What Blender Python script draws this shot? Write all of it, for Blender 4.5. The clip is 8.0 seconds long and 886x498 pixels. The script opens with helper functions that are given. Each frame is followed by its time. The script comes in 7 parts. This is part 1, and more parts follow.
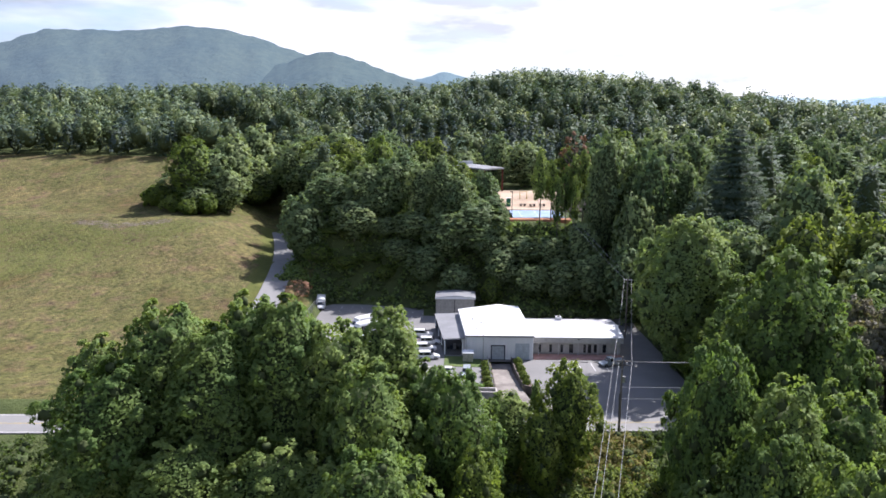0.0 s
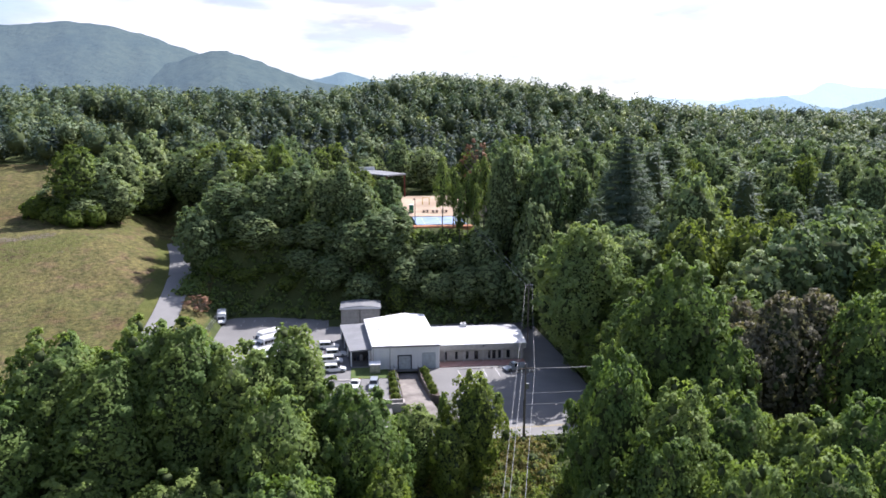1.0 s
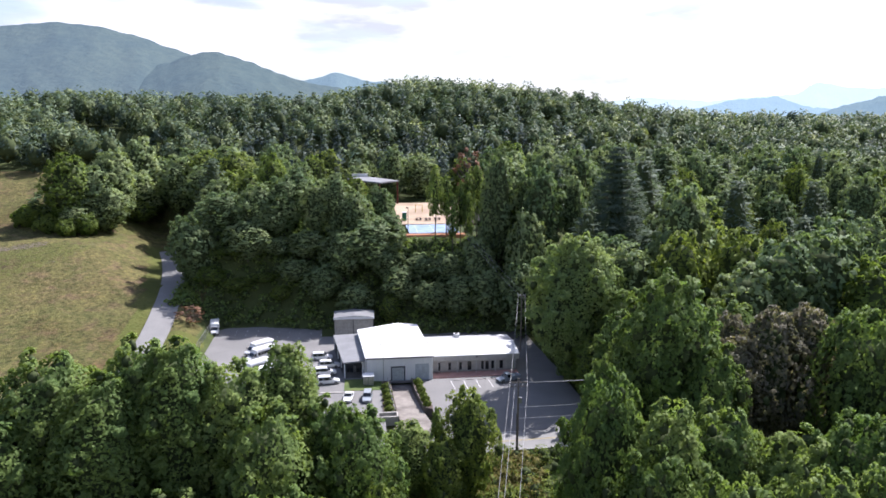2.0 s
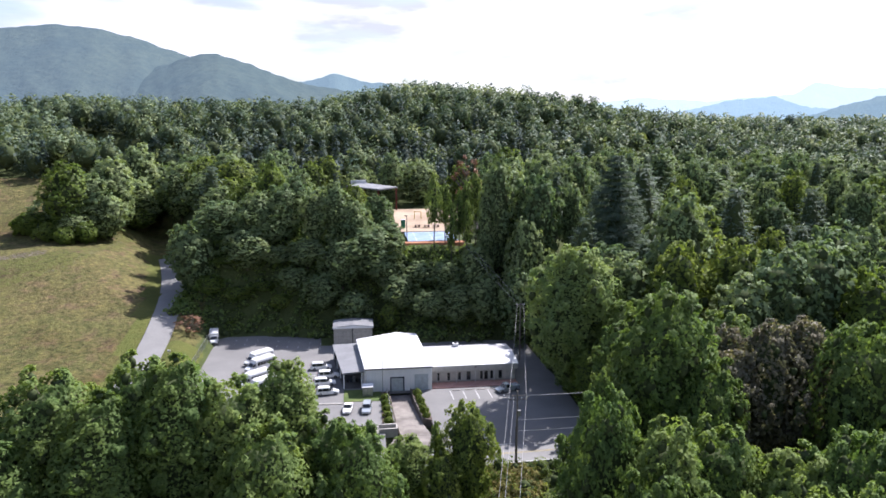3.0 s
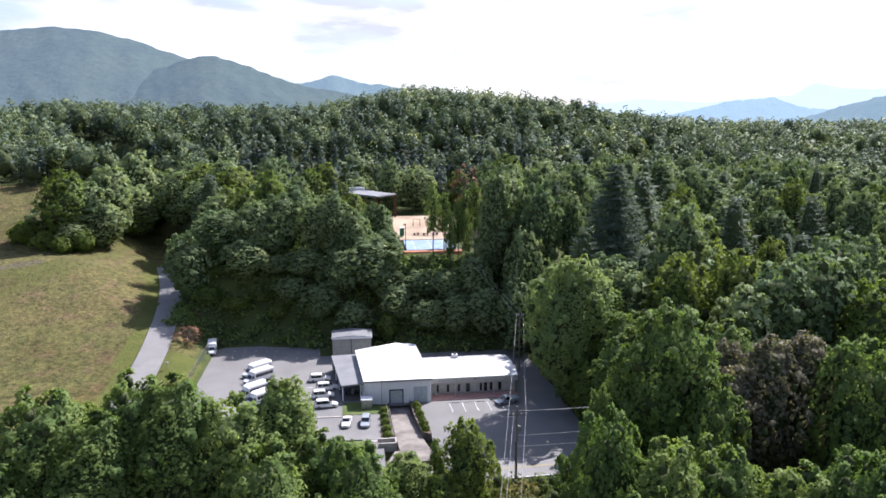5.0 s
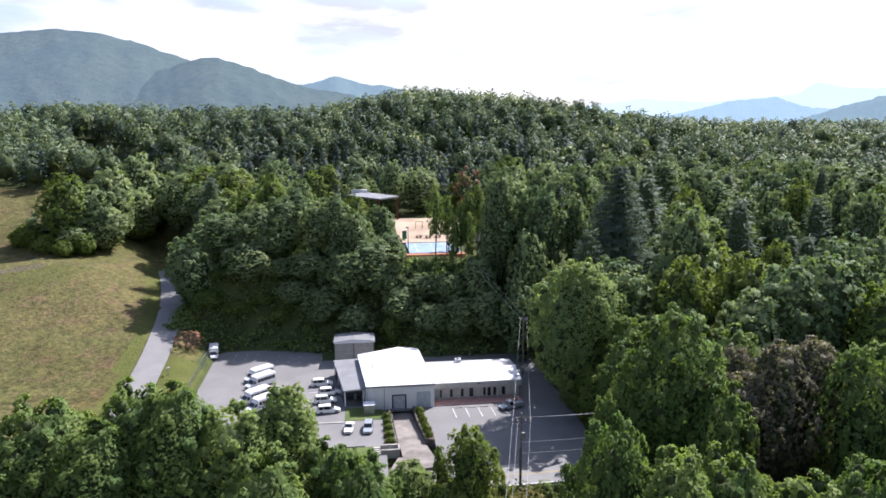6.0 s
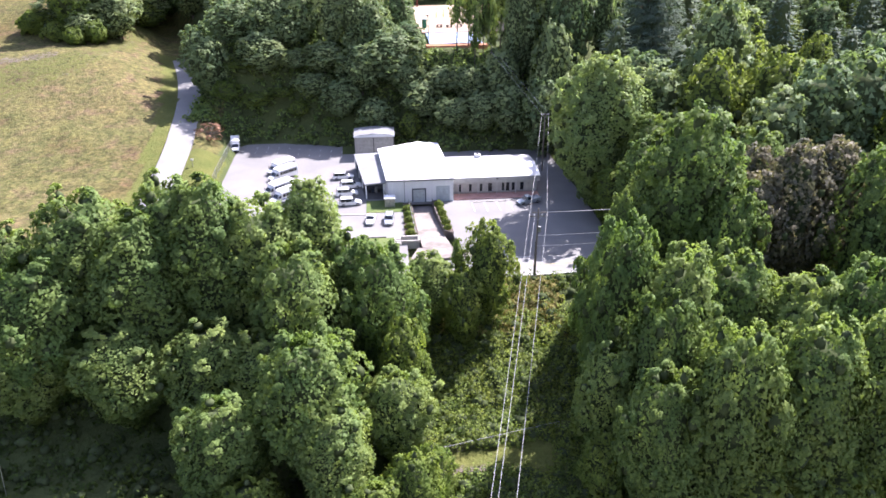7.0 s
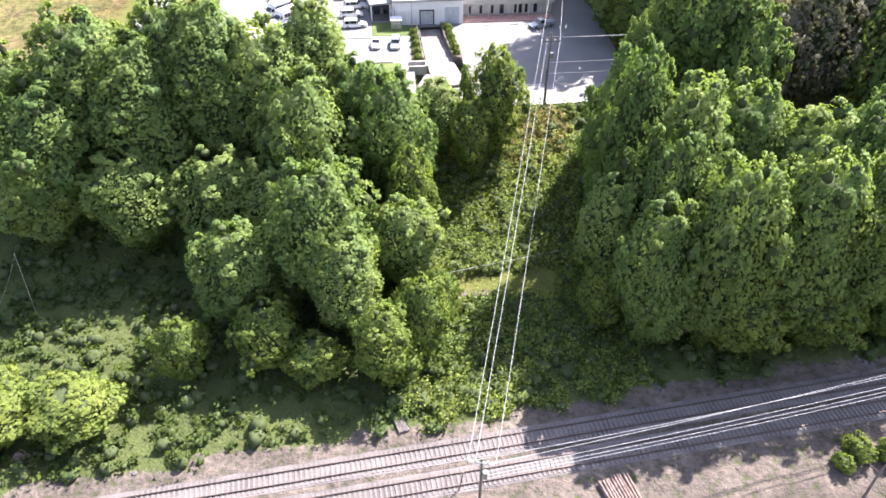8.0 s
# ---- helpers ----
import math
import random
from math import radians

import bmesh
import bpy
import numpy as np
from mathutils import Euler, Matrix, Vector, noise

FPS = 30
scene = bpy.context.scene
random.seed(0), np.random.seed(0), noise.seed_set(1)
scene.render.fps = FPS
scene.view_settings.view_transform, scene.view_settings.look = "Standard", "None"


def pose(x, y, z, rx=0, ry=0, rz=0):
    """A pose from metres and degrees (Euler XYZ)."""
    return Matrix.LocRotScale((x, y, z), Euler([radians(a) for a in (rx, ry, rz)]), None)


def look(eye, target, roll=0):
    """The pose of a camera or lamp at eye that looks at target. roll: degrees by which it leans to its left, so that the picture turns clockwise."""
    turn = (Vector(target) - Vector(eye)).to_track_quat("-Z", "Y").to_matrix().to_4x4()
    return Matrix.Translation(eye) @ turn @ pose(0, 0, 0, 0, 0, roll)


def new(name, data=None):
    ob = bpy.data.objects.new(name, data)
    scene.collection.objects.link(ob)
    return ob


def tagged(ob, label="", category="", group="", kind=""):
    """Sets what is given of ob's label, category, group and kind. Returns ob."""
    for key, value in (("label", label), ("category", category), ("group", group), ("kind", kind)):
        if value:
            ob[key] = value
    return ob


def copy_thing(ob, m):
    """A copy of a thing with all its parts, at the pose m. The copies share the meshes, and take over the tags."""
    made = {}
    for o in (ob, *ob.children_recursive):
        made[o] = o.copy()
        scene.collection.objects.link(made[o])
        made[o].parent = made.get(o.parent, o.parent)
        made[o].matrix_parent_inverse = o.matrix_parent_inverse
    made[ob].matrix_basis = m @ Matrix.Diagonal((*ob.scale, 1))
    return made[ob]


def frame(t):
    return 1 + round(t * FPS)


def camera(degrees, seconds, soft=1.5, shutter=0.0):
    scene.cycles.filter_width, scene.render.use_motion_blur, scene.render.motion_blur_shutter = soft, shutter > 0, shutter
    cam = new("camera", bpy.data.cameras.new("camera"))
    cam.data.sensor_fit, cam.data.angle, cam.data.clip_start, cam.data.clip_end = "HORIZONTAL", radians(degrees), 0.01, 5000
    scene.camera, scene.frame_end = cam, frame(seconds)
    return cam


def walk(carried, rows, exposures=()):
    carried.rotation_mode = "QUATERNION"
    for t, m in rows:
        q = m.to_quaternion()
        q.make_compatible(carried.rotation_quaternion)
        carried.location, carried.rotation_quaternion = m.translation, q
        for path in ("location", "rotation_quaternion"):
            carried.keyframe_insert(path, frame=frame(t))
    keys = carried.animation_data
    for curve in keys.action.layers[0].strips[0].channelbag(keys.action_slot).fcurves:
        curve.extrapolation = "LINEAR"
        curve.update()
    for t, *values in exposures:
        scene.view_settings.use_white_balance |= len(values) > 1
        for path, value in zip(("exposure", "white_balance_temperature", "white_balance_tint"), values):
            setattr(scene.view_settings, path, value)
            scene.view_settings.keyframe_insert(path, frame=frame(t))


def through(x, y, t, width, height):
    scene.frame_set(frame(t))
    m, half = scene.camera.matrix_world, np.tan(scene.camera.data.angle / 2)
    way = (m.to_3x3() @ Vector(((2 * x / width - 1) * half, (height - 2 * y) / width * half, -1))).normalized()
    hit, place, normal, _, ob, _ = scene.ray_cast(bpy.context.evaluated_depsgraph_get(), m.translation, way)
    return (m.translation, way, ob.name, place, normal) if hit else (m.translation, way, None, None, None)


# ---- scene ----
cam = camera(63.9, 8.0, soft=1.65)
PATH = [
    (0, (1.738, -0.387, 50.289), (1.683, 1.581, 49.938), 0.2),
    (0.1, (1.74, -0.399, 50.518), (1.7536, 1.5697, 50.1668), 0.2),
    (0.2, (1.742, -0.411, 50.747), (1.8146, 1.5558, 50.3934), 0.2),
    (0.3, (1.743, -0.424, 50.975), (1.862, 1.5416, 50.6233), 0.2),
    (0.4, (1.745, -0.436, 51.204), (1.8903, 1.5279, 50.854), 0.2),
    (0.5, (1.747, -0.448, 51.433), (1.912, 1.514, 51.083), 0.2),
    (0.6, (1.75, -0.456, 51.681), (1.9251, 1.5052, 51.3285), 0.18),
    (0.7, (1.752, -0.463, 51.929), (1.9391, 1.4966, 51.577), 0.16),
    (0.8, (1.755, -0.471, 52.178), (1.9532, 1.488, 51.8257), 0.14),
    (0.9, (1.757, -0.478, 52.426), (1.9632, 1.4797, 52.0745), 0.12),
    (1, (1.76, -0.486, 52.674), (1.974, 1.471, 52.323), 0.1),
    (1.5, (1.777, -0.502, 53.954), (2.008, 1.454, 53.603), 0.1),
    (3, (1.849, -0.411, 57.476), (2.085, 1.544, 57.126), -0.1),
    (3.5, (1.88, -0.334, 58.357), (2.117, 1.621, 58.01), -0.2),
    (4, (1.915, -0.235, 58.998), (2.153, 1.72, 58.648), -0.2),
    (4.5, (1.953, -0.113, 59.345), (2.192, 1.842, 58.996), -0.2),
    (6, (2.09, 2.067, 60.11), (2.322, 4.024, 59.764), -0.4),
    (6.1, (2.101, 2.079, 60.12), (2.3286, 4.0352, 59.7715), -0.36),
    (6.2, (2.111, 2.091, 60.13), (2.3406, 4.047, 59.7811), -0.32),
    (6.3, (2.122, 2.103, 60.139), (2.3482, 4.055, 59.7673), -0.28),
    (6.4, (2.132, 2.115, 60.149), (2.3562, 4.0557, 59.7207), -0.24),
    (6.5, (2.143, 2.127, 60.159), (2.366, 4.051, 59.659), -0.2),
    (6.6, (2.154, 2.139, 60.169), (2.3573, 4.0395, 59.5799), -0.22),
    (6.7, (2.166, 2.151, 60.179), (2.3496, 4.025, 59.5044), -0.24),
    (6.8, (2.177, 2.163, 60.188), (2.3462, 4.0045, 59.4267), -0.26),
    (6.9, (2.189, 2.175, 60.198), (2.3497, 3.9839, 59.3603), -0.28),
    (7, (2.2, 2.187, 60.208), (2.355, 3.972, 59.318), -0.3),
    (7.1, (2.212, 2.199, 60.218), (2.3615, 3.9612, 59.2841), -0.28),
    (7.2, (2.224, 2.211, 60.228), (2.3706, 3.9622, 59.2732), -0.26),
    (7.3, (2.236, 2.223, 60.238), (2.3788, 3.9608, 59.2585), -0.24),
    (7.4, (2.248, 2.235, 60.248), (2.3846, 3.952, 59.2314), -0.22),
    (7.5, (2.26, 2.247, 60.258), (2.393, 3.93, 59.185), -0.2),
    (7.6, (2.273, 2.259, 60.268), (2.3963, 3.8939, 59.1225), -0.18),
    (7.7, (2.285, 2.271, 60.278), (2.4024, 3.8641, 59.0741), -0.16),
    (7.8, (2.298, 2.283, 60.287), (2.4097, 3.8428, 59.0406), -0.14),
    (7.9, (2.31, 2.295, 60.297), (2.4202, 3.8296, 59.0193), -0.12),
    (8, (2.323, 2.307, 60.307), (2.434, 3.831, 59.016), -0.1),
]
EXPOSURES = [(0.0, 0.92, 5950, 20), (6.2, 0.92, 5950, 20), (6.5, 0.7, 5950, 20), (6.6, 0.72, 5950, 20), (6.7, 0.85, 6000, 20), (6.8, 1.2, 6000, 20), (6.9, 1.55, 6000, 24), (7.1, 1.95, 5950, 28), (7.5, 2.12, 5950, 28), (8.0, 2.2, 6250, 22)]
walk(cam, [(t, look(eye, target, roll)) for t, eye, target, roll in PATH], EXPOSURES)

# ---- light ----
SUN_WAY = Vector((0.66, 0.61, 1.0)).normalized()
world = bpy.data.worlds.new("sky")
scene.world = world
world.use_nodes = True
wn, wl = world.node_tree.nodes, world.node_tree.links
wn.clear()
w_out = wn.new("ShaderNodeOutputWorld")
w_bg = wn.new("ShaderNodeBackground")
w_sky = wn.new("ShaderNodeTexSky")
w_sky.sky_type, w_sky.sun_disc = "NISHITA", False
w_sky.sun_elevation, w_sky.sun_rotation = math.asin(SUN_WAY.z), math.atan2(SUN_WAY.x, SUN_WAY.y)
w_sky.dust_density, w_sky.altitude = 2.5, 600.0
w_co = wn.new("ShaderNodeTexCoord")
w_map = wn.new("ShaderNodeMapping")
w_map.inputs["Scale"].default_value = (1.0, 1.0, 4.5)
w_noise = wn.new("ShaderNodeTexNoise")
w_noise.inputs["Scale"].default_value = 2.6
w_noise.inputs["Detail"].default_value = 7.0
w_noise.inputs["Roughness"].default_value = 0.55
w_ramp = wn.new("ShaderNodeValToRGB")
w_ramp.color_ramp.elements[0].position = 0.36
w_ramp.color_ramp.elements[0].color = (0.12, 0.12, 0.12, 1)
w_ramp.color_ramp.elements[1].position = 0.56
w_mix = wn.new("ShaderNodeMix")
w_mix.data_type = "RGBA"
# the clouds: bright tops over grey undersides
w_tone = wn.new("ShaderNodeTexNoise")
w_tone.inputs["Scale"].default_value, w_tone.inputs["Detail"].default_value = 5.5, 6.0
w_grey = wn.new("ShaderNodeValToRGB")
w_grey.color_ramp.elements[0].position, w_grey.color_ramp.elements[1].position = 0.38, 0.56
w_grey.color_ramp.elements[0].color = (0.52, 0.545, 0.57, 1)
w_cloud = wn.new("ShaderNodeVectorMath")
w_cloud.operation = "SCALE"
# thin cloud is brightest round the sun and dims away from it
w_dot = wn.new("ShaderNodeVectorMath")
w_dot.operation = "DOT_PRODUCT"
w_dot.inputs[1].default_value = SUN_WAY
w_glare = wn.new("ShaderNodeMapRange")
w_glare.interpolation_type = "SMOOTHSTEP"
w_glare.inputs["From Min"].default_value, w_glare.inputs["From Max"].default_value = -0.5, 0.9
w_glare.inputs["To Min"].default_value, w_glare.inputs["To Max"].default_value = 2.9, 8.8
wl.new(w_co.outputs["Generated"], w_dot.inputs[0])
wl.new(w_dot.outputs["Value"], w_glare.inputs["Value"])
wl.new(w_glare.outputs["Result"], w_cloud.inputs["Scale"])
wl.new(w_map.outputs["Vector"], w_tone.inputs["Vector"])
wl.new(w_tone.outputs["Fac"], w_grey.inputs["Fac"])
wl.new(w_grey.outputs["Color"], w_cloud.inputs[0])
wl.new(w_cloud.outputs["Vector"], w_mix.inputs[7])
wl.new(w_co.outputs["Generated"], w_map.inputs["Vector"])
wl.new(w_map.outputs["Vector"], w_noise.inputs["Vector"])
wl.new(w_noise.outputs["Fac"], w_ramp.inputs["Fac"])
# banks of cloud lie low, the sky overhead is clearer
w_sep = wn.new("ShaderNodeSeparateXYZ")
w_low = wn.new("ShaderNodeMapRange")
w_low.interpolation_type = "SMOOTHSTEP"
w_low.inputs["From Min"].default_value, w_low.inputs["From Max"].default_value = 0.22, 0.62
w_low.inputs["To Min"].default_value, w_low.inputs["To Max"].default_value = 1.0, 0.14
w_fac = wn.new("ShaderNodeMath")
w_fac.operation = "MULTIPLY"
wl.new(w_co.outputs["Generated"], w_sep.inputs["Vector"])
wl.new(w_sep.outputs["Z"], w_low.inputs["Value"])
wl.new(w_ramp.outputs["Color"], w_fac.inputs[0])
wl.new(w_low.outputs["Result"], w_fac.inputs[1])
wl.new(w_fac.outputs[0], w_mix.inputs[0])
wl.new(w_sky.outputs["Color"], w_mix.inputs[6])
wl.new(w_mix.outputs[2], w_bg.inputs["Color"])
wl.new(w_bg.outputs["Background"], w_out.inputs["Surface"])
w_bg.inputs["Strength"].default_value = 0.105

sun_data = bpy.data.lights.new("sun", "SUN")
sun_data.energy, sun_data.angle, sun_data.color = 5.0, radians(0.6), (1.0, 0.95, 0.86)
sun = new("sun", sun_data)
sun.matrix_basis = look(SUN_WAY * 200, (0, 0, 0))

# ---- materials ----
def shader(name, base, rough=0.7, metal=0.0, spec=0.4):
    m = bpy.data.materials.new(name)
    m.use_nodes = True
    b = m.node_tree.nodes["Principled BSDF"]
    b.inputs["Base Color"].default_value = (*base, 1)
    b.inputs["Roughness"].default_value = rough
    b.inputs["Metallic"].default_value = metal
    b.inputs["Specular IOR Level"].default_value = spec
    return m, m.node_tree.nodes, m.node_tree.links, b


def noise_node(n, l, scale, detail=4.0, coords="Object", rough=0.55, stretch=(1, 1, 1)):
    co, mp, t = n.new("ShaderNodeTexCoord"), n.new("ShaderNodeMapping"), n.new("ShaderNodeTexNoise")
    mp.inputs["Scale"].default_value = stretch
    t.inputs["Scale"].default_value, t.inputs["Detail"].default_value, t.inputs["Roughness"].default_value = scale, detail, rough
    l.new(co.outputs[coords], mp.inputs["Vector"])
    l.new(mp.outputs["Vector"], t.inputs["Vector"])
    return t.outputs["Fac"]


def ramp(n, l, fac, stops):
    r = n.new("ShaderNodeValToRGB")
    while len(r.color_ramp.elements) < len(stops):
        r.color_ramp.elements.new(0.5)
    for e, (p, c) in zip(r.color_ramp.elements, stops):
        e.position, e.color = p, (*c, 1) if len(c) == 3 else c
    l.new(fac, r.inputs["Fac"])
    return r.outputs["Color"]


def mix(n, l, fac, a, b, how="MIX"):
    x = n.new("ShaderNodeMix")
    x.data_type, x.blend_type = "RGBA", how
    for socket, v in ((0, fac), (6, a), (7, b)):
        if isinstance(v, (int, float)):
            x.inputs[socket].default_value = v
        elif isinstance(v, tuple):
            x.inputs[socket].default_value = (*v, 1)
        else:
            l.new(v, x.inputs[socket])
    return x.outputs[2]


def bump(n, l, b, height, strength=0.4, distance=0.05):
    x = n.new("ShaderNodeBump")
    x.inputs["Strength"].default_value, x.inputs["Distance"].default_value = strength, distance
    l.new(height, x.inputs["Height"])
    l.new(x.outputs["Normal"], b.inputs["Normal"])


def mottled(name, a, b_, scale, rough=0.8, metal=0.0, fine=30.0, relief=0.2, spec=0.4, spread=(0.35, 0.65), stretch=(1, 1, 1), depth=0.02):
    """Two tones at a large and a fine scale, with a fine relief."""
    m, n, l, b = shader(name, a, rough, metal, spec)
    big = noise_node(n, l, scale, 5.0, stretch=stretch)
    small = noise_node(n, l, fine, 3.0, stretch=stretch)
    tone = ramp(n, l, big, [(spread[0], a), (spread[1], b_)])
    grain = ramp(n, l, small, [(0.3, (0.78, 0.78, 0.78)), (0.7, (1.0, 1.0, 1.0))])
    l.new(mix(n, l, 1.0, tone, grain, "MULTIPLY"), b.inputs["Base Color"])
    bump(n, l, b, small, relief, depth)
    return m


def foliage(name, dark, light, through=0.35, shine=0.1, wide=False):
    """Leaves: a tone for each tree and each leaf, thin enough to let light through."""
    m, n, l, b = shader(name, dark, 0.6, 0.0, shine)
    info, geo = n.new("ShaderNodeObjectInfo"), n.new("ShaderNodeNewGeometry")
    tone = mix(n, l, info.outputs["Random"], dark, light)
    leaf = ramp(n, l, geo.outputs["Random Per Island"], [(0.0, (0.8, 0.82, 0.8)), (0.6, (1.0, 1.0, 1.0)), (1.0, (1.22, 1.18, 1.04))])
    patch = ramp(n, l, noise_node(n, l, 0.22, 2.0), [(0.3, (0.8, 0.88, 0.84)), (0.7, (1.18, 1.1, 0.9))])
    if wide:
        stand_ = ramp(n, l, noise_node(n, l, 0.11, 2.0), [(0.32, (0.60, 0.68, 0.70)), (0.5, (0.95, 0.95, 0.92)), (0.68, (1.32, 1.22, 0.92))])
        patch = mix(n, l, 1.0, patch, stand_, "MULTIPLY")
    col = mix(n, l, 1.0, mix(n, l, 0.35 if wide else 1.0, tone, leaf, "MULTIPLY"), patch, "MULTIPLY")
    fine = noise_node(n, l, 2.2, 3.0, rough=0.7)
    col = mix(n, l, 0.4 if wide else 1.0, col, ramp(n, l, fine, [(0.34, (0.78, 0.8, 0.78)), (0.52, (1, 1, 1)), (0.68, (1.14, 1.12, 1.05))]), "MULTIPLY")
    l.new(col, b.inputs["Base Color"])
    bump(n, l, b, fine, 0.3, 0.15)
    tr, mx = n.new("ShaderNodeBsdfTranslucent"), n.new("ShaderNodeMixShader")
    warm = mix(n, l, 1.0, col, (1.28, 1.34, 0.72), "MULTIPLY")
    l.new(warm, tr.inputs["Color"])
    mx.inputs["Fac"].default_value = through
    l.new(b.outputs["BSDF"], mx.inputs[1])
    l.new(tr.outputs["BSDF"], mx.inputs[2])
    l.new(mx.outputs["Shader"], n["Material Output"].inputs["Surface"])
    return m


def plain(name, c, rough=0.6, metal=0.0, spec=0.4, amount=0.12, scale=1.5):
    d = tuple(v * (1 - amount * 2) for v in c)
    return mottled(name, d, c, scale, rough, metal, 18.0, 0.08, spec)


LEAF = foliage("broad_leaves", (0.127, 0.193, 0.068), (0.224, 0.290, 0.108), 0.40)
# slope brush, its green darkened for the shade below the trees
LEAF_BRUSH = foliage("shaded_brush_leaves", (0.071, 0.105, 0.031), (0.071, 0.105, 0.031), 0.38)
# leaves of the middle distance, tinted bluer to stand for haze
LEAF_HAZED = foliage("hazed_woodland_leaves", (0.132, 0.196, 0.112), (0.245, 0.306, 0.175), 0.36)
LEAF_DRY = foliage("dry_grass_blades", (0.20, 0.18, 0.075), (0.20, 0.18, 0.075), 0.35)
LEAF_PALE = foliage("pale_leaves", (0.239, 0.315, 0.140), (0.255, 0.331, 0.144), 0.40)
LEAF_BRIGHT = foliage("vine_leaves", (0.135, 0.192, 0.050), (0.194, 0.246, 0.072), 0.44)
NEEDLE = foliage("pine_needles", (0.088, 0.126, 0.105), (0.114, 0.155, 0.124), 0.25, shine=0.08)
NEEDLE_DULL = foliage("dull_pine_needles", (0.142, 0.137, 0.114), (0.166, 0.154, 0.125), 0.36, shine=0.2)
LEAF_DEAD = foliage("dead_leaves", (0.230, 0.130, 0.105), (0.260, 0.150, 0.120), 0.2, shine=0.1)
# far woods: haze is put into these base colours as extra blue
LEAF_WOODS = foliage("hazed_ridge_leaves", (0.127, 0.174, 0.129), (0.127, 0.174, 0.129), 0.20, wide=True)
LEAF_WOODS_LIGHT = foliage("hazed_light_ridge_leaves", (0.170, 0.220, 0.146), (0.170, 0.220, 0.146), 0.20, wide=True)
LEAF_WOODS_DARK = foliage("hazed_dark_ridge_leaves", (0.090, 0.127, 0.114), (0.090, 0.127, 0.114), 0.20, wide=True)
NEEDLE_WOODS = foliage("hazed_ridge_needles", (0.079, 0.108, 0.121), (0.079, 0.108, 0.121), 0.25, shine=0.06, wide=True)
LEAF_FAR = foliage("hazed_far_leaves", (0.125, 0.165, 0.120), (0.125, 0.165, 0.120), 0.20, wide=True)
# opaque filling of crowns and brush; its darker green stands for inner shade
INNER = mottled("inner_foliage_shade", (0.050, 0.068, 0.030), (0.085, 0.108, 0.046), 0.8, 0.95, fine=5.0, spec=0.1)
BARK = mottled("bark", (0.09, 0.075, 0.06), (0.16, 0.135, 0.11), 2.0, 0.9, stretch=(1, 1, 0.2), relief=0.5)
TWIG = mottled("bare_twigs", (0.16, 0.12, 0.11), (0.22, 0.17, 0.15), 2.0, 0.9)
ASPHALT = mottled("worn_asphalt", (0.170, 0.168, 0.164), (0.225, 0.221, 0.214), 0.12, 0.9, fine=14.0, spread=(0.3, 0.7))
# ramp wall concrete, coloured darker for the shade on the wall face
SHADE_WALL = mottled("shade_darkened_wall_concrete", (0.085, 0.07, 0.06), (0.17, 0.145, 0.125), 0.6, 0.9, fine=8.0)
ROAD_GREY = mottled("pale_road_asphalt", (0.20, 0.198, 0.192), (0.26, 0.256, 0.247), 0.15, 0.9, fine=16.0, spread=(0.3, 0.7))
CONCRETE = mottled("concrete", (0.36, 0.34, 0.31), (0.50, 0.475, 0.44), 0.5, 0.85, fine=9.0)
BRICK_RED = mottled("red_paving", (0.46, 0.25, 0.21), (0.58, 0.35, 0.30), 0.8, 0.85, fine=12.0)
WHITE_METAL = mottled("white_metal_cladding", (0.76, 0.78, 0.80), (0.84, 0.85, 0.86), 0.4, 0.5, spec=0.4, stretch=(6, 6, 0.3), relief=0.15)
ROOF_WHITE = mottled("white_roof_sheet", (0.72, 0.73, 0.74), (0.82, 0.82, 0.82), 0.25, 0.5, fine=5.0)
ROOF_GREY = mottled("grey_roof_sheet", (0.42, 0.42, 0.43), (0.54, 0.54, 0.54), 0.3, 0.55, fine=5.0)
ROOF_PALE = mottled("pale_canopy_sheet", (0.22, 0.225, 0.235), (0.28, 0.285, 0.295), 0.3, 0.5, fine=5.0)
CREAM = plain("cream_wall_paint", (0.60, 0.585, 0.55), 0.7)
TAN = plain("tan_shed_cladding", (0.42, 0.405, 0.37), 0.65)
PALE_DOOR = plain("pale_blue_door_paint", (0.52, 0.58, 0.62), 0.5)
DARK_FRAME = plain("dark_blue_frame_paint", (0.035, 0.05, 0.075), 0.5)
STEEL = plain("galvanised_steel", (0.42, 0.43, 0.44), 0.4, 0.7)
DARK = plain("dark_paint", (0.03, 0.03, 0.032), 0.6)
GLASS_DARK, _, _, _g = shader("tinted_glass", (0.015, 0.018, 0.022), 0.06, 0.0, 0.6)
CAR_WHITE, _, _, _c = shader("white_car_paint", (0.78, 0.78, 0.77), 0.3, 0.0, 0.5)
_c.inputs["Coat Weight"].default_value = 0.4
CAR_SILVER, _, _, _c = shader("silver_car_paint", (0.46, 0.50, 0.53), 0.3, 0.5, 0.5)
_c.inputs["Coat Weight"].default_value = 0.4
CAR_GREY, _, _, _c = shader("dark_grey_car_paint", (0.10, 0.11, 0.12), 0.3, 0.3, 0.5)
RUBBER = plain("tyre_rubber", (0.025, 0.025, 0.026), 0.85)
RIM = plain("wheel_rim_metal", (0.45, 0.45, 0.46), 0.35, 0.8)
LAMP_GLASS, _, _, _g = shader("lamp_lens", (0.75, 0.75, 0.72), 0.1, 0.0, 0.6)
RED_LENS, _, _, _g = shader("red_tail_lens", (0.35, 0.02, 0.02), 0.2, 0.0, 0.6)
BLUE_STRIPE = plain("blue_stripe_paint", (0.05, 0.10, 0.30), 0.4)
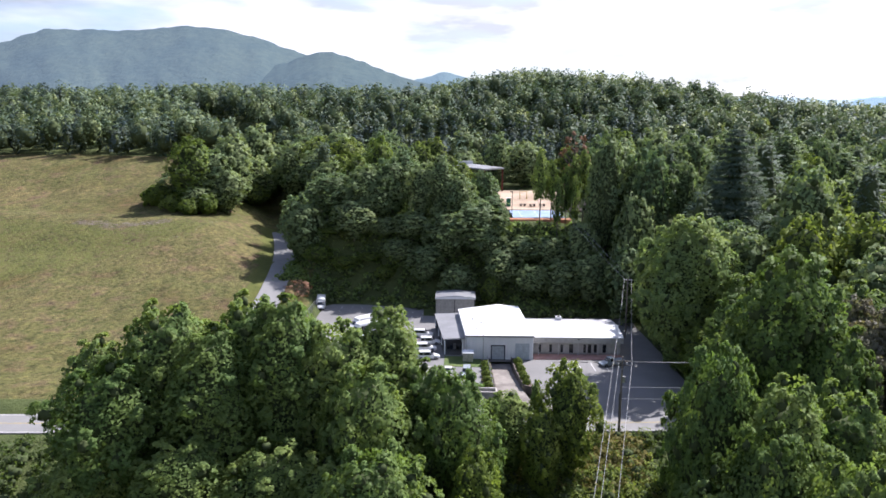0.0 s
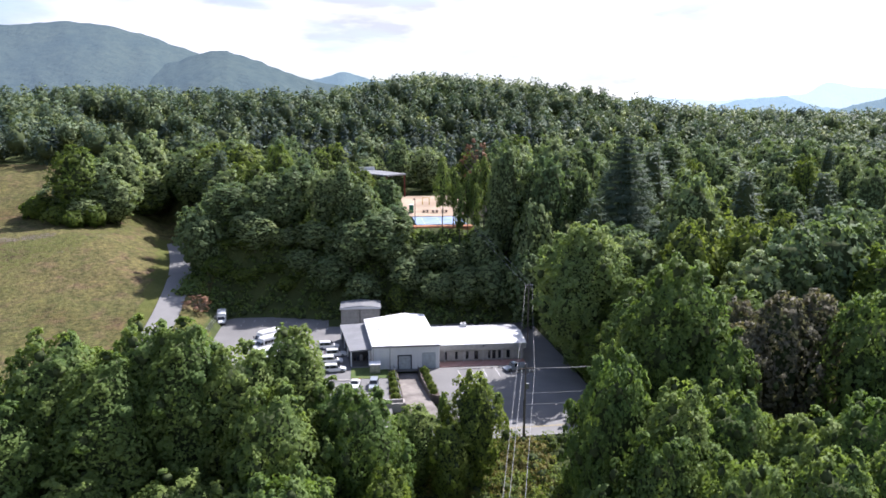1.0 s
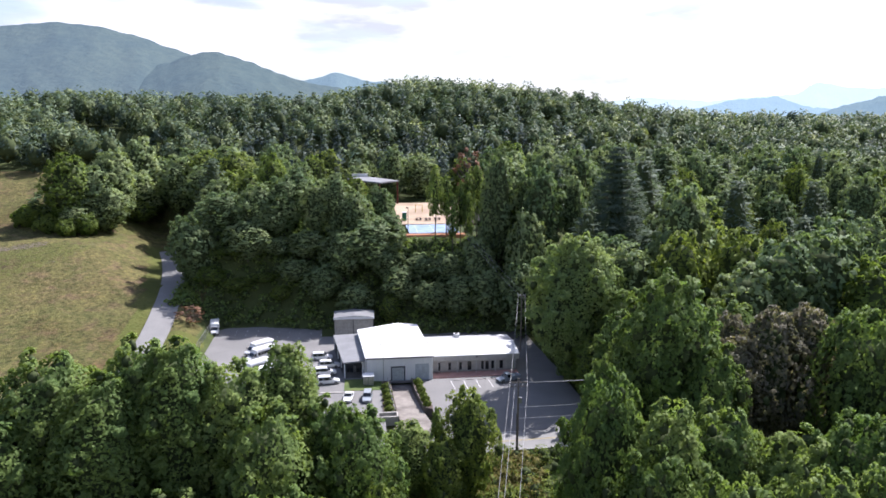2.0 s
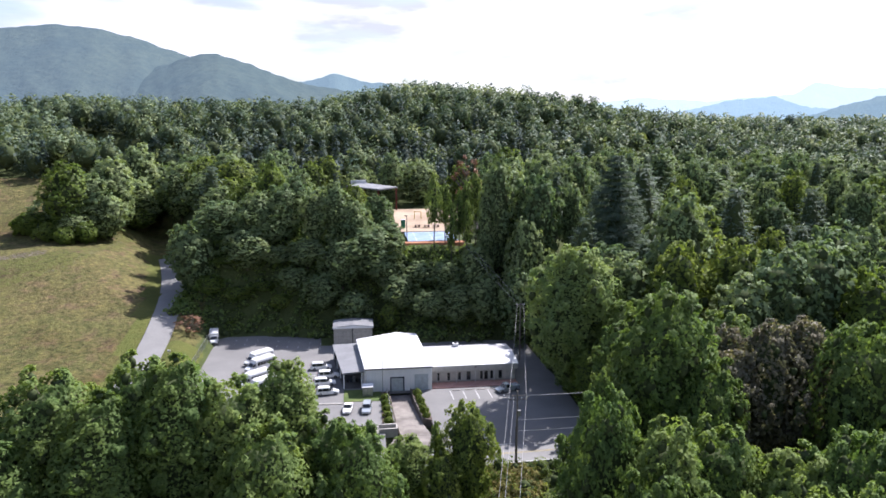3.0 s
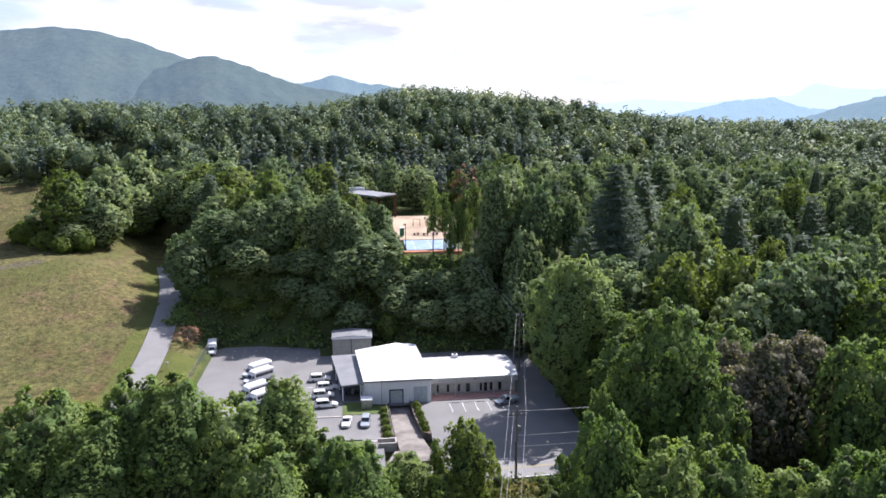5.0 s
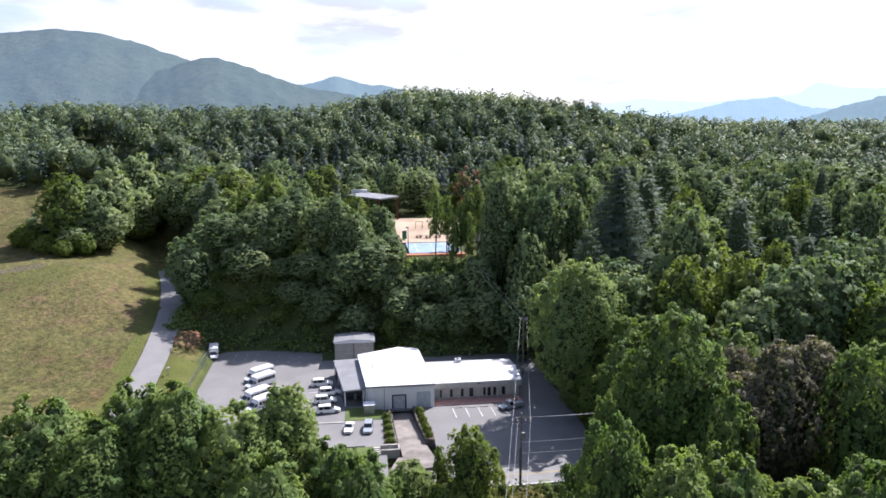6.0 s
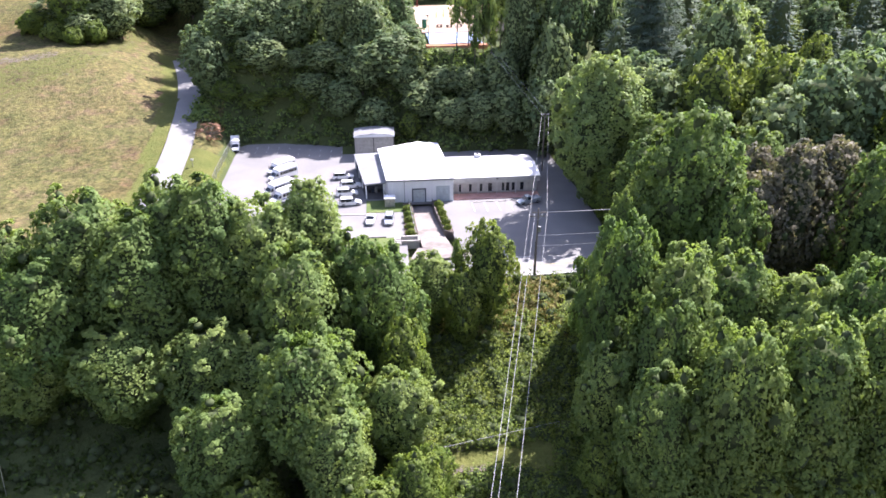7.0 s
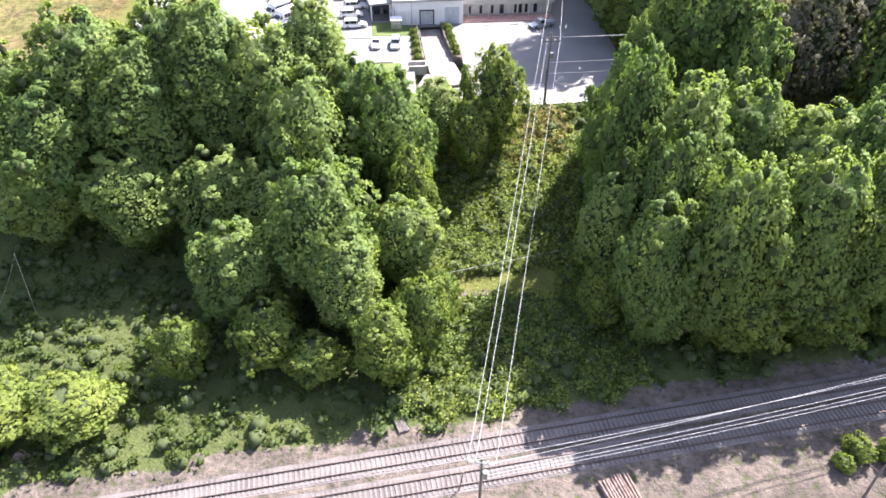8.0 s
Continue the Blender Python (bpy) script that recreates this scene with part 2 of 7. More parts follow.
WOOD_POLE = mottled("weathered_pole_wood", (0.14, 0.12, 0.10), (0.24, 0.21, 0.18), 1.5, 0.9, stretch=(3, 3, 0.2))
LOG_WOOD = mottled("cut_log_bark", (0.13, 0.09, 0.078), (0.26, 0.195, 0.17), 2.0, 0.9)
TIE_WOOD = mottled("railway_tie_wood", (0.12, 0.105, 0.098), (0.20, 0.18, 0.168), 3.0, 0.95)
RAIL_STEEL = plain("rusty_rail_steel", (0.13, 0.10, 0.085), 0.55, 0.6)
BALLAST = mottled("track_ballast", (0.10, 0.09, 0.088), (0.185, 0.17, 0.162), 0.35, 0.95, fine=7.0, relief=0.8, depth=0.08)
WIRE = plain("power_cable", (0.50, 0.50, 0.50), 0.45, 0.0)
PORCELAIN = plain("pole_insulator", (0.62, 0.62, 0.60), 0.3)
LINE_WHITE = mottled("worn_white_line_paint", (0.50, 0.50, 0.49), (0.74, 0.74, 0.72), 1.5, 0.8)
LINE_YELLOW = mottled("worn_yellow_line_paint", (0.32, 0.26, 0.12), (0.42, 0.33, 0.13), 1.5, 0.8)
COURT_BLUE = mottled("blue_court_paint", (0.20, 0.30, 0.46), (0.30, 0.40, 0.54), 0.3, 0.6, fine=4.0)
SAND = mottled("sand", (0.35, 0.26, 0.18), (0.48, 0.38, 0.275), 0.15, 0.95, fine=3.0)
CLAY = mottled("orange_clay", (0.38, 0.16, 0.08), (0.46, 0.22, 0.12), 0.4, 0.95)
COLUMN_RED = plain("red_brown_column_paint", (0.16, 0.035, 0.025), 0.6)
GREEN_PLASTIC = plain("green_plastic", (0.03, 0.20, 0.12), 0.5)
YELLOW_PAINT = plain("yellow_paint", (0.60, 0.40, 0.05), 0.5)
GREEN_LAWN = mottled("mown_lawn", (0.07, 0.11, 0.025), (0.115, 0.15, 0.04), 0.3, 0.95, fine=8.0, relief=0.5, depth=0.05)


def ground_shader():
    """Ground cover by what grows there: meadow, bare soil, mown grass, else woodland floor."""
    m, n, l, b = shader("ground_cover", (0.06, 0.05, 0.03), 0.95, 0.0, 0.15)
    at = n.new("ShaderNodeAttribute")
    at.attribute_name = "cover"
    sep = n.new("ShaderNodeSeparateColor")
    l.new(at.outputs["Color"], sep.inputs["Color"])
    big, mid = noise_node(n, l, 0.03, 5.0), noise_node(n, l, 0.16, 6.0, rough=0.65)
    tuft, fine = noise_node(n, l, 0.9, 5.0, rough=0.7), noise_node(n, l, 4.0, 3.0)
    floor = ramp(n, l, mid, [(0.3, (0.045, 0.060, 0.022)), (0.7, (0.085, 0.105, 0.035))])
    dry = ramp(n, l, mid, [(0.30, (0.115, 0.078, 0.056)), (0.40, (0.145, 0.116, 0.060)), (0.50, (0.106, 0.104, 0.040)), (0.62, (0.138, 0.120, 0.052)), (0.74, (0.172, 0.142, 0.078))])
    soft = ramp(n, l, big, [(0.33, (0.80, 0.70, 0.66)), (0.48, (0.92, 0.98, 0.86)), (0.66, (1.16, 1.08, 1.10))])
    speck = ramp(n, l, tuft, [(0.32, (0.45, 0.47, 0.42)), (0.5, (0.95, 0.95, 0.95)), (0.68, (1.35, 1.3, 1.2))])
    clump = ramp(n, l, noise_node(n, l, 0.38, 6.0, rough=0.75, stretch=(1, 0.7, 1)), [(0.34, (0.60, 0.60, 0.58)), (0.5, (1, 1, 1)), (0.66, (1.28, 1.22, 1.18))])
    meadow = mix(n, l, 1.0, mix(n, l, 1.0, mix(n, l, 1.0, dry, soft, "MULTIPLY"), speck, "MULTIPLY"), clump, "MULTIPLY")
    green = mix(n, l, 1.0, ramp(n, l, mid, [(0.3, (0.088, 0.108, 0.026)), (0.7, (0.135, 0.140, 0.040))]), ramp(n, l, fine, [(0.3, (0.75, 0.75, 0.75)), (0.7, (1, 1, 1))]), "MULTIPLY")
    soil = mix(n, l, 1.0, ramp(n, l, mid, [(0.3, (0.066, 0.056, 0.049)), (0.7, (0.150, 0.128, 0.110))]), speck, "MULTIPLY")

    def edge(w):
        add = n.new("ShaderNodeMath")
        add.operation = "ADD"
        l.new(w, add.inputs[0])
        l.new(tuft, add.inputs[1])
        return ramp(n, l, add.outputs[0], [(0.85, (0, 0, 0)), (1.1, (1, 1, 1))])

    col = mix(n, l, edge(sep.outputs[0]), floor, meadow)
    col = mix(n, l, edge(sep.outputs[2]), col, green)
    col = mix(n, l, edge(sep.outputs[1]), col, soil)
    l.new(col, b.inputs["Base Color"])
    bump(n, l, b, tuft, 0.9, 0.6)
    return m


MULCH = mottled("garden_mulch", (0.075, 0.055, 0.04), (0.13, 0.095, 0.07), 0.8, 0.95, fine=6.0, relief=0.6, depth=0.05)
RAMP = mottled("stained_ramp_concrete", (0.15, 0.132, 0.118), (0.29, 0.262, 0.232), 0.35, 0.9, fine=6.0)
# concrete darkened to stand for the shade under the canopy
SHADE_FLOOR = mottled("canopy_shade_concrete", (0.07, 0.068, 0.066), (0.12, 0.115, 0.11), 0.5, 0.9)
GROUND = ground_shader()


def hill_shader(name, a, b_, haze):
    """Far wooded slopes seen through air: a plain backdrop, its haze added as a glow."""
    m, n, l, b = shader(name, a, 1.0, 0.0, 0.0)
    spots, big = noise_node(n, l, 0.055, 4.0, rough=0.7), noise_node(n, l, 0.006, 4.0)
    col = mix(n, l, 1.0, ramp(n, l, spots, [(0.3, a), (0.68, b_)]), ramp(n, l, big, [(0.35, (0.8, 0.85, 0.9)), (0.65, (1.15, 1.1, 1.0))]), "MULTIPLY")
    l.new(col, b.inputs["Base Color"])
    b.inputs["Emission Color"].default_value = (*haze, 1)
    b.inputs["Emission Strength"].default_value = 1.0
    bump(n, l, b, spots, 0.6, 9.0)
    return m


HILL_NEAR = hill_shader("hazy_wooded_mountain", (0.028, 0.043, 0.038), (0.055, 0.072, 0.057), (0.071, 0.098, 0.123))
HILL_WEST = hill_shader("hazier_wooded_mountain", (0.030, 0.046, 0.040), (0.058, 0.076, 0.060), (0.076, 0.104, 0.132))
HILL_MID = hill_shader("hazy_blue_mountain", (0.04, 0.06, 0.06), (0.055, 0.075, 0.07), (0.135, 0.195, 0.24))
HILL_BLUE = hill_shader("hazier_blue_mountain", (0.04, 0.06, 0.06), (0.05, 0.065, 0.065), (0.24, 0.34, 0.42))
HILL_FAR = hill_shader("hazy_pale_mountain", (0.05, 0.06, 0.06), (0.055, 0.065, 0.065), (0.42, 0.53, 0.60))


# ---- building helpers ----
def thing(name, m, label, category, group="", kind=""):
    ob = new(name)
    ob.matrix_basis = m
    return tagged(ob, label, category, group, kind)


def part(name, bm, material, parent, label="", smooth=False):
    me = bpy.data.meshes.new(name)
    bmesh.ops.recalc_face_normals(bm, faces=bm.faces)
    bm.to_mesh(me)
    bm.free()
    if smooth:
        me.polygons.foreach_set("use_smooth", [True] * len(me.polygons))
    me.materials.append(material)
    ob = new(name, me)
    if parent is not None:
        ob.parent = parent
    if label:
        ob["label"] = label
    return ob


def piece(name, me, parent, m):
    ob = new(name, me)
    ob.parent = parent
    ob.matrix_basis = m
    return ob


def box(bm, x0, x1, y0, y1, z0, z1, bev=0.0):
    r = bmesh.ops.create_cube(bm, size=1.0)
    for v in r["verts"]:
        v.co = ((x0 + x1) / 2 + v.co.x * (x1 - x0), (y0 + y1) / 2 + v.co.y * (y1 - y0), (z0 + z1) / 2 + v.co.z * (z1 - z0))
    if bev:
        edges = list({e for v in r["verts"] for e in v.link_edges})
        bmesh.ops.bevel(bm, geom=edges, offset=bev, segments=2, profile=0.5, affect="EDGES")
    return bm


def boxed(*a, bev=0.0):
    return box(bmesh.new(), *a, bev=bev)


def tube(bm, p, q, r0, r1=None, seg=8):
    r1 = r0 if r1 is None else r1
    p, q = Vector(p), Vector(q)
    rot = (q - p).to_track_quat("Z", "Y").to_matrix()
    rings = []
    for c, r in ((p, r0), (q, r1)):
        rings.append([bm.verts.new(c + rot @ Vector((r * math.cos(2 * math.pi * k / seg), r * math.sin(2 * math.pi * k / seg), 0))) for k in range(seg)])
    for k in range(seg):
        bm.faces.new((rings[0][k], rings[0][(k + 1) % seg], rings[1][(k + 1) % seg], rings[1][k]))
    bm.faces.new(rings[0][::-1])
    bm.faces.new(rings[1])
    return bm


def slab(bm, low, high):
    """A solid between two rings of corners, of one length."""
    a, b = [bm.verts.new(p) for p in low], [bm.verts.new(p) for p in high]
    n = len(a)
    bm.faces.new(a[::-1])
    bm.faces.new(b)
    for k in range(n):
        bm.faces.new((a[k], a[(k + 1) % n], b[(k + 1) % n], b[k]))
    return bm


def loft(bm, rings):
    rows = [[bm.verts.new(p) for p in r] for r in rings]
    n = len(rows[0])
    for a, b in zip(rows, rows[1:]):
        for k in range(n):
            bm.faces.new((a[k], a[(k + 1) % n], b[(k + 1) % n], b[k]))
    bm.faces.new(rows[0][::-1])
    bm.faces.new(rows[-1])
    return bm


def step(a, b, v):
    k = np.clip((v - a) / (b - a), 0, 1)
    return k * k * (3 - 2 * k)


def lesser(a, b, k):
    """The lesser of two heights, rounded where they meet."""
    q = np.clip(0.5 + 0.5 * (b - a) / k, 0, 1)
    return b + (a - b) * q - k * q * (1 - q)


# ---- the lie of the land ----
def rail_y(x):
    return 46.1 + 0.114 * x


def road_y(x):
    return 115.6 + 0.04 * (x - 24)


def drive_x(y):
    return -47.7 - 0.0017 * np.maximum(y - 155, 0) ** 2


def drive_z(y):
    return -0.5 + 0.5 * step(122, 137, y) + 0.125 * np.clip(y - 137, 0, 53) + 0.06 * np.maximum(y - 190, 0)


def bank_y(x):
    return 190.0 - 5.0 * step(-28, -8, x) - 7.0 * step(5, 20, x)


def land(x, y):
    """Height of the ground at x, y."""
    x, y = np.asarray(x, float), np.asarray(y, float)
    d = y - rail_y(x)
    near = step(road_y(x) - 9, road_y(x) - 4, y)
    south = (-9.0 + 0.5 * step(8, 22, d) + 7.6 * step(34, 62, d)) * (1 - near) - 0.75 * near
    lot = south * (1 - step(road_y(x) + 4, road_y(x) + 7, y)) + 0.5 * step(165, 185, y)
    # the bank behind the lot, the terrace above and the wooded ridge
    yb = bank_y(x)
    k = np.clip((y - yb) / (207.5 - yb), 0, 1)
    bank = 22.4 * (0.5 * k + 0.5 * k * k * (3 - 2 * k))
    terrace = 2.0 * step(208, 275, y)
    east = step(60, 300, x)
    ridge = 27.0 * step(278, 400, y) * (1 - 0.38 * east) + 12.0 * step(-40, 40, x) * (1 - step(50, 200, x)) * step(330, 440, y) + 5.0 * step(60, 250, -x) * step(330, 450, y)
    ridge = ridge * (1 - 0.35 * step(480, 900, y))
    north = bank + terrace + ridge
    # the slope east of the lot
    hill = lesser(0.29 * np.maximum(y - 122, 0), 24.4 + ridge, 8)
    we = step(46, 62, x)
    north = north * (1 - we) + hill * we
    # the meadow west of the drive
    dz = drive_z(y)
    dx = drive_x(y) - 4.5 - x
    face = lesser(0.00155 * np.maximum(y - 121, 0) ** 2, dz + 0.42 * np.maximum(dx, 0), 4)
    meadow = lesser(face, 18.0 + 0.008 * (-x - 84), 3.5)
    meadow = meadow + (16.5 * step(242, 314, y) + 3.0 * step(314, 450, y)) * (0.25 + 0.75 * step(70, 112, -x)) + 14 * step(322, 420, y)
    wx = step(-6, 4, dx)
    mid = step(0, 1, (x - drive_x(y) - 5) / 10.0)
    side = dz * (1 - mid) + np.where(y < yb - 1, 0.5 * step(165, 185, y), north) * mid
    up = side * (1 - wx) + meadow * wx
    return np.where(y < road_y(x) + 6, lot, np.where(x < -37, up, np.maximum(north, lot)))


def height(x, y):
    return float(land(x, y))


def axis(lo, hi, stepsize, far):
    a = list(np.arange(lo, hi + 0.1, stepsize))
    g, out_hi, out_lo = stepsize, [], []
    v = hi
    while v < far:
        g *= 1.35
        v += g
        out_hi.append(v)
    g, v = stepsize, lo
    while v > -far:
        g *= 1.35
        v -= g
        out_lo.append(v)
    return np.array(out_lo[::-1] + a + out_hi)


def paved_mask(x, y):
    """1 under the paved surfaces, so that the ground lies a little lower there."""
    road = (np.abs(y - road_y(x)) < 3.6)
    lot = (x > -36) & (x < 46) & (y > road_y(x) + 3) & (y < 179)
    back = (x > -35) & (x < -8) & (y < 189) & (y > 150)
    drive = (np.abs(x - drive_x(y)) < 2.6) & (y > 112) & (y < 258)
    court = (x > 14) & (x < 44) & (y > 206) & (y < 272)
    return (road | lot | back | drive | court).astype(float)


def make_ground():
    xs, ys = axis(-170, 130, 2.0, 4800), axis(12, 320, 2.0, 4800)
    gx, gy = np.meshgrid(xs, ys)
    z = land(gx, gy)
    rough = np.array([noise.noise((a * 0.06, b * 0.06, 1.0)) for a, b in zip(gx.ravel(), gy.ravel())]).reshape(gx.shape)
    paved = paved_mask(gx, gy)
    rail = (np.abs(gy - rail_y(gx)) < 9).astype(float)
    z = z + rough * 0.9 * (1 - paved) * (1 - rail) * step(6, 20, np.abs(gy - road_y(gx))) - 0.5 * paved
    z = z - 1.5 * ((gx > 5.5) & (gx < 15) & (gy > 121.5) & (gy < 149))
    far = step(600, 1500, np.hypot(gx, gy - 100))
    z = z * (1 - far) + 10 * far
    nx, ny = len(xs), len(ys)
    co = np.stack([gx, gy, z], -1).reshape(-1, 3)
    i = np.arange(nx * ny).reshape(ny, nx)
    quads = np.stack([i[:-1, :-1], i[:-1, 1:], i[1:, 1:], i[1:, :-1]], -1).reshape(-1, 4)
    me = bpy.data.meshes.new("ground")
    me.from_pydata(co.tolist(), [], quads.tolist())
    me.polygons.foreach_set("use_smooth", [True] * len(me.polygons))
    x, y = gx.ravel(), gy.ravel()
    dx = drive_x(y) - x
    meadow = ((dx > -9) & (y > 120) & (y < 320) & (x > -300)).astype(float)
    lawn = ((dx > 2) & (dx < 8) & (y > 120) & (y < 260)).astype(float) * 0.7
    lawn = np.maximum(lawn, ((x > -37 - 9) & (x < -37) & (y > 120) & (y < 176)).astype(float))
    # a mown track along the edge of the bench
    edge_x = np.interp(y, (190, 209, 214, 222, 246, 277, 300), (-125, -98.7, -91.7, -85.2, -83.1, -81.2, -74.4))
    # the mown bench between that edge and the foot of the hill
    foot_y = np.interp(x, (-240, -157, -135, -112, -95, -83), (240, 236, 229, 224, 231, 248))
    bench = (x < edge_x + 2) & (y > 186) & (y < foot_y) & (x > -240)
    lawn = np.maximum(lawn, bench * 0.42)
    lawn = np.maximum(lawn, ((np.abs(x - edge_x) < 3.0) & (y > 190) & (y < 303)) * 0.40)
    d = y - rail_y(x)
    soil = ((np.abs(d) < 6.5) | ((d < -6.5) & (d > -30))).astype(float) * 0.55
    soil = np.maximum(soil, ((x > 2) & (x < 16) & (np.abs(y - 73.5) < 1.6)).astype(float) * 0.5)
    track = ((x > 2) & (x < 26) & (np.abs(y - 75) < 4.0)).astype(float) * 0.7
    worn = ((np.abs(x - edge_x - 1.0) < 1.3) & (y > 214) & (y < 262)) * 0.36
    scrub = ((np.abs(y - foot_y - 2.0) < 3.2) & (x > -128) & (x < -94)) * 0.42
    soil = np.maximum(soil, np.maximum(worn, scrub))
    strip = ((x > 4) & (x < 30) & (d > 20) & (y < road_y(x) - 3)).astype(float) * 0.3
    at = me.color_attributes.new("cover", "FLOAT_COLOR", "POINT")
    at.data.foreach_set("color", np.stack([np.maximum(meadow, strip), soil, np.maximum(np.maximum(lawn, track), (d < -9) * 0.5), np.ones_like(x)], -1).ravel().astype(np.float32))
    me.materials.append(GROUND)
    return tagged(new("ground", me), "rolling ground of dry meadow grass and woodland floor", "ground", kind="structure")


ground = make_ground()


def ribbon(name, material, centre, half, along, lift, label, parent=None, thick=0.5, kind="structure"):
    """A paved strip: centre(s) gives its middle, half its half-width, along the list of s."""
    bm = bmesh.new()
    rows = []
    for k, s in enumerate(along):
        p, q = Vector((*centre(s), 0)), Vector((*centre(s + 0.5), 0))
        side = (q - p).normalized().cross(Vector((0, 0, 1)))
        z = lift(s) if callable(lift) else lift
        a, b = p - side * half, p + side * half
        rows.append([(a.x, a.y, z), (b.x, b.y, z), (b.x, b.y, z - thick), (a.x, a.y, z - thick)])
    loft(bm, rows)
    ob = part(name, bm, material, parent)
    if parent is None:
        tagged(ob, label, name.replace("_", " "), kind=kind)
    return ob


# ---- road, drive, lot ----
road = ribbon("road", ROAD_GREY, lambda s: (s, float(road_y(s))), 3.9, [-420 + 12 * k for k in range(72)], -0.55, "pale grey two-lane asphalt road beside the wooded slope")
for k, off in enumerate((-3.55, 3.55)):
    ribbon("edge_line", LINE_WHITE, lambda s, o=off: (s, float(road_y(s)) + o), 0.07, [-420 + 12 * k for k in range(72)], -0.54, "", road, 0.02)
for off in (-0.16, 0.16):
    ribbon("centre_line", LINE_YELLOW, lambda s, o=off: (s, float(road_y(s)) + o), 0.06, [-420 + 12 * k for k in range(72)], -0.54, "", road, 0.02)
drive = ribbon("driveway", ROAD_GREY, lambda s: (float(drive_x(s)), s), 3.3, [119 + 4 * k for k in range(35)], lambda s: float(drive_z(s)) + 0.06, "pale asphalt driveway climbing beside the meadow")



def lot_height(x, y):
    return -0.545 + 0.545 * float(step(119.8, 126, y)) + 0.5 * float(step(165, 185, y))


def make_lot():
    """The parking area: a slab on a grid, cut to its outline."""
    bm = bmesh.new()
    xs = list(np.arange(-36, 46.1, 2.0))
    ys = list(np.arange(117.5, 192.1, 1.5))

    def keep(x, y):
        back = 192.0 - max(0, x + 28) * 0.2 if x < -6 else 180.0
        if y > back or y < road_y(x) + 3.1:
            return False
        if 5.6 < x < 16 and 119 < y < 146.5:
            return False
        if -2 < x < 6 and 141.4 < y < 147:
            return False
        if x < 4.0 and y < 129:
            return False
        return True

    vert = {}
    for i, x in enumerate(xs[:-1]):
        for j, y in enumerate(ys[:-1]):
            if keep(x + 1, y + 0.75):
                q = []
                for a, b in ((i, j), (i + 1, j), (i + 1, j + 1), (i, j + 1)):
                    if (a, b) not in vert:
                        vert[a, b] = bm.verts.new((xs[a], ys[b], lot_height(xs[a], ys[b])))
                    q.append(vert[a, b])
                bm.faces.new(q)
    r = bmesh.ops.extrude_face_region(bm, geom=list(bm.faces))
    for v in r["geom"]:
        if isinstance(v, bmesh.types.BMVert):
            v.co.z -= 0.4
    return tagged(part("parking_lot", bm, ASPHALT, None), "worn grey asphalt parking lot around the white building", "parking lot", kind="structure")


lot = make_lot()


def stripe(x0, y0, x1, y1, w, material=LINE_WHITE, z=0.006, name="parking_line"):
    bm = bmesh.new()
    d = Vector((x1 - x0, y1 - y0, 0)).normalized().cross(Vector((0, 0, 1))) * w / 2
    z0, z1 = lot_height(x0, y0) + z, lot_height(x1, y1) + z
    low = [(x0 - d.x, y0 - d.y, z0 - 0.01), (x1 - d.x, y1 - d.y, z1 - 0.01), (x1 + d.x, y1 + d.y, z1 - 0.01), (x0 + d.x, y0 + d.y, z0 - 0.01)]
    slab(bm, low, [(a, b, c + 0.012) for a, b, c in low])
    return part(name, bm, material, lot)


for k in range(5):
    stripe(20.9 + 2.75 * k, 145.0, 21.1 + 2.75 * k, 140.2, 0.13)
for k in range(9):
    stripe(-31 + 2.8 * k, 187.6 - 0.8 * max(0, k - 1), -31 + 2.8 * k, 182.6 - 0.8 * max(0, k - 1), 0.12)
for k in range(3):
    stripe(-6.3 + 0.0 * k, 148.6 + 5.0 * k, -10.5, 148.6 + 5.0 * k, 0.12)


# ---- lawns and kerbs by the building ----
def flat_patch(name, corners, material, z0, z1, label, category):
    bm = slab(bmesh.new(), [(x, y, z0) for x, y in corners], [(x, y, z1) for x, y in corners])
    return tagged(part(name, bm, material, None), label, category, kind="structure")


flat_patch("lawn", [(-2.0, 141.6), (5.9, 141.4), (5.9, 146.9), (2.5, 148.2), (-2.0, 148.2)], GREEN_LAWN, -0.4, 0.07, "small mown lawn between parked cars and white building", "lawn")
flat_patch("lawn", [(-36, 122.0), (4.4, 121.6), (4.6, 128.9), (-36, 128.9)], GREEN_LAWN, -0.6, 0.05, "narrow mown lawn between parking lot and road", "lawn")
flat_patch("kerb", [(-8.2, 140.75), (-2.0, 140.55), (-2.0, 141.0), (-8.2, 141.2)], CONCRETE, -0.3, 0.16, "pale concrete kerb at the end of a parking bay", "kerb")


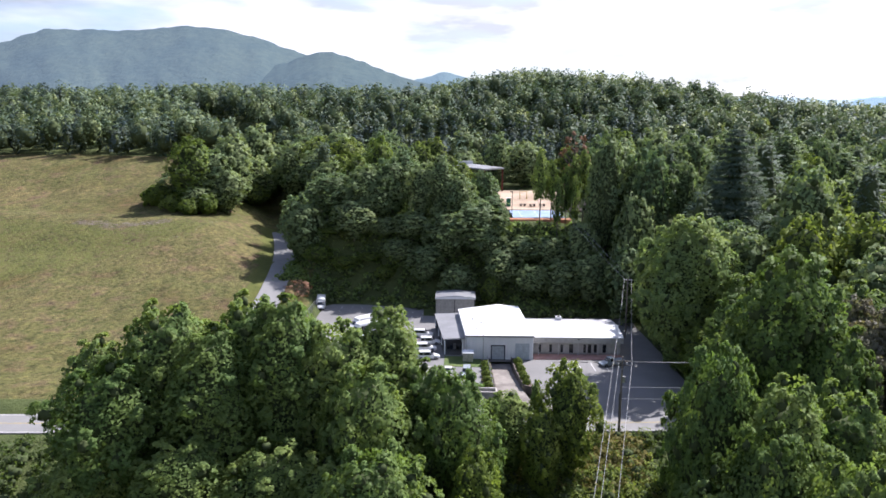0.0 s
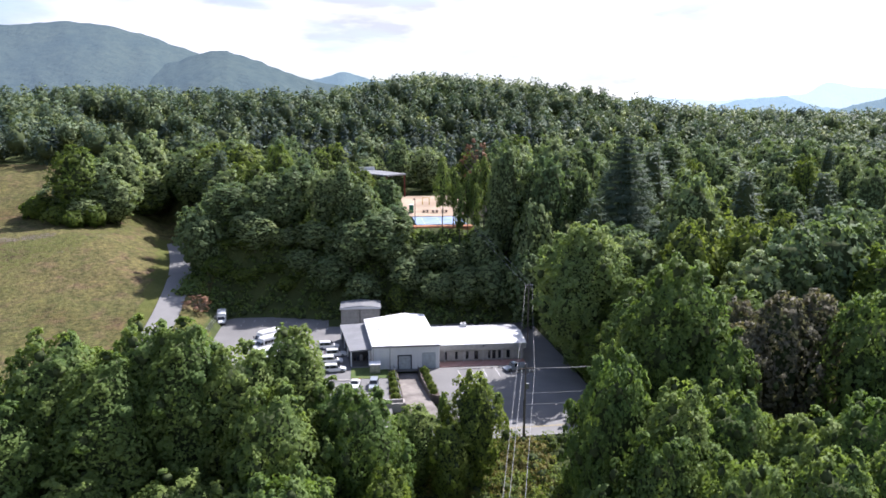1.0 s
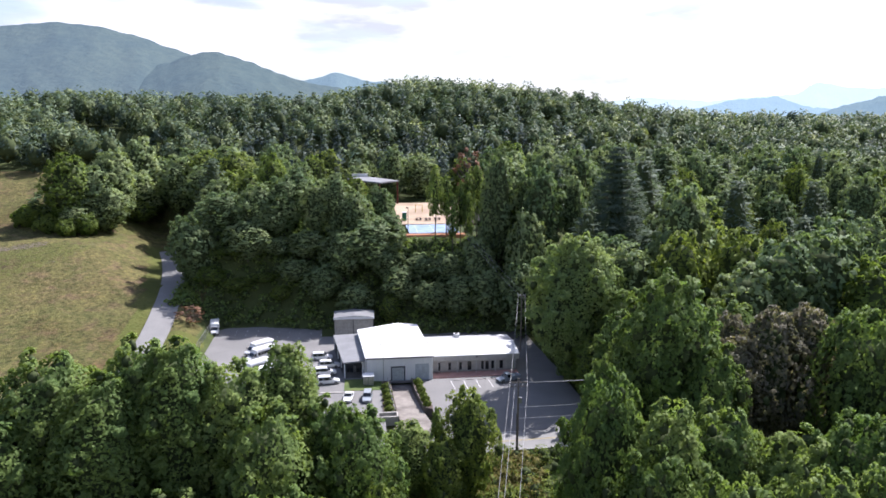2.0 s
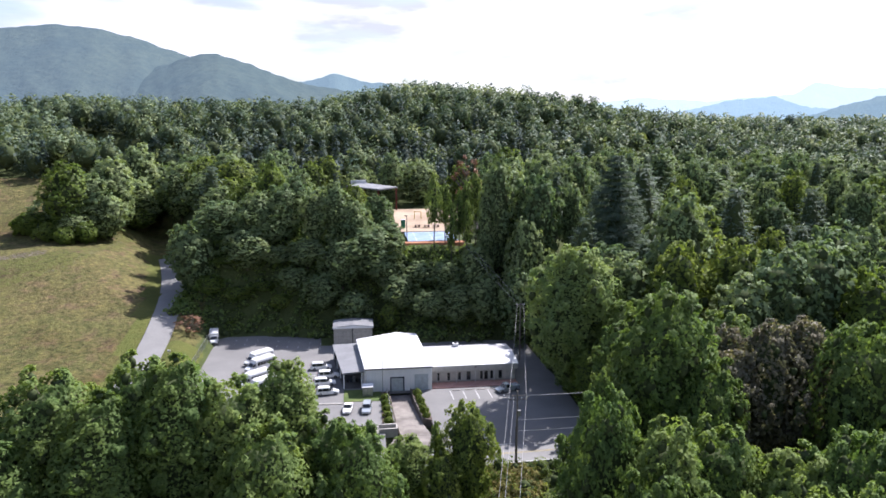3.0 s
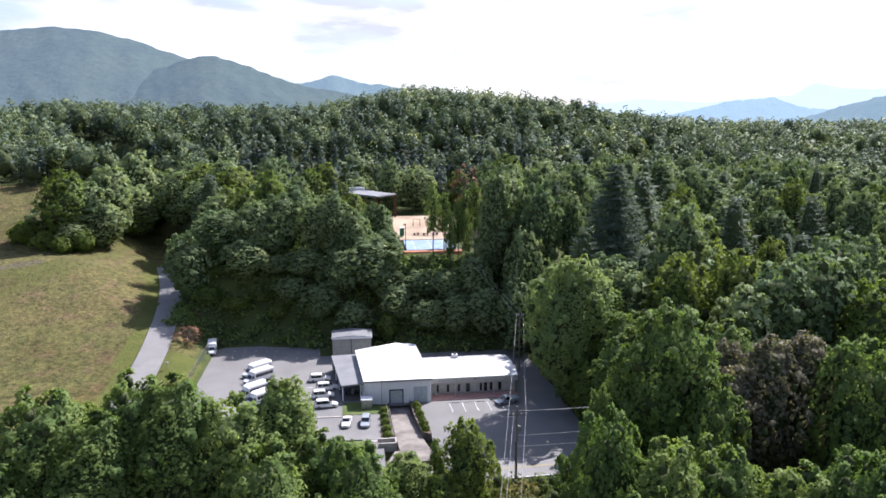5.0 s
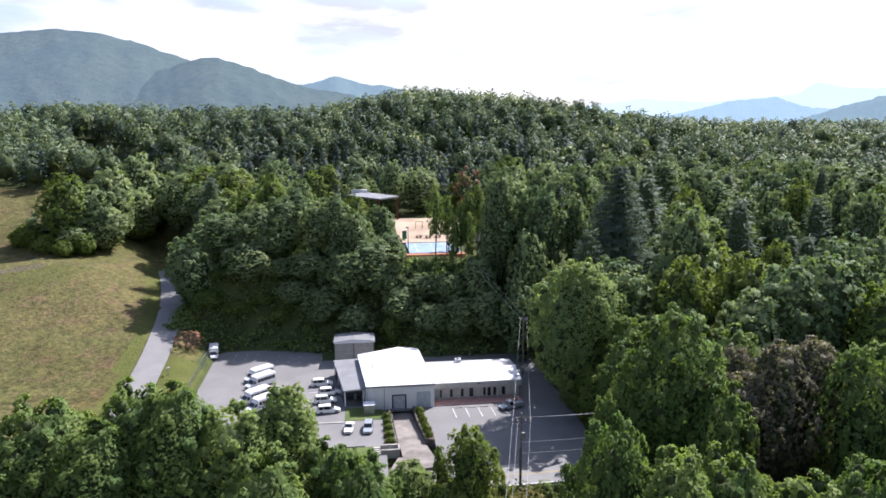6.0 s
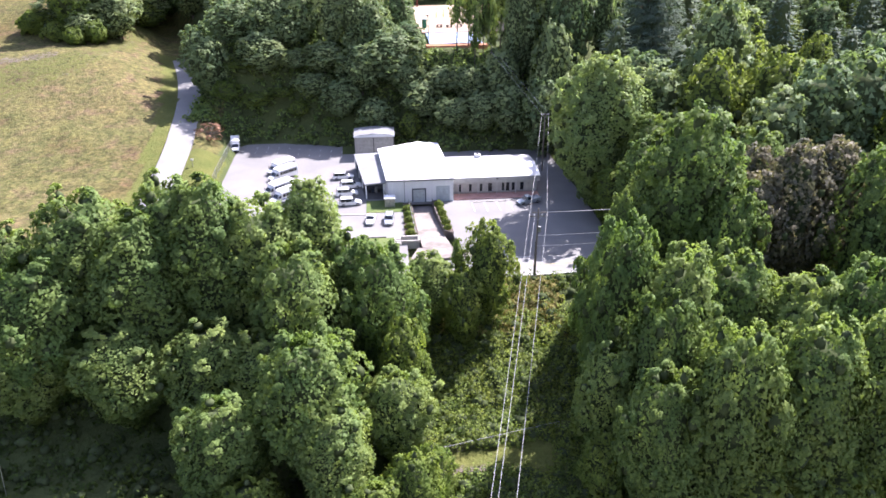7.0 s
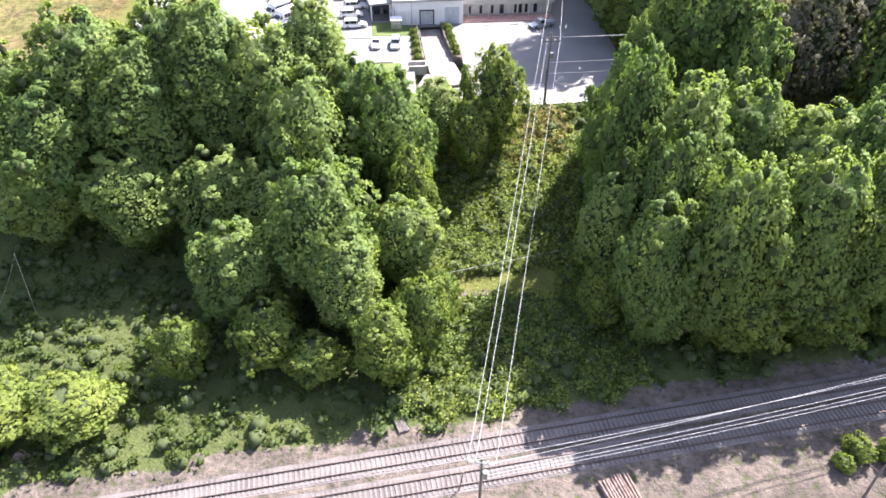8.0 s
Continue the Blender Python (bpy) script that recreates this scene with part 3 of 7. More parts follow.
# ---- the white building ----
def building():
    """Metal-clad hall with a lean-to canopy."""
    hall = thing("warehouse", pose(0, 0, 0), "white metal-clad warehouse with a low bright white roof", "building")
    fl, fr, br, bl, bm_ = (2.7, 146.6, 5.35), (17.1, 146.6, 5.4), (15.5, 170.6, 5.5), (0.9, 168.6, 5.2), (10.8, 171.4, 5.85)
    t = 0.25

    def wall(name, a, b, top_a, top_b, mat, holes=()):
        """An upright wall from a to b, with holes (from, to, sill, head) along it."""
        bm = bmesh.new()
        a, b = Vector((a[0], a[1], 0)), Vector((b[0], b[1], 0))
        length, way = (b - a).length, (b - a).normalized()
        inward = Vector((0, 0, 1)).cross(way)
        cuts = [0.0] + [v for h in holes for v in (h[0], h[1])] + [length]

        def block(s0, s1, z0, z1a, z1b):
            p, q = a + way * s0, a + way * s1
            low = [p, q, q + inward * t, p + inward * t]
            slab(bm, [(v.x, v.y, z0) for v in low], [(low[0].x, low[0].y, z1a), (low[1].x, low[1].y, z1b), (low[2].x, low[2].y, z1b), (low[3].x, low[3].y, z1a)])

        def top(s):
            return top_a + (top_b - top_a) * s / length

        for k in range(0, len(cuts), 2):
            block(cuts[k], cuts[k + 1], -0.6, top(cuts[k]), top(cuts[k + 1]))
        for s0, s1, sill, head in holes:
            block(s0, s1, head, top(s0), top(s1))
            if sill > 0:
                block(s0, s1, -0.6, sill, sill)
        return part(name, bm, mat, hall)

    wall("front_wall", fl, fr, 5.1, 5.2, WHITE_METAL, [(5.45, 8.25, 0.0, 2.95), (10.6, 13.6, 0.0, 3.6)])
    wall("side_wall", bl, fl, 5.05, 5.1, WHITE_METAL)
    wall("side_wall", fr, br, 5.2, 5.6, WHITE_METAL)
    wall("back_wall", br, bl, 5.6, 5.05, WHITE_METAL)
    # cladding ribs of the front
    rib = boxed(-0.025, 0.025, -0.03, 0.0, 0.05, 5.05)
    rib_me = bpy.data.meshes.new("cladding_rib")
    rib.to_mesh(rib_me)
    rib.free()
    rib_me.materials.append(WHITE_METAL)
    for k in range(1, 24):
        x = 2.7 + 0.6 * k
        if not (8.0 < x < 11.1 or 13.1 < x < 16.5):
            piece("cladding_rib", rib_me, hall, pose(x, 146.6, 0))
    # roof, with a slight overhang
    bm = bmesh.new()
    ring = [(fl[0] - 0.15, fl[1] - 0.2, fl[2]), (fr[0] + 0.15, fr[1] - 0.2, fr[2]), (br[0] + 0.15, br[1] + 0.15, br[2]), bm_, (bl[0] - 0.15, bl[1] + 0.15, bl[2])]
    slab(bm, [(x, y, z - 0.16) for x, y, z in ring], ring)
    roof = part("roof", bm, ROOF_WHITE, hall, "bright white low-pitched metal roof")
    trim = boxed(fl[0] - 0.2, fr[0] + 0.2, 146.33, 146.39, 4.98, 5.34)
    part("fascia", trim, ROOF_PALE, hall)
    for x, y in ((4.2, 158.0), (4.9, 150.2)):
        part("roof_vent", tube(bmesh.new(), (x, y, 5.3), (x, y, 6.15), 0.09), STEEL, roof)
    # dock door with its dark frame
    door = part("dock_door", boxed(8.25, 10.85, 146.72, 146.80, 0.0, 2.95), PALE_DOOR, hall, "pale closed dock door in a dark frame")
    for k in range(1, 5):
        part("door_panel_joint", boxed(8.3, 10.8, 146.712, 146.722, 0.58 * k, 0.58 * k + 0.03), STEEL, door)
    part("door_frame", boxed(8.0, 8.25, 146.52, 146.85, 0.0, 3.2), DARK_FRAME, door)
    part("door_frame", boxed(10.85, 11.1, 146.52, 146.85, 0.0, 3.2), DARK_FRAME, door)
    part("door_frame", boxed(8.25, 10.85, 146.52, 146.85, 2.95, 3.2), DARK_FRAME, door)
    part("roll_door", boxed(13.3, 16.3, 146.70, 146.78, 0.0, 3.6), PALE_DOOR, hall, "wide pale blue roll-up door")
    part("downpipe", tube(bmesh.new(), (2.8, 146.45, 0.0), (2.8, 146.45, 4.9), 0.06), STEEL, hall)
    part("downpipe", tube(bmesh.new(), (17.0, 146.45, 0.0), (17.0, 146.45, 4.9), 0.07), WHITE_METAL, hall)
    # lean-to canopy on posts
    can = thing("canopy", pose(0, 0, 0), "pale metal lean-to canopy on posts beside the warehouse", "canopy")
    ring = [(-2.3, 149.2, 3.6), (2.5, 149.0, 4.0), (0.85, 169.4, 4.0), (-5.1, 169.9, 3.65)]
    bm = slab(bmesh.new(), [(x, y, z - 0.14) for x, y, z in ring], ring)
    part("roof", bm, ROOF_PALE, can)
    part("fascia", slab(bmesh.new(), [(-2.3, 149.1, 3.3), (2.45, 148.9, 3.7), (2.45, 148.98, 3.7), (-2.3, 149.18, 3.3)], [(-2.3, 149.1, 3.62), (2.45, 148.9, 4.02), (2.45, 148.98, 4.02), (-2.3, 149.18, 3.62)]), ROOF_PALE, can)
    for x, y in ((-2.0, 149.45), (1.9, 149.4), (-2.9, 156.0), (-3.8, 162.6), (-4.75, 169.3)):
        part("post", boxed(x - 0.13, x + 0.13, y - 0.13, y + 0.13, -0.2, 3.48 + 0.001 * (y - 148)), WHITE_METAL, can)
    # slab added under the canopy, its dark colour deepening the shade
    part("floor_slab", slab(bmesh.new(), [(-2.2, 149.3, -0.2), (2.6, 149.1, -0.2), (0.9, 168.4, -0.2), (-4.9, 169.6, -0.2)], [(-2.2, 149.3, 0.03), (2.6, 149.1, 0.03), (0.9, 168.4, 0.12), (-4.9, 169.6, 0.12)]), SHADE_FLOOR, can)
    # closing panel added at the back, in dark paint, to darken the inside
    part("shade_panel", slab(bmesh.new(), [(-4.9, 169.5, -0.2), (0.85, 169.0, -0.2), (0.85, 169.1, -0.2), (-4.9, 169.6, -0.2)], [(-4.9, 169.5, 3.5), (0.85, 169.0, 3.8), (0.85, 169.1, 3.8), (-4.9, 169.6, 3.5)]), DARK, can)
    for k in range(5):
        tagged(part("storage_crate", boxed(-1.6 + 0.72 * k, -1.0 + 0.72 * k, 153.0, 153.8, 0.0, 0.7 + 0.25 * (k % 3), bev=0.03), (DARK, DARK_FRAME, STEEL)[k % 3], None), "stacked storage crate in the shade under the canopy", "crate", "crates under the canopy")
    return hall


warehouse = building()


def office_wing():
    """Low wing with a pitched roof, windows and a red paved walk."""
    w = thing("office_wing", pose(0, 0, 0), "low cream office wing with a white pitched roof", "building")
    x0, x1, y0, y1 = 17.45, 36.5, 150.3, 161.6
    holes = [(1.15, 1.75, 0.5, 2.3), (3.55, 4.15, 0.5, 2.3), (6.0, 6.6, 0.5, 2.3), (7.9, 8.8, 0.0, 2.4), (11.0, 11.6, 0.5, 2.4), (11.95, 12.75, 0.0, 2.4), (13.3, 13.95, 0.5, 2.4), (15.2, 16.0, 0.5, 2.4)]
    cuts = [0.0] + [v for h in holes for v in h[:2]] + [x1 - x0]
    bm = bmesh.new()
    for k in range(0, len(cuts), 2):
        box(bm, x0 + cuts[k], x0 + cuts[k + 1], y0, y0 + 0.3, -0.5, 3.0)
    for a, b, s, h in holes:
        box(bm, x0 + a, x0 + b, y0, y0 + 0.3, h, 3.0)
        if s:
            box(bm, x0 + a, x0 + b, y0, y0 + 0.3, -0.5, s)
    part("front_wall", bm, CREAM, w)
    part("end_wall", slab(bmesh.new(), [(x1 - 0.3, y0 + 0.3, -0.5), (x1, y0 + 0.3, -0.5), (x1, y1, -0.5), (x1 - 0.3, y1, -0.5)], [(x1 - 0.3, y0 + 0.3, 4.3), (x1, y0 + 0.3, 4.3), (x1, y1, 4.6), (x1 - 0.3, y1, 4.6)]), CREAM, w)
    part("back_wall", boxed(x0, x1 - 0.3, y1 - 0.3, y1, -0.5, 4.4), CREAM, w)
    part("fascia", boxed(x0 - 0.2, x1 + 0.4, 149.3, 149.6, 2.95, 4.12), CREAM, w, "deep cream fascia band under the roof edge")
    part("soffit", boxed(x0 - 0.2, x1 + 0.4, 149.6, y0 + 0.32, 3.0, 3.08), CREAM, w)
    for y in (y0 + 0.02,):
        part("brick_base", boxed(x0, x1, y0 - 0.07, y0 - 0.004, -0.3, 0.45), TAN, w, "pale tan base course")
    for a, b, s, h in holes:
        win = part("window" if s else "door", boxed(x0 + a + 0.05, x0 + b - 0.05, y0 + 0.14, y0 + 0.17, s + 0.05, h - 0.05), GLASS_DARK, w, "dark tinted glass")
        fr = boxed(x0 + a, x0 + a + 0.05, y0 + 0.08, y0 + 0.2, s, h)
        box(fr, x0 + b - 0.05, x0 + b, y0 + 0.08, y0 + 0.2, s, h)
        box(fr, x0 + a + 0.05, x0 + b - 0.05, y0 + 0.08, y0 + 0.2, h - 0.05, h)
        box(fr, x0 + a + 0.05, x0 + b - 0.05, y0 + 0.08, y0 + 0.2, s, s + 0.05)
        part("frame", fr, DARK_FRAME, win)
    bm = slab(bmesh.new(), [(x0 - 0.1, 149.2, 4.12), (x1 + 0.45, 149.2, 4.12), (x1 + 0.3, 155.6, 5.2), (x0 - 0.6, 155.6, 5.2)], [(x0 - 0.1, 149.2, 4.28), (x1 + 0.45, 149.2, 4.28), (x1 + 0.3, 155.6, 5.36), (x0 - 0.6, 155.6, 5.36)])
    part("roof", bm, ROOF_WHITE, w, "bright white metal roof slope")
    bm = slab(bmesh.new(), [(x0 - 0.6, 155.62, 5.2), (x1 + 0.3, 155.62, 5.2), (x1 + 0.1, 161.8, 4.7), (x0 - 0.9, 161.8, 4.7)], [(x0 - 0.6, 155.62, 5.355), (x1 + 0.3, 155.62, 5.355), (x1 + 0.1, 161.8, 4.9), (x0 - 0.9, 161.8, 4.9)])
    part("roof", bm, ROOF_GREY, w, "grey rear roof slope")
    unit = part("rooftop_unit", boxed(23.6, 24.9, 160.2, 161.4, 4.9, 5.8, bev=0.04), ROOF_WHITE, w)
    part("fan_grille", tube(bmesh.new(), (24.25, 160.8, 5.8), (24.25, 160.8, 5.84), 0.4, seg=16), DARK, unit)
    part("wall_lamp", boxed(27.0, 27.5, 149.17, 149.3, 3.7, 3.9), DARK, w)
    for k in range(5):
        tagged(part("porch_post", tube(bmesh.new(), (18.6 + 4.3 * k, 149.45, 0.05), (18.6 + 4.3 * k, 149.45, 2.95), 0.045), WHITE_METAL, w), "")
    walk_ = tagged(part("walkway", slab(bmesh.new(), [(17.3, 146.7, -0.3), (34.5, 147.0, -0.3), (36.6, 147.6, -0.3), (36.5, 150.2, -0.3), (17.3, 150.2, -0.3)], [(17.3, 146.7, 0.14), (34.5, 147.0, 0.14), (36.6, 147.6, 0.14), (36.5, 150.2, 0.14), (17.3, 150.2, 0.14)]), BRICK_RED, None), "red brick paved walkway along the office wing", "walkway", kind="structure")
    for k in range(4):
        tagged(part("wheel_stop", boxed(21.4 + 2.75 * k, 23.2 + 2.75 * k, 145.2, 145.4, 0.0, 0.15, bev=0.03), CONCRETE, None), "low concrete wheel stop at a parking bay", "wheel stop", "wheel stops")
    return w


wing = office_wing()


def storage_shed():
    s = thing("storage_shed", pose(-5.0, 177.3, 0.4), "tan metal storage shed with a low pale gable roof", "shed")
    for name, b in (("front_wall", (0, 10.0, 0, 0.15)), ("back_wall", (0, 10.0, 6.35, 6.5)), ("side_wall", (0, 0.15, 0.15, 6.35)), ("side_wall", (9.85, 10.0, 0.15, 6.35))):
        part(name, boxed(*b, -0.8, 5.45), TAN, s)
    ring = [(-0.2, -0.25), (5.0, -0.25), (10.2, -0.25), (10.2, 6.7), (5.0, 6.7), (-0.2, 6.7)]
    hz = [5.47, 5.95, 5.47, 5.47, 5.95, 5.47]
    for q in ((0, 1, 4, 5), (1, 2, 3, 4)):
        bm = slab(bmesh.new(), [(*ring[i], hz[i]) for i in q], [(*ring[i], hz[i] + 0.12) for i in q])
        part("roof", bm, ROOF_PALE, s, "pale metal gable roof")
    part("fascia", slab(bmesh.new(), [(-0.2, -0.3, 5.15), (10.2, -0.3, 5.15), (10.2, -0.26, 5.15), (-0.2, -0.26, 5.15)], [(-0.2, -0.3, 5.6), (10.2, -0.3, 5.6), (10.2, -0.26, 5.6), (-0.2, -0.26, 5.6)]), WHITE_METAL, s)
    part("gable", slab(bmesh.new(), [(-0.2, -0.25, 5.5), (10.2, -0.25, 5.5), (5.0, -0.25, 6.05)], [(-0.2, -0.2, 5.5), (10.2, -0.2, 5.5), (5.0, -0.2, 6.05)]), WHITE_METAL, s)
    part("sliding_door", boxed(0.5, 4.7, -0.06, -0.005, 0, 4.4), TAN, s)
    part("sliding_door", boxed(4.9, 9.5, -0.1, -0.005, 0, 4.4), TAN, s)
    part("door_post", boxed(4.72, 4.88, -0.14, -0.005, 0, 5.15), DARK, s)
    part("corner_post", boxed(9.86, 10.03, -0.05, -0.005, 0, 5.15), DARK, s)
    return s


shed = storage_shed()


def loading_ramp():
    """Sunken dock ramp with side walls, planted beds and steps."""
    floor = tagged(part("loading_ramp", slab(bmesh.new(), [(8.0, 146.5, -1.4), (8.0, 141, -1.4), (8.9, 124.6, -1.4), (14.6, 124.6, -1.4), (13.5, 131, -1.4), (12.4, 141, -1.4), (12.2, 146.5, -1.4)], [(8.0, 146.5, -0.9), (8.0, 141, -0.85), (8.9, 124.6, -0.35), (14.6, 124.6, -0.35), (13.5, 131, -0.55), (12.4, 141, -0.85), (12.2, 146.5, -0.9)]), RAMP, None), "pale stained concrete ramp to the loading dock", "ramp", kind="structure")
    apron = flat_patch("ramp_apron", [(6.2, 119.6), (19.0, 120.2), (17.2, 124.55), (8.0, 124.55)], RAMP, -0.9, -0.36, "pale concrete apron between ramp and road", "pavement")

    def wall(pts, w, z0, z1, name, label):
        t_ = thing(name, pose(0, 0, 0), label, "wall")
        for (a, za), (b, zb) in zip(zip(pts, z1), zip(pts[1:], z1[1:])):
            a_, b_ = Vector((*a, 0)), Vector((*b, 0))
            d = (b_ - a_).normalized().cross(Vector((0, 0, 1))) * w / 2
            low = [a_ - d, b_ - d, b_ + d, a_ + d]
            part("wall_section", slab(bmesh.new(), [(v.x, v.y, z0) for v in low], [(low[0].x, low[0].y, za), (low[1].x, low[1].y, zb), (low[2].x, low[2].y, zb), (low[3].x, low[3].y, za)]), CONCRETE if name == "planter_wall" else SHADE_WALL, t_)
        return t_

    wall([(7.75, 146.4), (7.85, 140), (8.4, 128.2)], 0.2, -1.2, [0.3, 0.25, 0.2], "retaining_wall", "low concrete retaining wall beside the loading ramp")
    wall([(12.45, 146.4), (12.7, 140), (13.7, 130.4), (15.2, 129.4)], 0.22, -1.2, [0.6, 0.55, 0.5, 0.5], "retaining_wall", "concrete retaining wall coloured dark for shade, with a planted bed behind")
    wall([(4.9, 125.8), (8.3, 125.8), (8.3, 127.9), (4.9, 127.9)], 0.3, -1.0, [0.75, 0.75, 0.75, 0.75], "planter_wall", "square concrete planter wall at the foot of the ramp")
    for k in range(4):
        tagged(part("concrete_step", boxed(3.6, 4.8, 125.6 + 0.55 * k, 126.2 + 0.55 * k, -0.6, 0.0 + 0.16 * k), CONCRETE, None), "weathered concrete garden step beside the planter", "step", "steps by the planter")
    # bed soil behind the walls
    flat_patch("planting_bed", [(5.6, 128.1), (8.2, 128.1), (7.6, 146.3), (5.95, 146.3)], MULCH, -0.8, 0.12, "narrow mulched planting bed beside the ramp", "planting bed")
    flat_patch("planting_bed", [(12.85, 139.8), (13.9, 130.6), (15.4, 129.8), (15.3, 133), (14.2, 146.3), (12.7, 146.3)], MULCH, -0.8, 0.4, "raised planting bed behind the ramp wall", "planting bed")
    flat_patch("lot_margin", [(2.0, 128.9), (5.6, 128.9), (5.9, 141.4), (2.0, 141.4)], ASPHALT, -0.5, -0.004, "asphalt margin of the lower parking lot", "parking lot")
    flat_patch("lot_margin", [(15.4, 124.6), (18.0, 124.6), (18.0, 146.0), (14.3, 146.3), (15.4, 133)], ASPHALT, -0.5, -0.004, "asphalt margin of the front parking lot", "parking lot")
    # handrail along the ramp
    rail = thing("handrail", pose(0, 0, 0), "thin pale steel handrail along the loading ramp", "handrail")
    pts = [(7.2, 145.8, 0.1), (7.35, 141.5, 0.1), (7.5, 137.2, 0.1), (7.7, 132.9, 0.1), (7.95, 128.6, 0.1)]
    for p in pts:
        part("rail_post", tube(bmesh.new(), p, (p[0], p[1], 1.15), 0.045), STEEL, rail)
    for z in (0.65, 1.12):
        for a, b in zip(pts, pts[1:]):
            part("rail_bar", tube(bmesh.new(), (a[0], a[1], z), (b[0], b[1], z), 0.035), STEEL, rail)
    return floor


loading_ramp()


def dumpster_box():
    d = thing("utility_cabinet", pose(3.1, 144.9, 0.07), "grey metal utility cabinet with a pale lid", "cabinet")
    part("body", boxed(-1.1, 1.1, -0.7, 0.7, 0, 1.9, bev=0.03), STEEL, d)
    part("lid", slab(bmesh.new(), [(-1.2, -0.8, 1.95), (1.2, -0.8, 1.95), (1.2, 0.8, 2.25), (-1.2, 0.8, 2.25)], [(-1.2, -0.8, 2.03), (1.2, -0.8, 2.03), (1.2, 0.8, 2.33), (-1.2, 0.8, 2.33)]), ROOF_WHITE, d)
    part("door_seam", boxed(-0.02, 0.02, -0.72, -0.7, 0.1, 1.8), DARK, d)


dumpster_box()


def yard_lamp():
    p = thing("yard_lamp", pose(6.35, 145.5, 0), "slender grey yard lamp post with a small head", "lamp post")
    part("pole", tube(bmesh.new(), (0, 0, 0), (0, 0, 8.6), 0.09, 0.06), STEEL, p)
    part("arm", tube(bmesh.new(), (0, 0, 8.55), (-0.5, -0.3, 8.7), 0.04), STEEL, p)
    part("lamp_head", boxed(-0.9, -0.4, -0.45, -0.15, 8.6, 8.78, bev=0.04), PORCELAIN, p)


yard_lamp()


# ---- vehicles ----
def wheel_on(parent, x, y, r=0.34, w=0.22):
    s = 1 if y > 0 else -1
    wh = part("wheel", tube(bmesh.new(), (x, y - s * w, r), (x, y, r), r * 0.55, seg=12), DARK, parent)
    part("tyre", tube(bmesh.new(), (x, y - s * w, r), (x, y, r), r, seg=18), RUBBER, wh)
    part("rim", tube(bmesh.new(), (x, y - s * 0.02, r), (x, y + s * 0.012, r), r * 0.62, r * 0.5, seg=12), RIM, wh)


def section(x, w, z0, zm, z1, wt):
    return [(x, -w * 0.96, z0), (x, -w, zm), (x, -wt, z1), (x, wt, z1), (x, w, zm), (x, w * 0.96, z0)]


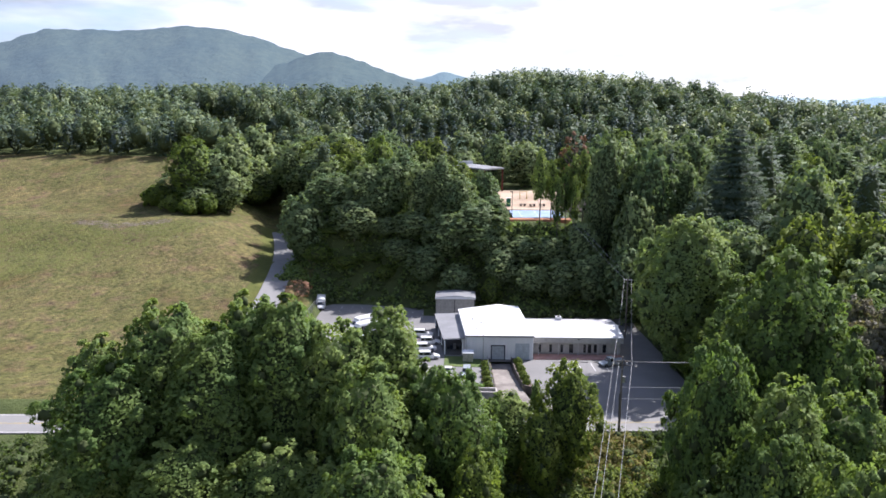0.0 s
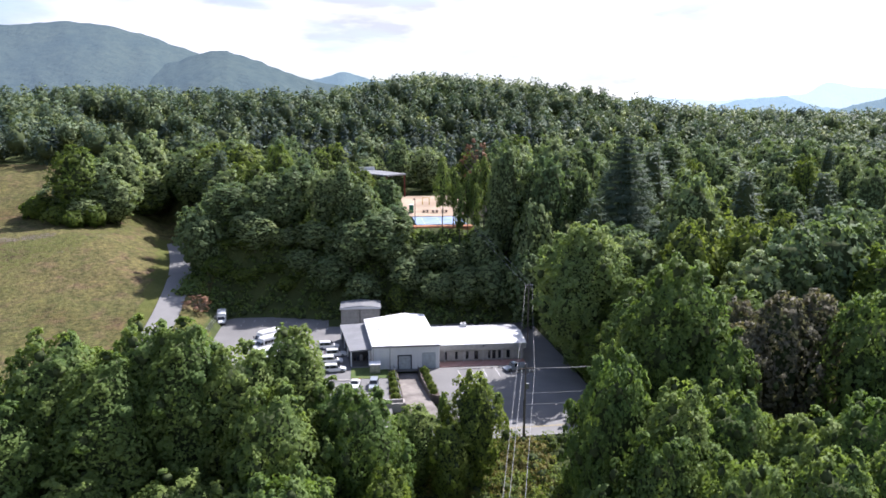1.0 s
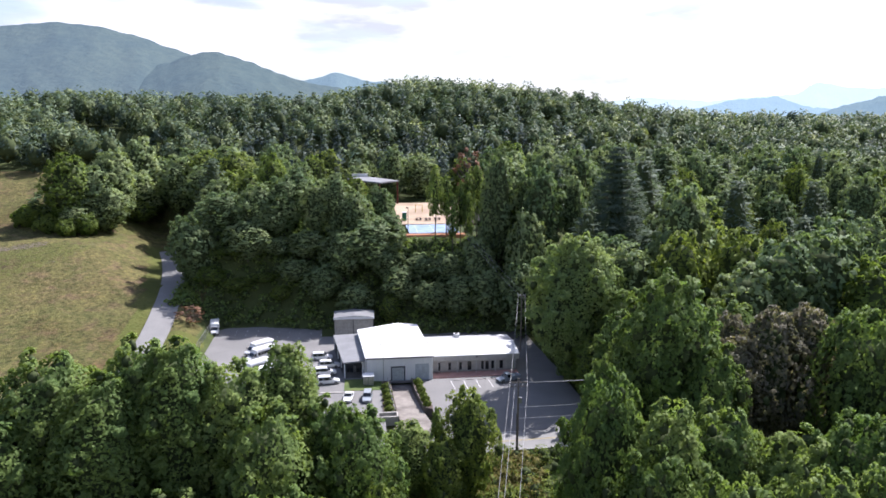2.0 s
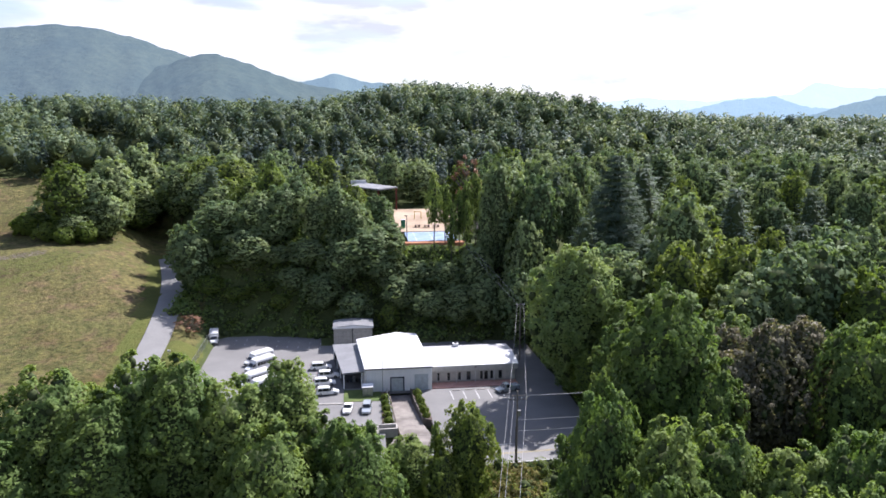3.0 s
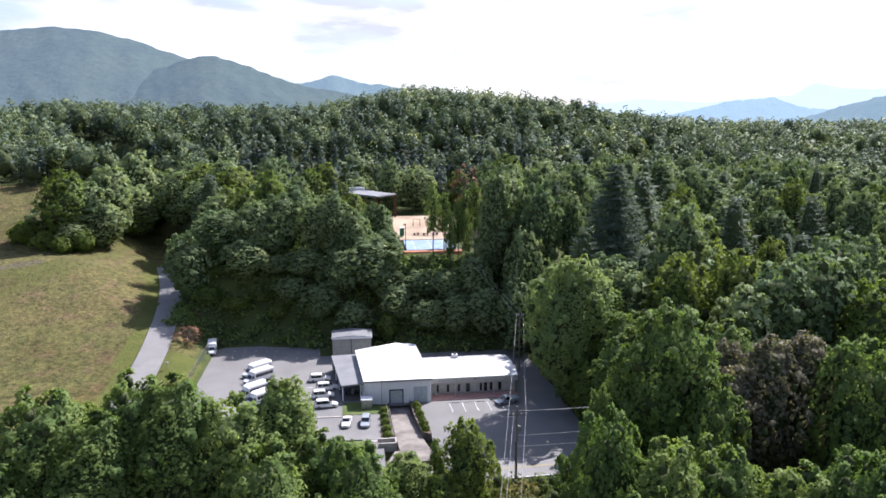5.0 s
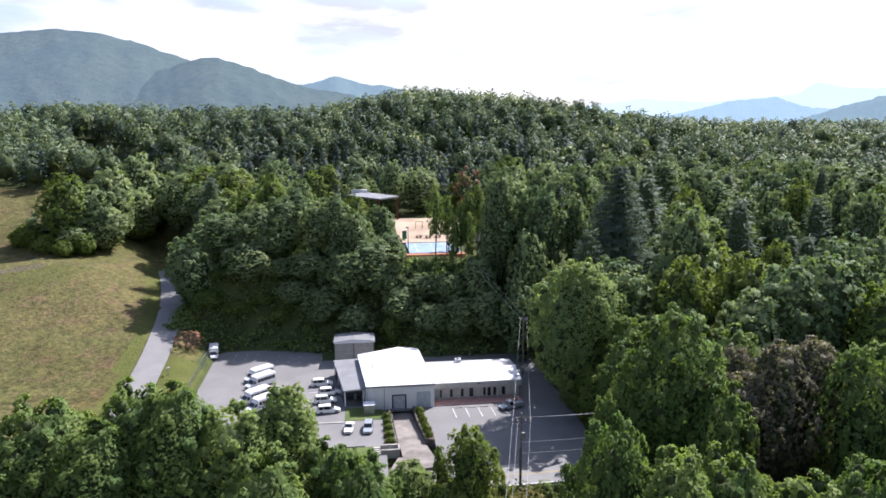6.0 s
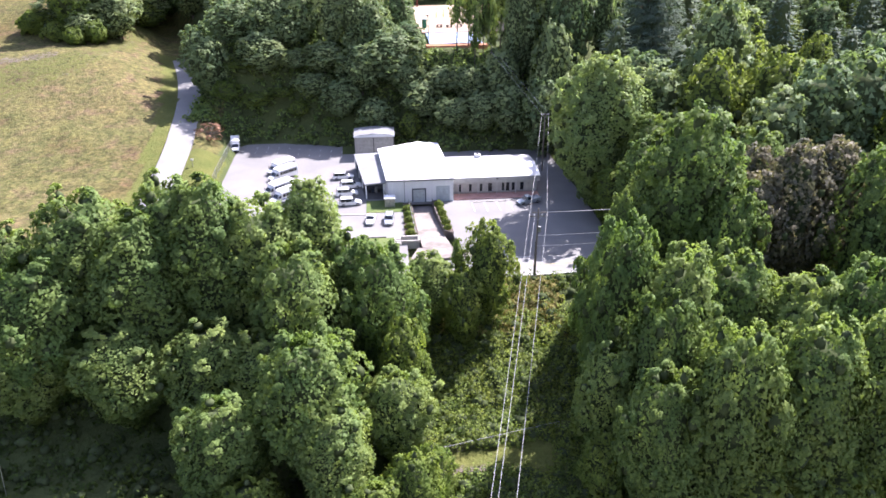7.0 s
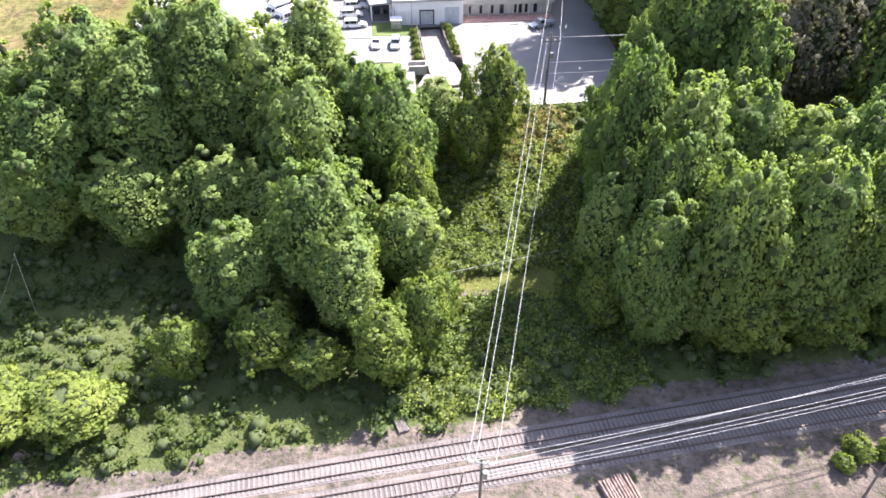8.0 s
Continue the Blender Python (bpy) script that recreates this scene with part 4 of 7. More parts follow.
def car(name, m, label, paint, L=5.0, W=1.95, H=1.75, kind="suv", group="parked cars"):
    """A car along x, its nose towards +x."""
    v = thing(name, m, label, "car", group)
    w, b, e = W / 2, -L / 2, L / 2
    belt = 0.98 if kind != "sedan" else 0.9
    rows = [section(b, w * 0.88, 0.45, 0.62, 0.86, w * 0.84), section(b + 0.18, w * 0.97, 0.3, 0.6, belt, w * 0.93), section(b + 1.0, w, 0.27, 0.6, belt + 0.02, w * 0.95), section(0.6, w, 0.27, 0.6, belt, w * 0.95), section(e - 1.15, w * 0.99, 0.27, 0.58, belt - 0.05, w * 0.9), section(e - 0.3, w * 0.93, 0.28, 0.5, belt - 0.2, w * 0.82), section(e, w * 0.74, 0.36, 0.5, belt - 0.34, w * 0.68)]
    part("body", loft(bmesh.new(), rows), paint, v, smooth=False)
    if kind == "sedan":
        c0, c1, c2, c3 = b + 0.75, b + 1.45, 0.15, e - 1.45
    elif kind == "pickup":
        c0, c1, c2, c3 = -0.35, -0.25, 0.7, e - 1.35
    else:
        c0, c1, c2, c3 = b + 0.12, b + 0.5, 0.45, e - 1.25
    top = H
    cab = [[(c0, -w * 0.9, belt - 0.03), (c0, w * 0.9, belt - 0.03), (c0 + 0.02, w * 0.88, belt), (c0 + 0.02, -w * 0.88, belt)],
           [(c1, -w * 0.93, belt - 0.03), (c1, w * 0.93, belt - 0.03), (c1, w * 0.74, top - 0.03), (c1, -w * 0.74, top - 0.03)],
           [((c1 + c2) / 2, -w * 0.93, belt - 0.03), ((c1 + c2) / 2, w * 0.93, belt - 0.03), ((c1 + c2) / 2, w * 0.75, top), ((c1 + c2) / 2, -w * 0.75, top)],
           [(c2, -w * 0.93, belt - 0.03), (c2, w * 0.93, belt - 0.03), (c2, w * 0.72, top - 0.06), (c2, -w * 0.72, top - 0.06)],
           [(c3, -w * 0.9, belt - 0.03), (c3, w * 0.9, belt - 0.03), (c3 - 0.02, w * 0.86, belt), (c3 - 0.02, -w * 0.86, belt)]]
    cabin = part("cabin", loft(bmesh.new(), cab), paint, v)

    def pane(pts, name):
        a, b_, c = Vector(pts[0]), Vector(pts[1]), Vector(pts[2])
        n = (b_ - a).cross(c - a).normalized() * 0.015
        mid = sum((Vector(p) for p in pts), Vector()) / 4
        if n.dot(mid - Vector((0, 0, belt + 0.2))) < 0:
            n = -n
        q = [Vector(p) + n * 0.2 for p in pts]
        part(name, slab(bmesh.new(), [tuple(p - n * 2) for p in q], [tuple(p + n) for p in q]), GLASS_DARK, cabin, "dark tinted glass")

    for s in (-1, 1):
        stops = [(c1 - 0.02, c1 + 0.9), (c1 + 0.98, c2 - 0.12), (c2 - 0.04, c3 - 0.5)]
        if kind == "pickup":
            stops = [(c1 + 0.08, c2 - 0.05)]
        if kind == "sedan":
            stops = [(c1 + 0.05, (c1 + c2) / 2 - 0.03), ((c1 + c2) / 2 + 0.03, c2 + 0.2)]
        for x0, x1 in stops:
            def side(x, f):
                k = 0 if x <= c2 else (x - c2) / (c3 - c2)
                zt = top - 0.05 - (top - belt - 0.05) * k
                z = belt + 0.03 + (zt - belt - 0.1) * f
                yw = w * (0.93 + (0.735 - 0.93) * (z - belt) / (top - belt))
                return (x, s * yw, z)
            pane([side(x0, 0), side(x1, 0), side(x1, 0.93), side(x0, 0.93)], "side_window")
    def glass(x0, x1, name):
        pane([(x0 + (x1 - x0) * 0.08, -w * 0.84, belt + 0.05), (x0 + (x1 - x0) * 0.08, w * 0.84, belt + 0.05), (x0 + (x1 - x0) * 0.9, w * 0.7, belt + (top - belt) * 0.88), (x0 + (x1 - x0) * 0.9, -w * 0.7, belt + (top - belt) * 0.88)], name)
    glass(c3, c2, "windscreen")
    glass(c0, c1, "rear_window")
    for s in (-1, 1):
        for x in (b + 0.95, e - 0.95):
            wheel_on(v, x, s * (w + 0.01))
        part("headlight", boxed(e - 0.34, e - 0.14, s * w * 0.72 - 0.16, s * w * 0.72 + 0.16, 0.6, 0.76, bev=0.02), LAMP_GLASS, v)
        part("tail_light", boxed(b - 0.02, b + 0.1, s * w * 0.78 - 0.09, s * w * 0.78 + 0.09, 0.72, 1.0, bev=0.02), RED_LENS, v)
        part("mirror", boxed(c3 - 0.55, c3 - 0.35, s * (w + 0.1) - 0.09, s * (w + 0.1) + 0.09, belt, belt + 0.16, bev=0.03), paint, v)
    part("bumper", boxed(e - 0.12, e + 0.03, -w * 0.72, w * 0.72, 0.34, 0.5, bev=0.03), DARK if kind == "pickup" else paint, v)
    part("bumper", boxed(b - 0.05, b + 0.12, -w * 0.84, w * 0.84, 0.34, 0.52, bev=0.03), paint, v)
    part("grille", boxed(e - 0.1, e + 0.012, -0.42, 0.42, 0.5, 0.62), DARK, v)
    if kind == "pickup":
        bed = bmesh.new()
        box(bed, b + 0.1, -0.4, -w * 0.93, -w * 0.85, 0.9, 1.15)
        box(bed, b + 0.1, -0.4, w * 0.85, w * 0.93, 0.9, 1.15)
        box(bed, b + 0.02, b + 0.1, -w * 0.93, w * 0.93, 0.9, 1.15)
        part("bed_side", bed, paint, v)
    return v


def shuttle_bus(name, m, label, group="", stripe_=False, L=7.4, W=2.35, H=2.95):
    """A cutaway shuttle bus, its nose towards +x."""
    v = thing(name, m, label, "bus", group)
    b, e, w = -L / 2, L / 2, W / 2
    n = e - 2.0
    body = loft(bmesh.new(), [[(x, -w * k, 0.45), (x, -w, 0.6), (x, -w, H - 0.35 - d), (x, -w * 0.86, H - d), (x, w * 0.86, H - d), (x, w, H - 0.35 - d), (x, w, 0.6), (x, w * k, 0.45)] for x, k, d in ((b, 0.94, 0.12), (b + 0.12, 0.97, 0.0), (n - 0.6, 0.97, 0.0), (n, 0.95, 0.22))])
    box_ = part("coach_body", body, CAR_WHITE, v)
    cab = loft(bmesh.new(), [section(n - 0.05, 0.98, 0.4, 0.7, 2.2, 0.86), section(n + 0.35, 0.98, 0.4, 0.7, 2.12, 0.82), section(n + 1.05, 0.99, 0.38, 0.7, 1.28, 0.88), section(e - 0.35, 0.96, 0.38, 0.65, 1.12, 0.84), section(e, 0.8, 0.45, 0.62, 0.92, 0.7)])
    cab_ = part("cab", cab, CAR_WHITE, v)
    part("windscreen", slab(bmesh.new(), [(n + 0.42, -0.76, 2.0), (n + 0.42, 0.76, 2.0), (n + 1.0, 0.84, 1.34), (n + 1.0, -0.84, 1.34)], [(n + 0.46, -0.76, 2.05), (n + 0.46, 0.76, 2.05), (n + 1.05, 0.84, 1.38), (n + 1.05, -0.84, 1.38)]), GLASS_DARK, cab_, "dark tinted glass")
    for s in (-1, 1):
        part("cab_window", slab(bmesh.new(), [(n + 0.05, s * 0.9, 1.35), (n + 0.8, s * 0.9, 1.35), (n + 0.4, s * 0.85, 1.95), (n + 0.05, s * 0.85, 1.95)], [(n + 0.05, s * 0.975, 1.35), (n + 0.8, s * 0.975, 1.35), (n + 0.4, s * 0.9, 1.95), (n + 0.05, s * 0.9, 1.95)]), GLASS_DARK, cab_)
        x = b + 0.35
        while x < n - 0.75:
            part("side_window", boxed(x, x + 0.74, s * (w - 0.03) - 0.04, s * (w - 0.03) + 0.04, 1.45, 2.25, bev=0.015), GLASS_DARK, box_)
            x += 0.8
        if stripe_:
            part("stripe", boxed(b + 0.2, n - 0.1, s * w - 0.006, s * w + 0.006, 0.95, 1.2), BLUE_STRIPE, box_)
        for x in (b + 1.5, e - 0.75):
            wheel_on(v, x, s * (w - 0.08 if x < 0 else 0.98), 0.38, 0.26)
        part("headlight", boxed(e - 0.2, e - 0.03, s * 0.62 - 0.14, s * 0.62 + 0.14, 0.68, 0.86, bev=0.02), LAMP_GLASS, v)
        part("mirror", boxed(n + 0.75, n + 0.9, s * 1.25 - 0.12, s * 1.25 + 0.12, 1.45, 1.85, bev=0.03), DARK, v)
        part("tail_light", boxed(b - 0.02, b + 0.04, s * 0.95 - 0.08, s * 0.95 + 0.08, 0.9, 1.2), RED_LENS, v)
    part("rear_window", boxed(b - 0.015, b + 0.02, -0.6, 0.6, 1.5, 2.2), GLASS_DARK, box_)
    part("bumper", boxed(e - 0.08, e + 0.06, -0.85, 0.85, 0.4, 0.58, bev=0.03), DARK, v)
    part("grille", boxed(e - 0.12, e + 0.01, -0.4, 0.4, 0.62, 0.85), DARK, v)
    part("roof_hatch", boxed(-1.2, -0.5, -0.35, 0.35, H, H + 0.07, bev=0.02), CAR_WHITE, box_)
    return v


def lot_pose(x, y, turn):
    return pose(x, y, lot_height(x, y), 0, 0, turn)


BUS = "white shuttle bus with dark side windows parked on asphalt"
for x, y, turn, st in ((-22.9, 168.9, 222.7, False), (-22.0, 164.4, 222.7, False), (-22.0, 154.7, 222.7, True), (-19.8, 150.4, 222.7, True)):
    shuttle_bus("shuttle_bus", lot_pose(x, y, turn), "white shuttle bus with a blue side stripe parked on asphalt" if st else BUS, "shuttle buses in a row", st)
shuttle_bus("shuttle_bus", lot_pose(-36.6, 186.2, 279), "white shuttle bus parked alone by the chain-link fence", "", False, 6.6)
for x, y, s in ((-7.6, 162.8, 3.0), (-5.7, 156.9, 5.0), (-6.4, 152.2, 5.0), (-5.5, 146.6, 5.0)):
    car("minivan", lot_pose(x, y, s), "white minivan parked with its nose under the canopy" if y > 150 else "white minivan parked beside the small lawn", CAR_WHITE, 5.0, 1.95, 1.76, "suv", "minivans in a row")
car("sedan", lot_pose(-1.05, 137.0, 263), "white sedan parked on the lower lot", CAR_WHITE, 4.6, 1.8, 1.47, "sedan", "cars on the lower lot")
car("minivan", lot_pose(2.75, 136.6, 265), "silver minivan parked on the lower lot", CAR_SILVER, 4.7, 1.9, 1.68, "suv", "cars on the lower lot")
car("pickup_truck", lot_pose(33.3, 143.8, 200), "silver pickup truck parked by the red walkway", CAR_SILVER, 5.4, 1.95, 1.8, "pickup", "")


# ---- poles and wires ----
def hang(bm, a, b, sag, r=0.02, n=14):
    """One sagging cable as a single tube."""
    a, b = Vector(a), Vector(b)
    side = (b - a).cross(Vector((0, 0, 1))).normalized()
    rows = []
    for k in range(n + 1):
        p = a.lerp(b, k / n) - Vector((0, 0, sag * 4 * (k / n) * (1 - k / n)))
        rows.append([tuple(p + side * r * c + Vector((0, 0, r * s_))) for c, s_ in ((1, 0), (0, 1), (-1, 0), (0, -1))])
    loft(bm, rows)


def utility_pole(x, y, z, top, arm_z, turn, label, arm_len=2.6, arm_mat=WOOD_POLE):
    p = thing("utility_pole", pose(x, y, z, 0, 0, turn), label, "utility pole")
    part("pole", tube(bmesh.new(), (0, 0, -1.0), (0, 0, top - z), 0.19, 0.13, 10), WOOD_POLE, p)
    arm = part("crossarm", boxed(-arm_len / 2, arm_len / 2, -0.18, -0.07, arm_z - z - 0.07, arm_z - z + 0.07), arm_mat, p)
    for k in (-1, -0.45, 0.45, 1):
        part("insulator", tube(bmesh.new(), (k * (arm_len / 2 - 0.1), -0.12, arm_z - z + 0.07), (k * (arm_len / 2 - 0.1), -0.12, arm_z - z + 0.36), 0.12, 0.08), PORCELAIN, arm)
    for s in (-1, 1):
        part("brace", tube(bmesh.new(), (s * 0.75, -0.1, arm_z - z - 0.07), (0, -0.12, arm_z - z - 0.75), 0.025, seg=5), STEEL, p)
    return p


POLE_A = utility_pole(27.8, 110.5, -2.2, 13.1, 11.7, 0, "tall weathered wooden utility pole at the road edge", 3.2)
part("transformer", tube(bmesh.new(), (0.35, -0.05, 10.9), (0.35, -0.05, 11.9), 0.26, seg=14), STEEL, POLE_A)
part("crossarm", boxed(-1.0, 1.6, 0.1, 0.2, 14.4, 14.52), WOOD_POLE, POLE_A)
part("riser", tube(bmesh.new(), (-0.22, 0, 0), (-0.22, 0, 9.0), 0.05), DARK, POLE_A)
POLE_B = utility_pole(40.5, 163.3, 0.0, 14.4, 14.0, 0, "weathered wooden utility pole behind the office wing", 2.0)
POLE_C = utility_pole(8.8, 40.6, -9.0, 1.6, 1.1, 346, "pale wooden utility pole with a white crossarm beside the railway", 2.9, ROOF_WHITE)
part("transformer", tube(bmesh.new(), (0.4, -0.1, 7.6), (0.4, -0.1, 8.6), 0.25, seg=14), STEEL, POLE_C)


def cables(name, runs, label):
    ob = None
    c = thing(name, pose(0, 0, 0), label, "power line")
    for a, b, sag in runs:
        bm = bmesh.new()
        hang(bm, a, b, sag, 0.027)
        part("cable", bm, WIRE, c)


A_ARM = [(26.3 + k, 110.4, 12.0) for k in (0.0, 0.9, 3.0)]
C_ARM = [(7.5, 40.8, 1.4), (8.2, 40.6, 1.4), (10.1, 40.2, 1.4)]
cables("power_line", [(C_ARM[0], A_ARM[0], 1.2), (C_ARM[1], A_ARM[1], 1.4), (C_ARM[2], A_ARM[2], 1.2)], "pale power lines between the railway pole and road pole")
cables("power_line", [((29.4, 111.2, 12.0), (95, 116, 14.5), 1.2), ((28.8, 111.2, 12.0), (95, 115, 14.3), 1.2), ((27.9, 111.3, 7.6), (95, 115.4, 9.5), 1.0), ((27.9, 111.3, 5.6), (95, 115.4, 7.5), 1.0)], "pale power lines along the road into the trees")
cables("power_line", [(A_ARM[0], (39.7, 163.2, 14.3), 1.0), (A_ARM[2], (41.3, 163.2, 14.3), 1.0)], "power lines from the road pole over the lot")
cables("power_line", [((39.7, 163.2, 14.3), (25, 211, 32), 0.6), ((41.3, 163.2, 14.3), (26, 211, 32), 0.6)], "thin power lines rising over the wooded bank")
cables("power_line", [((10.1, 40.2, 1.4), (92, 56.0, 1.0), 1.0), ((8.2, 40.6, 1.4), (92, 55.0, 1.0), 1.2), ((8.9, 40.5, -0.6), (92, 54.8, -0.8), 0.9), ((8.9, 40.4, -1.1), (92, 54.6, -1.2), 1.1), ((8.9, 40.3, -1.5), (92, 54.4, -1.6), 1.2)], "bundle of pale cables along the railway")


def chain_fence(pts, label, h=1.9):
    f = thing("chain_link_fence", pose(0, 0, 0), label, "fence")
    for (x, y) in pts:
        z = height(x, y)
        part("fence_post", tube(bmesh.new(), (x, y, z - 0.3), (x, y, z + h), 0.04), STEEL, f)
    for a, b in zip(pts, pts[1:]):
        za, zb = height(*a), height(*b)
        part("top_rail", tube(bmesh.new(), (*a, za + h), (*b, zb + h), 0.03), STEEL, f)
        bm = bmesh.new()
        d = math.dist(a, b)
        n = max(2, int(d / 0.28))
        for k in range(-6, n):
            for way in (0, 1):
                s0, s1 = k / n, (k + 7) / n
                f0, f1 = (0, 1) if way else (1, 0)
                c0, c1 = max(0.0, s0), min(1.0, s1)
                g0, g1 = f0 + (f1 - f0) * (c0 - s0) / (s1 - s0), f0 + (f1 - f0) * (c1 - s0) / (s1 - s0)
                p = (a[0] + (b[0] - a[0]) * c0, a[1] + (b[1] - a[1]) * c0, za + (zb - za) * c0 + 0.05 + (h - 0.1) * g0)
                q = (a[0] + (b[0] - a[0]) * c1, a[1] + (b[1] - a[1]) * c1, za + (zb - za) * c1 + 0.05 + (h - 0.1) * g1)
                if c1 > c0:
                    tube(bm, p, q, 0.006, 0.006, 3)
        part("mesh_panel", bm, STEEL, f)


chain_fence([(-37.2, 160 + 3.5 * k) for k in range(8)], "galvanised chain-link fence along the parking lot")
chain_fence([(1.5 + 3.0 * k, 75.0 + 0.66 * k) for k in range(9)], "galvanised chain-link fence across the overgrown slope", 1.5)


def guard_rail():
    g = thing("guard_rail", pose(0, 0, 0), "low weathered steel guard rail along the road", "guard rail")
    for k in range(14):
        x = -8 + 4.0 * k
        y = float(road_y(x)) - 4.7
        part("rail_post", boxed(x - 0.08, x + 0.08, y - 0.08, y + 0.08, -1.6, 0.1), WOOD_POLE, g)
        if k < 13:
            y1 = float(road_y(x + 4)) - 4.7
            part("rail_beam", slab(bmesh.new(), [(x, y + 0.09, -0.35), (x + 4, y1 + 0.09, -0.35), (x + 4, y1 + 0.15, -0.35), (x, y + 0.15, -0.35)], [(x, y + 0.09, -0.04), (x + 4, y1 + 0.09, -0.04), (x + 4, y1 + 0.15, -0.04), (x, y + 0.15, -0.04)]), STEEL, g)


guard_rail()


# ---- railway ----
def railway():
    u = Vector((1, 0.116, 0)).normalized()
    side = Vector((-u.y, u.x, 0))
    mid = Vector((9.0, 47.15, -8.95))
    tie = boxed(-0.115, 0.115, -1.3, 1.3, -0.12, 0.06, bev=0.012)
    me = bpy.data.meshes.new("railway_tie")
    tie.to_mesh(me)
    tie.free()
    me.materials.append(TIE_WOOD)
    turn = math.degrees(math.atan2(u.y, u.x))
    rnd = random.Random(7)
    for k, off in enumerate((1.9, -1.9)):
        t = thing("railway_track", pose(0, 0, 0), "rusty railway track on wooden ties in pale ballast", "railway track", "railway tracks")
        c = mid + side * off
        bm = bmesh.new()
        a, b = c + u * -90, c + u * 110
        rows = []
        for p in (a, b):
            rows.append([tuple(p + side * s + Vector((0, 0, z))) for s, z in ((-1.87, -0.55), (-1.55, -0.02), (1.55, -0.02), (1.87, -0.55))])
        loft(bm, rows)
        part("ballast_bed", bm, BALLAST, t)
        for s in (-0.7525, 0.7525):
            bm = bmesh.new()
            rows = []
            for p in (a, b):
                q = p + side * s
                rows.append([tuple(q + side * dx + Vector((0, 0, z))) for dx, z in ((-0.07, 0.06), (-0.07, 0.075), (-0.015, 0.09), (-0.036, 0.17), (-0.036, 0.21), (0.036, 0.21), (0.036, 0.17), (0.015, 0.09), (0.07, 0.075), (0.07, 0.06))])
            loft(bm, rows)
            part("rail", bm, RAIL_STEEL, t)
        for i in range(-85, 145):
            p = c + u * (i * 0.56 + rnd.uniform(-0.03, 0.03)) + side * rnd.uniform(-0.05, 0.05)
            piece("railway_tie", me, t, pose(*p, 0, 0, turn + rnd.uniform(-1.2, 1.2)))


railway()


def log_stack(x, y, n, length, r, turn, label, material, layers=2, seed=1):
    rnd = random.Random(seed)
    s = thing("log_stack", pose(x, y, height(x, y), 0, 0, turn), label, "log stack")
    for j in range(layers):
        for k in range(n - j):
            off = (k + j * 0.5 - n / 2) * r * 2.05
            a = length / 2 * rnd.uniform(0.9, 1.05)
            part("log", tube(bmesh.new(), (off, -a, r + j * r * 1.75), (off + rnd.uniform(-0.1, 0.1), a, r + j * r * 1.75 + rnd.uniform(0, 0.04)), r * rnd.uniform(0.8, 1.0), r * rnd.uniform(0.8, 1.0), 8), material, s)


log_stack(24.4, 42.2, 11, 3.6, 0.17, 14, "stack of reddish-brown old railway ties on bare ground", LOG_WOOD)
log_stack(1.1, 52.6, 7, 2.2, 0.10, 20, "heap of dark cut poles at the edge of the brush", TIE_WOOD, 2, 2)
log_stack(-41.0, 51.3, 6, 2.6, 0.11, 60, "heap of cut brush and poles beside the railway", LOG_WOOD, 2, 3)


